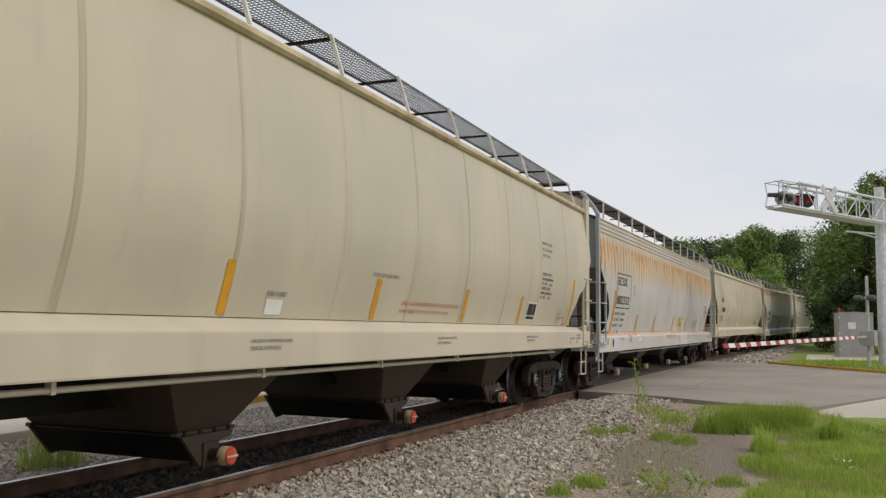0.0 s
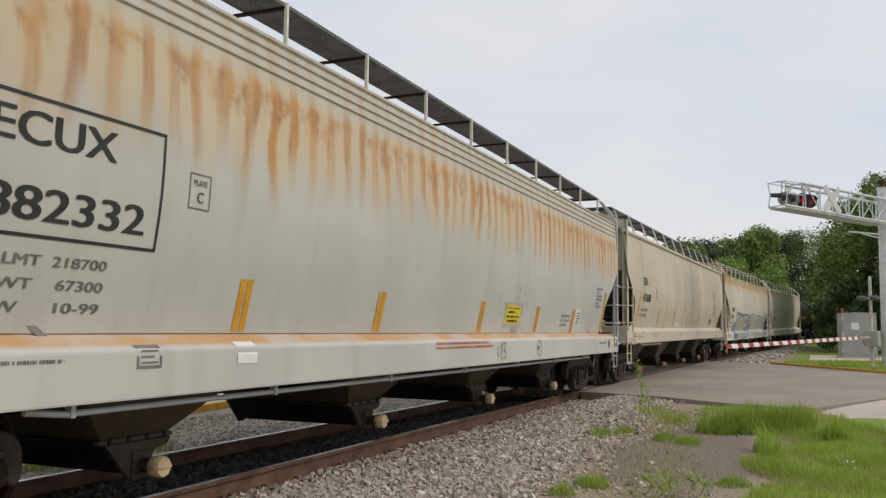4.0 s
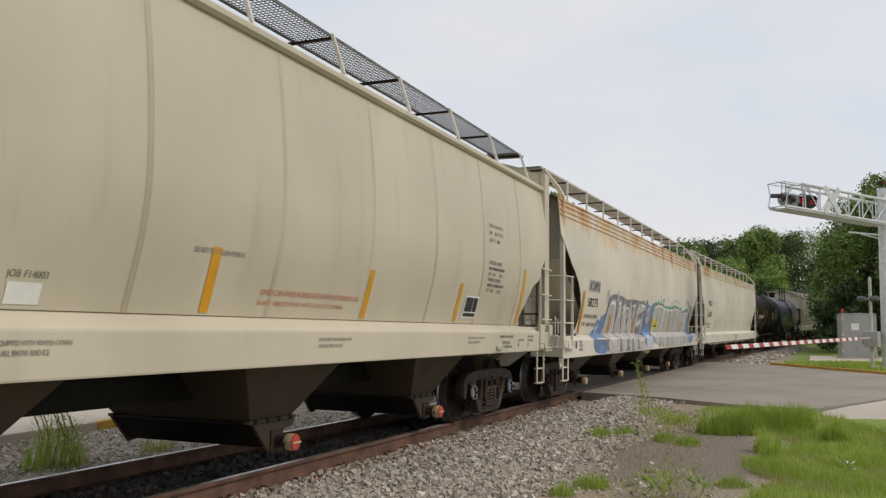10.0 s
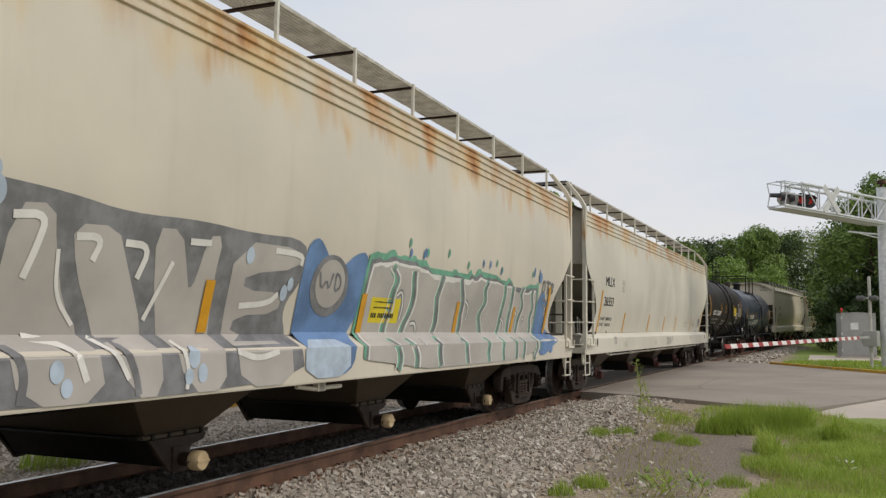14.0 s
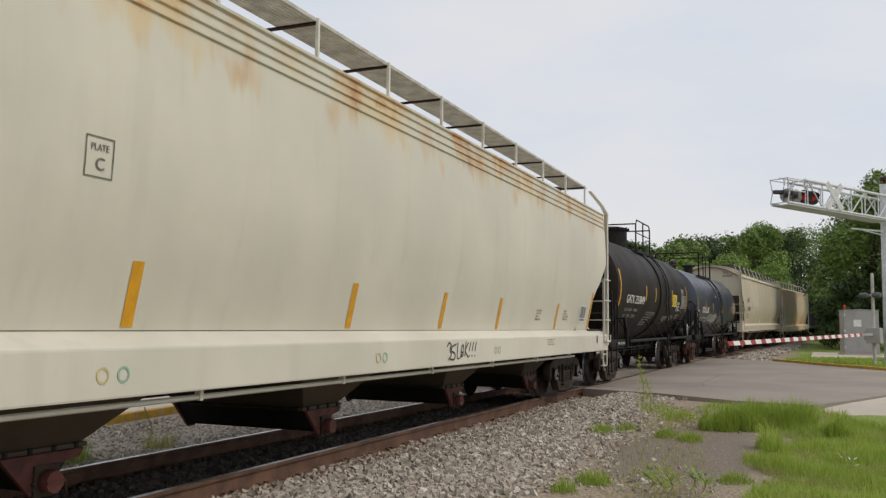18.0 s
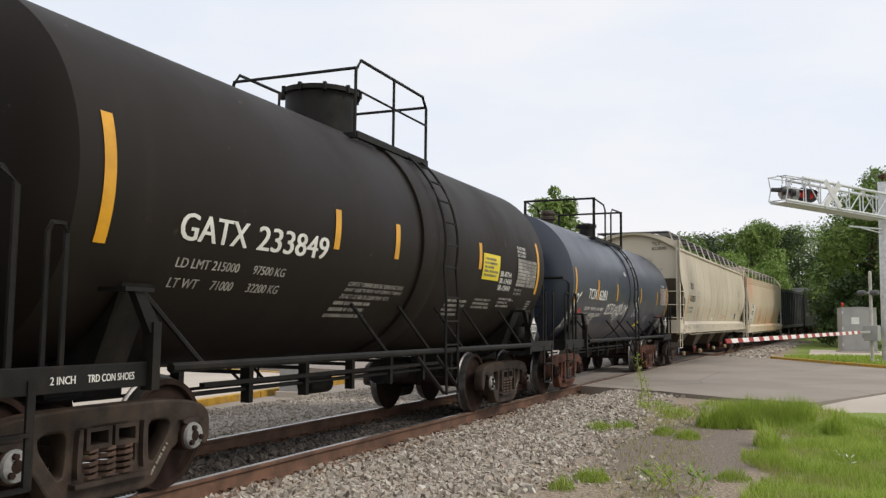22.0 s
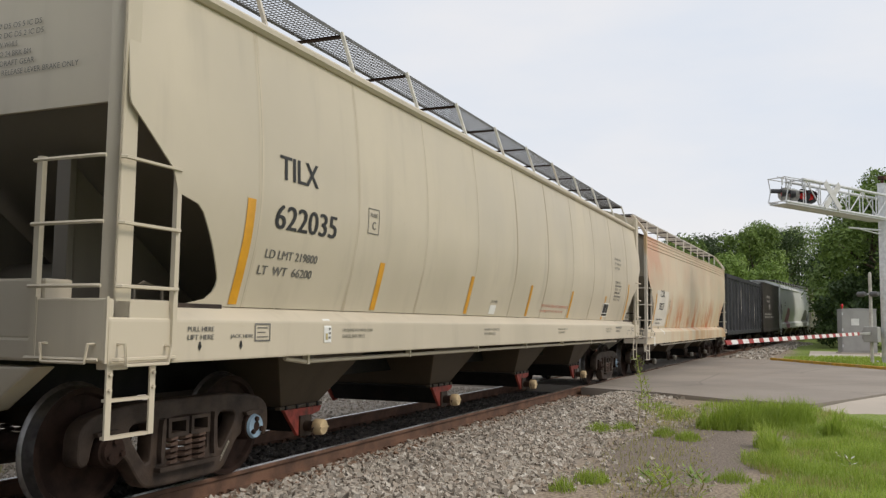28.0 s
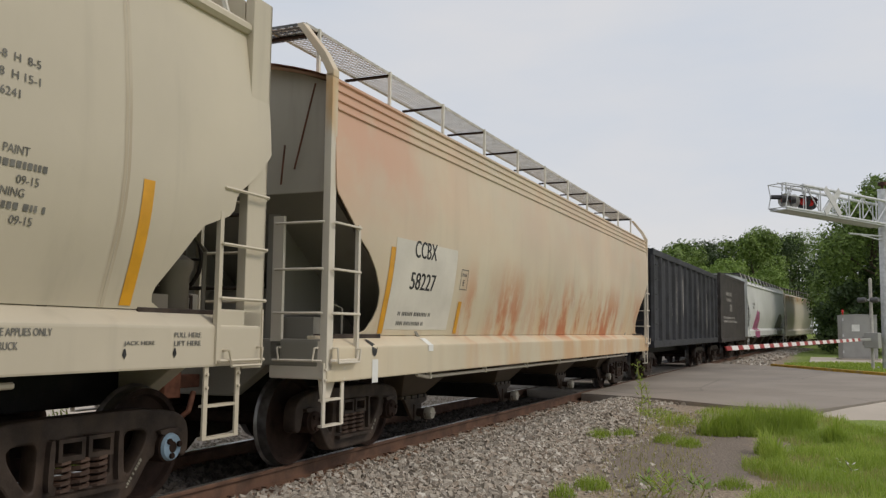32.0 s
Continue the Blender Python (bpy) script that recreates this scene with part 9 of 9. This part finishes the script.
def make_trees():
    dark, mid, light = "dense dark green tree beside the line", "green leafy tree beyond the bend", "bright green young tree beside the track"
    # close behind the signals
    tree(64.0, -11.2, 11.2, 5.2, LEAF_MID, 24000, (0.09, 0.2), 31, dark, trunk_r=0.30, low=0.05)
    tree(58.0, -14.0, 9.5, 4.0, LEAF_DARK, 13000, (0.1, 0.2), 32, dark, low=0.0)
    tree(70.0, -9.6, 9.2, 3.6, LEAF_DARK, 16000, (0.1, 0.2), 33, dark, low=0.0)
    tree(82.0, -12.0, 12.5, 4.6, LEAF_DARK, 12000, (0.12, 0.24), 34, dark, low=0.0)
    tree(60.5, -8.9, 4.6, 2.3, LEAF_DARK, 6000, (0.10, 0.2), 35, "dark green shrub behind the cabinet", low=0.0, trunk_r=0.1)
    # beyond the bend and along the far side of the track
    spots = [(104, -1.5, 13.5, 5.2, LEAF_MID), (112, 3.5, 13.0, 5.4, LEAF_DARK), (100, 6.5, 11.5, 5.0, LEAF_MID), (96, 11.5, 11.0, 4.8, LEAF_DARK),
             (118, -4.0, 14.5, 5.6, LEAF_DARK), (128, -1.0, 15.5, 6.0, LEAF_MID), (122, 8.0, 14.0, 6.0, LEAF_DARK), (108, 13.0, 12.0, 5.4, LEAF_MID),
             (120, -21.0, 15.0, 6.5, LEAF_DARK), (104, -19.0, 13.5, 6.0, LEAF_DARK), (92, 17.5, 10.5, 4.6, LEAF_MID), (90, 24.0, 10.5, 4.8, LEAF_DARK),
             (150, -6.0, 17.5, 7.0, LEAF_MID), (88, -16.5, 11.5, 5.0, LEAF_DARK)]
    for k, (x, y, h, s, m) in enumerate(spots):
        tree(x, y, h - 1.0, s, m, 12000, (0.13, 0.27), 40 + k, mid if m is LEAF_MID else dark, trunk_r=0.25, low=0.0)
    tree(80.0, 0.6, 7.4, 3.6, LEAF_LIGHT, 12000, (0.1, 0.2), 61, light, low=0.0, trunk_r=0.14)
    tree(84.0, 4.6, 7.6, 3.6, LEAF_LIGHT, 11000, (0.1, 0.2), 62, light, low=0.0, trunk_r=0.14)
    tree(90.0, -2.6, 7.2, 3.4, LEAF_LIGHT, 11000, (0.1, 0.2), 63, light, low=0.0, trunk_r=0.14)
    tree(60.0, 10.3, 11.0, 3.1, LEAF_MID, 6500, (0.12, 0.26), 64, "open-crowned green tree across the track", low=0.25, trunk_r=0.2)
    tree(52.0, 36.0, 10.5, 4.4, LEAF_MID, 5000, (0.2, 0.4), 65, "green leafy tree across the track", low=0.0)


make_trees()


def blades(spots, rng, high, wide=0.006, lean=0.45):
    """Grass blades as bent, tapering strips; spots are (x, y, z), or (x, y, z, share of the full height)."""
    n = len(spots)
    p = np.array([q[:3] for q in spots])
    share = np.array([[q[3] if len(q) > 3 else 1.0] for q in spots])
    ang = rng.uniform(0, 2 * math.pi, n)
    out = np.stack([np.cos(ang), np.sin(ang), np.zeros(n)], 1)
    side = np.stack([-np.sin(ang), np.cos(ang), np.zeros(n)], 1)
    h = rng.uniform(high[0], high[1], (n, 1)) * share
    bow = rng.uniform(0.1, lean, (n, 1)) * h
    w = wide * rng.uniform(0.7, 1.5, (n, 1))
    up = np.array((0, 0, 1.0))
    m = p + out * bow * 0.35 + up * h * 0.6
    t = p + out * bow + up * h
    v = np.stack([p - side * w, p + side * w, m + side * w * 0.8, m - side * w * 0.8, t], 1).reshape(-1, 3)
    k = np.arange(n) * 5
    quads = np.stack([k, k + 1, k + 2, k + 3], 1).tolist()
    tris = np.stack([k + 3, k + 2, k + 4], 1).tolist()
    return v, quads + tris


def grass(name, label, spots, high, mat, seed, wide=0.006, lean=0.45):
    rng = np.random.default_rng(seed)
    v, f = blades(spots, rng, high, wide, lean)
    me = bpy.data.meshes.new(name)
    me.from_pydata(v.tolist(), [], f)
    me.materials.append(mat)
    return thing(name, label, "grass", data=me, kind="stuff")


def clump(x, y, rx, ry, count, rng):
    a, r = rng.uniform(0, 2 * math.pi, count), np.sqrt(rng.random(count))
    xs, ys = x + rx * r * np.cos(a), y + ry * r * np.sin(a)
    return [(p, q, ground_at(p, q), 0.25 + 0.75 * (1 - k ** 2)) for p, q, k in zip(xs, ys, r)]


def make_grass():
    rng = np.random.default_rng(77)
    spots, dry = [], []
    for _ in range(90000):
        x, y = rng.uniform(5.5, 17.5), rng.uniform(-9.5, -4.3)
        edge = -5.28 + 0.5 * noise.noise(Vector((x * 0.55, y * 0.55, 1.0))) + 0.16 * noise.noise(Vector((x * 2.3, y * 2.3, 5.0))) + (0.12 * (9.2 - x) if x < 9.2 else 0.0) + (0.35 if x > 15.6 else 0.0)
        if y < -6.42 + 0.5 * (x - 16.65) + 0.18 * noise.noise(Vector((x * 2, y * 2, 2.0))) and x > 13.5:
            continue
        if y < edge:
            (spots if noise.noise(Vector((x * 1.1, y * 1.1, 7))) + rng.normal(0, 0.22) > -0.18 else dry).append((x, y, ground_at(x, y), 0.45 + 0.9 * max(0.0, 0.5 + noise.noise(Vector((x * 1.6, y * 1.6, 4.0))))))
    grass("lawn_grass", "patchy green grass at the edge of the gravel", spots, (0.03, 0.17), BLADE, 1, 0.0032, 1.1)
    grass("dry_grass", "sparse yellowed grass", dry, (0.03, 0.10), BLADE_DRY, 2, 0.0035, 0.9)
    tall = []
    for x, y, rx, ry, k in ((14.75, -4.62, 0.42, 0.28, 1300), (14.95, -5.0, 0.5, 0.36, 2300), (15.25, -5.4, 0.5, 0.32, 1700), (15.7, -5.72, 0.5, 0.28, 1000), (15.4, -4.95, 0.5, 0.4, 1300), (14.55, -4.35, 0.25, 0.16, 300),
                            (14.42, -6.22, 0.22, 0.16, 420), (13.05, -5.30, 0.25, 0.18, 380), (12.2, -5.42, 0.22, 0.16, 300)):
        tall += clump(x, y, rx, ry, k, rng)
    grass("tall_grass", "tall bright green tuft of grass by the road", tall, (0.15, 0.52), BLADE, 3, 0.0045, 0.8)
    small = []
    for x, y, rx, ry, k in ((13.59, -2.84, 0.35, 0.22, 520), (13.95, -3.15, 0.3, 0.2, 380), (13.61, -3.83, 0.26, 0.18, 340), (13.36, -4.20, 0.3, 0.2, 420), (15.5, -3.76, 0.5, 0.34, 520), (16.3, -3.3, 0.6, 0.4, 420),
                            (9.3, -3.66, 0.26, 0.2, 420), (8.7, -3.5, 0.2, 0.15, 200), (7.35, -3.28, 0.15, 0.14, 240), (11.4, -5.38, 0.3, 0.22, 300), (10.0, -5.05, 0.25, 0.2, 260), (8.0, -4.6, 0.25, 0.2, 240), (17.0, -4.4, 0.6, 0.5, 500)):
        small += clump(x, y, rx, ry, k, rng)
    grass("grass_tufts", "low green tufts in the gravel", small, (0.06, 0.20), BLADE, 4, 0.0035, 0.9)
    thin = clump(12.5, -3.9, 3.5, 0.7, 900, rng) + clump(9.5, -4.3, 3.0, 0.6, 900, rng) + clump(15.5, -3.8, 1.5, 0.6, 900, rng)
    grass("sparse_grass", "thin dry grass in the dirt", thin, (0.03, 0.11), BLADE_DRY, 5, 0.004, 0.8)
    verge = [(p, q, rise(p) + 0.05) for p, q in zip(rng.uniform(31.8, 41.8, 9000), rng.uniform(-12.0, -5.2, 9000)) if q < -4.9 - (38.4 - p) * 0.62 and q < -5.2 - (p - 39.3) * 0.85]
    grass("verge_grass", "short mown grass of the verge", verge, (0.05, 0.14), BLADE, 6, 0.012, 0.6)
    far = clump(7.46, 2.03, 0.42, 0.32, 300, rng)
    grass("track_weeds", "bright green weed clump beyond the far rail", far, (0.30, 0.85), BLADE, 8, 0.0035, 0.9)
    far2 = clump(6.0, 2.2, 0.9, 0.5, 500, rng) + clump(9.0, 1.9, 0.3, 0.2, 160, rng)
    grass("track_grass", "sparse yellowed grass beyond the far rail", far2, (0.06, 0.28), BLADE_DRY, 9, 0.005, 0.5)


make_grass()


def weed(x, y, high, leaves, seed, label, mat=BLADE, broad=0.05):
    """A single upright weed with a thin stem and small leaves."""
    rng = np.random.default_rng(seed)
    w = thing("weed", label, "weed", "weeds by the track")
    w.matrix_basis = pose(x, y, ground_at(x, y))
    stem = Shape()
    path = [(0.05 * math.sin(k * 0.7), 0.03 * math.cos(k), high * k / 6) for k in range(7)]
    stem.tube(path, 0.007, 5)
    v, f = [], []
    for k in range(leaves):
        u = 0.25 + 0.75 * k / leaves
        i = min(5, int(u * 6))
        p = Vector(path[i]).lerp(Vector(path[i + 1]), u * 6 - i)
        a = rng.uniform(0, 6.28)
        d = Vector((math.cos(a), math.sin(a), rng.uniform(0.2, 0.9))).normalized()
        s = broad * rng.uniform(0.6, 1.4) * (1.25 - 0.5 * u)
        q = d.cross(Vector((0, 0, 1))).normalized() * s * 0.35
        base_p = p + d * rng.uniform(0.0, 0.10)
        n = len(v)
        v += [base_p, base_p + d * s + q, base_p + d * s * 2.2, base_p + d * s - q]
        f.append((n, n + 1, n + 2, n + 3))
    part("stem", stem, w, mats=BLADE_DRY, smooth=True)
    part("leaves", mesh_of("leaves", [tuple(p) for p in v], f, mat), w)


weed(14.35, -3.33, 1.12, 110, 5, "tall thin weed with small feathery leaves", BLADE, 0.035)
weed(14.5, -3.42, 0.8, 60, 6, "tall thin weed with small feathery leaves", BLADE, 0.035)
weed(8.6, 1.75, 0.55, 26, 7, "thin weed beyond the far rail", BLADE_DRY, 0.03)
for k in range(9):
    weed(7.46 + 0.30 * math.cos(k * 2.4) * (0.3 + 0.08 * k), 2.03 + 0.26 * math.sin(k * 2.4) * (0.3 + 0.08 * k), 0.55 + 0.05 * (k % 5), 46, 100 + k, "wispy pale green weed beyond the far rail", BLADE if k % 3 else BLADE_DRY, 0.03)
for k, (x, y) in enumerate(((8.97, -4.39), (9.12, -4.7), (8.8, -4.52), (9.0, -4.30), (8.7, -4.45), (8.9, -4.82), (7.9, -4.9))):
    weed(x, y, 0.20 + 0.03 * (k % 3), 26, 70 + k, "low broad-leaved light green weed", LEAF_LIGHT if k % 2 else BLADE, 0.045)
weed(11.15, -6.24, 0.20, 14, 90, "pale seed-headed weed in the grass", INK_WHITE, 0.03)

# ---- everything that moves ----


def motions():
    seconds = [float(k) for k in range(33)]
    for car, place, half, sag in CARS:
        walk(car, [(t, Matrix.Translation((0, 0, sag)) @ ride(place + shift(t), half)) for t in seconds])
    steps = [0.16 * k for k in range(200)] + [32.0]
    turns = [math.degrees(shift(t) / WHEEL_R) for t in steps]
    for wheel, dx in ROLLING:
        walk(wheel, [(t, pose(dx, 0, WHEEL_R, 0, turn, 0)) for t, turn in zip(steps, turns)])


motions()
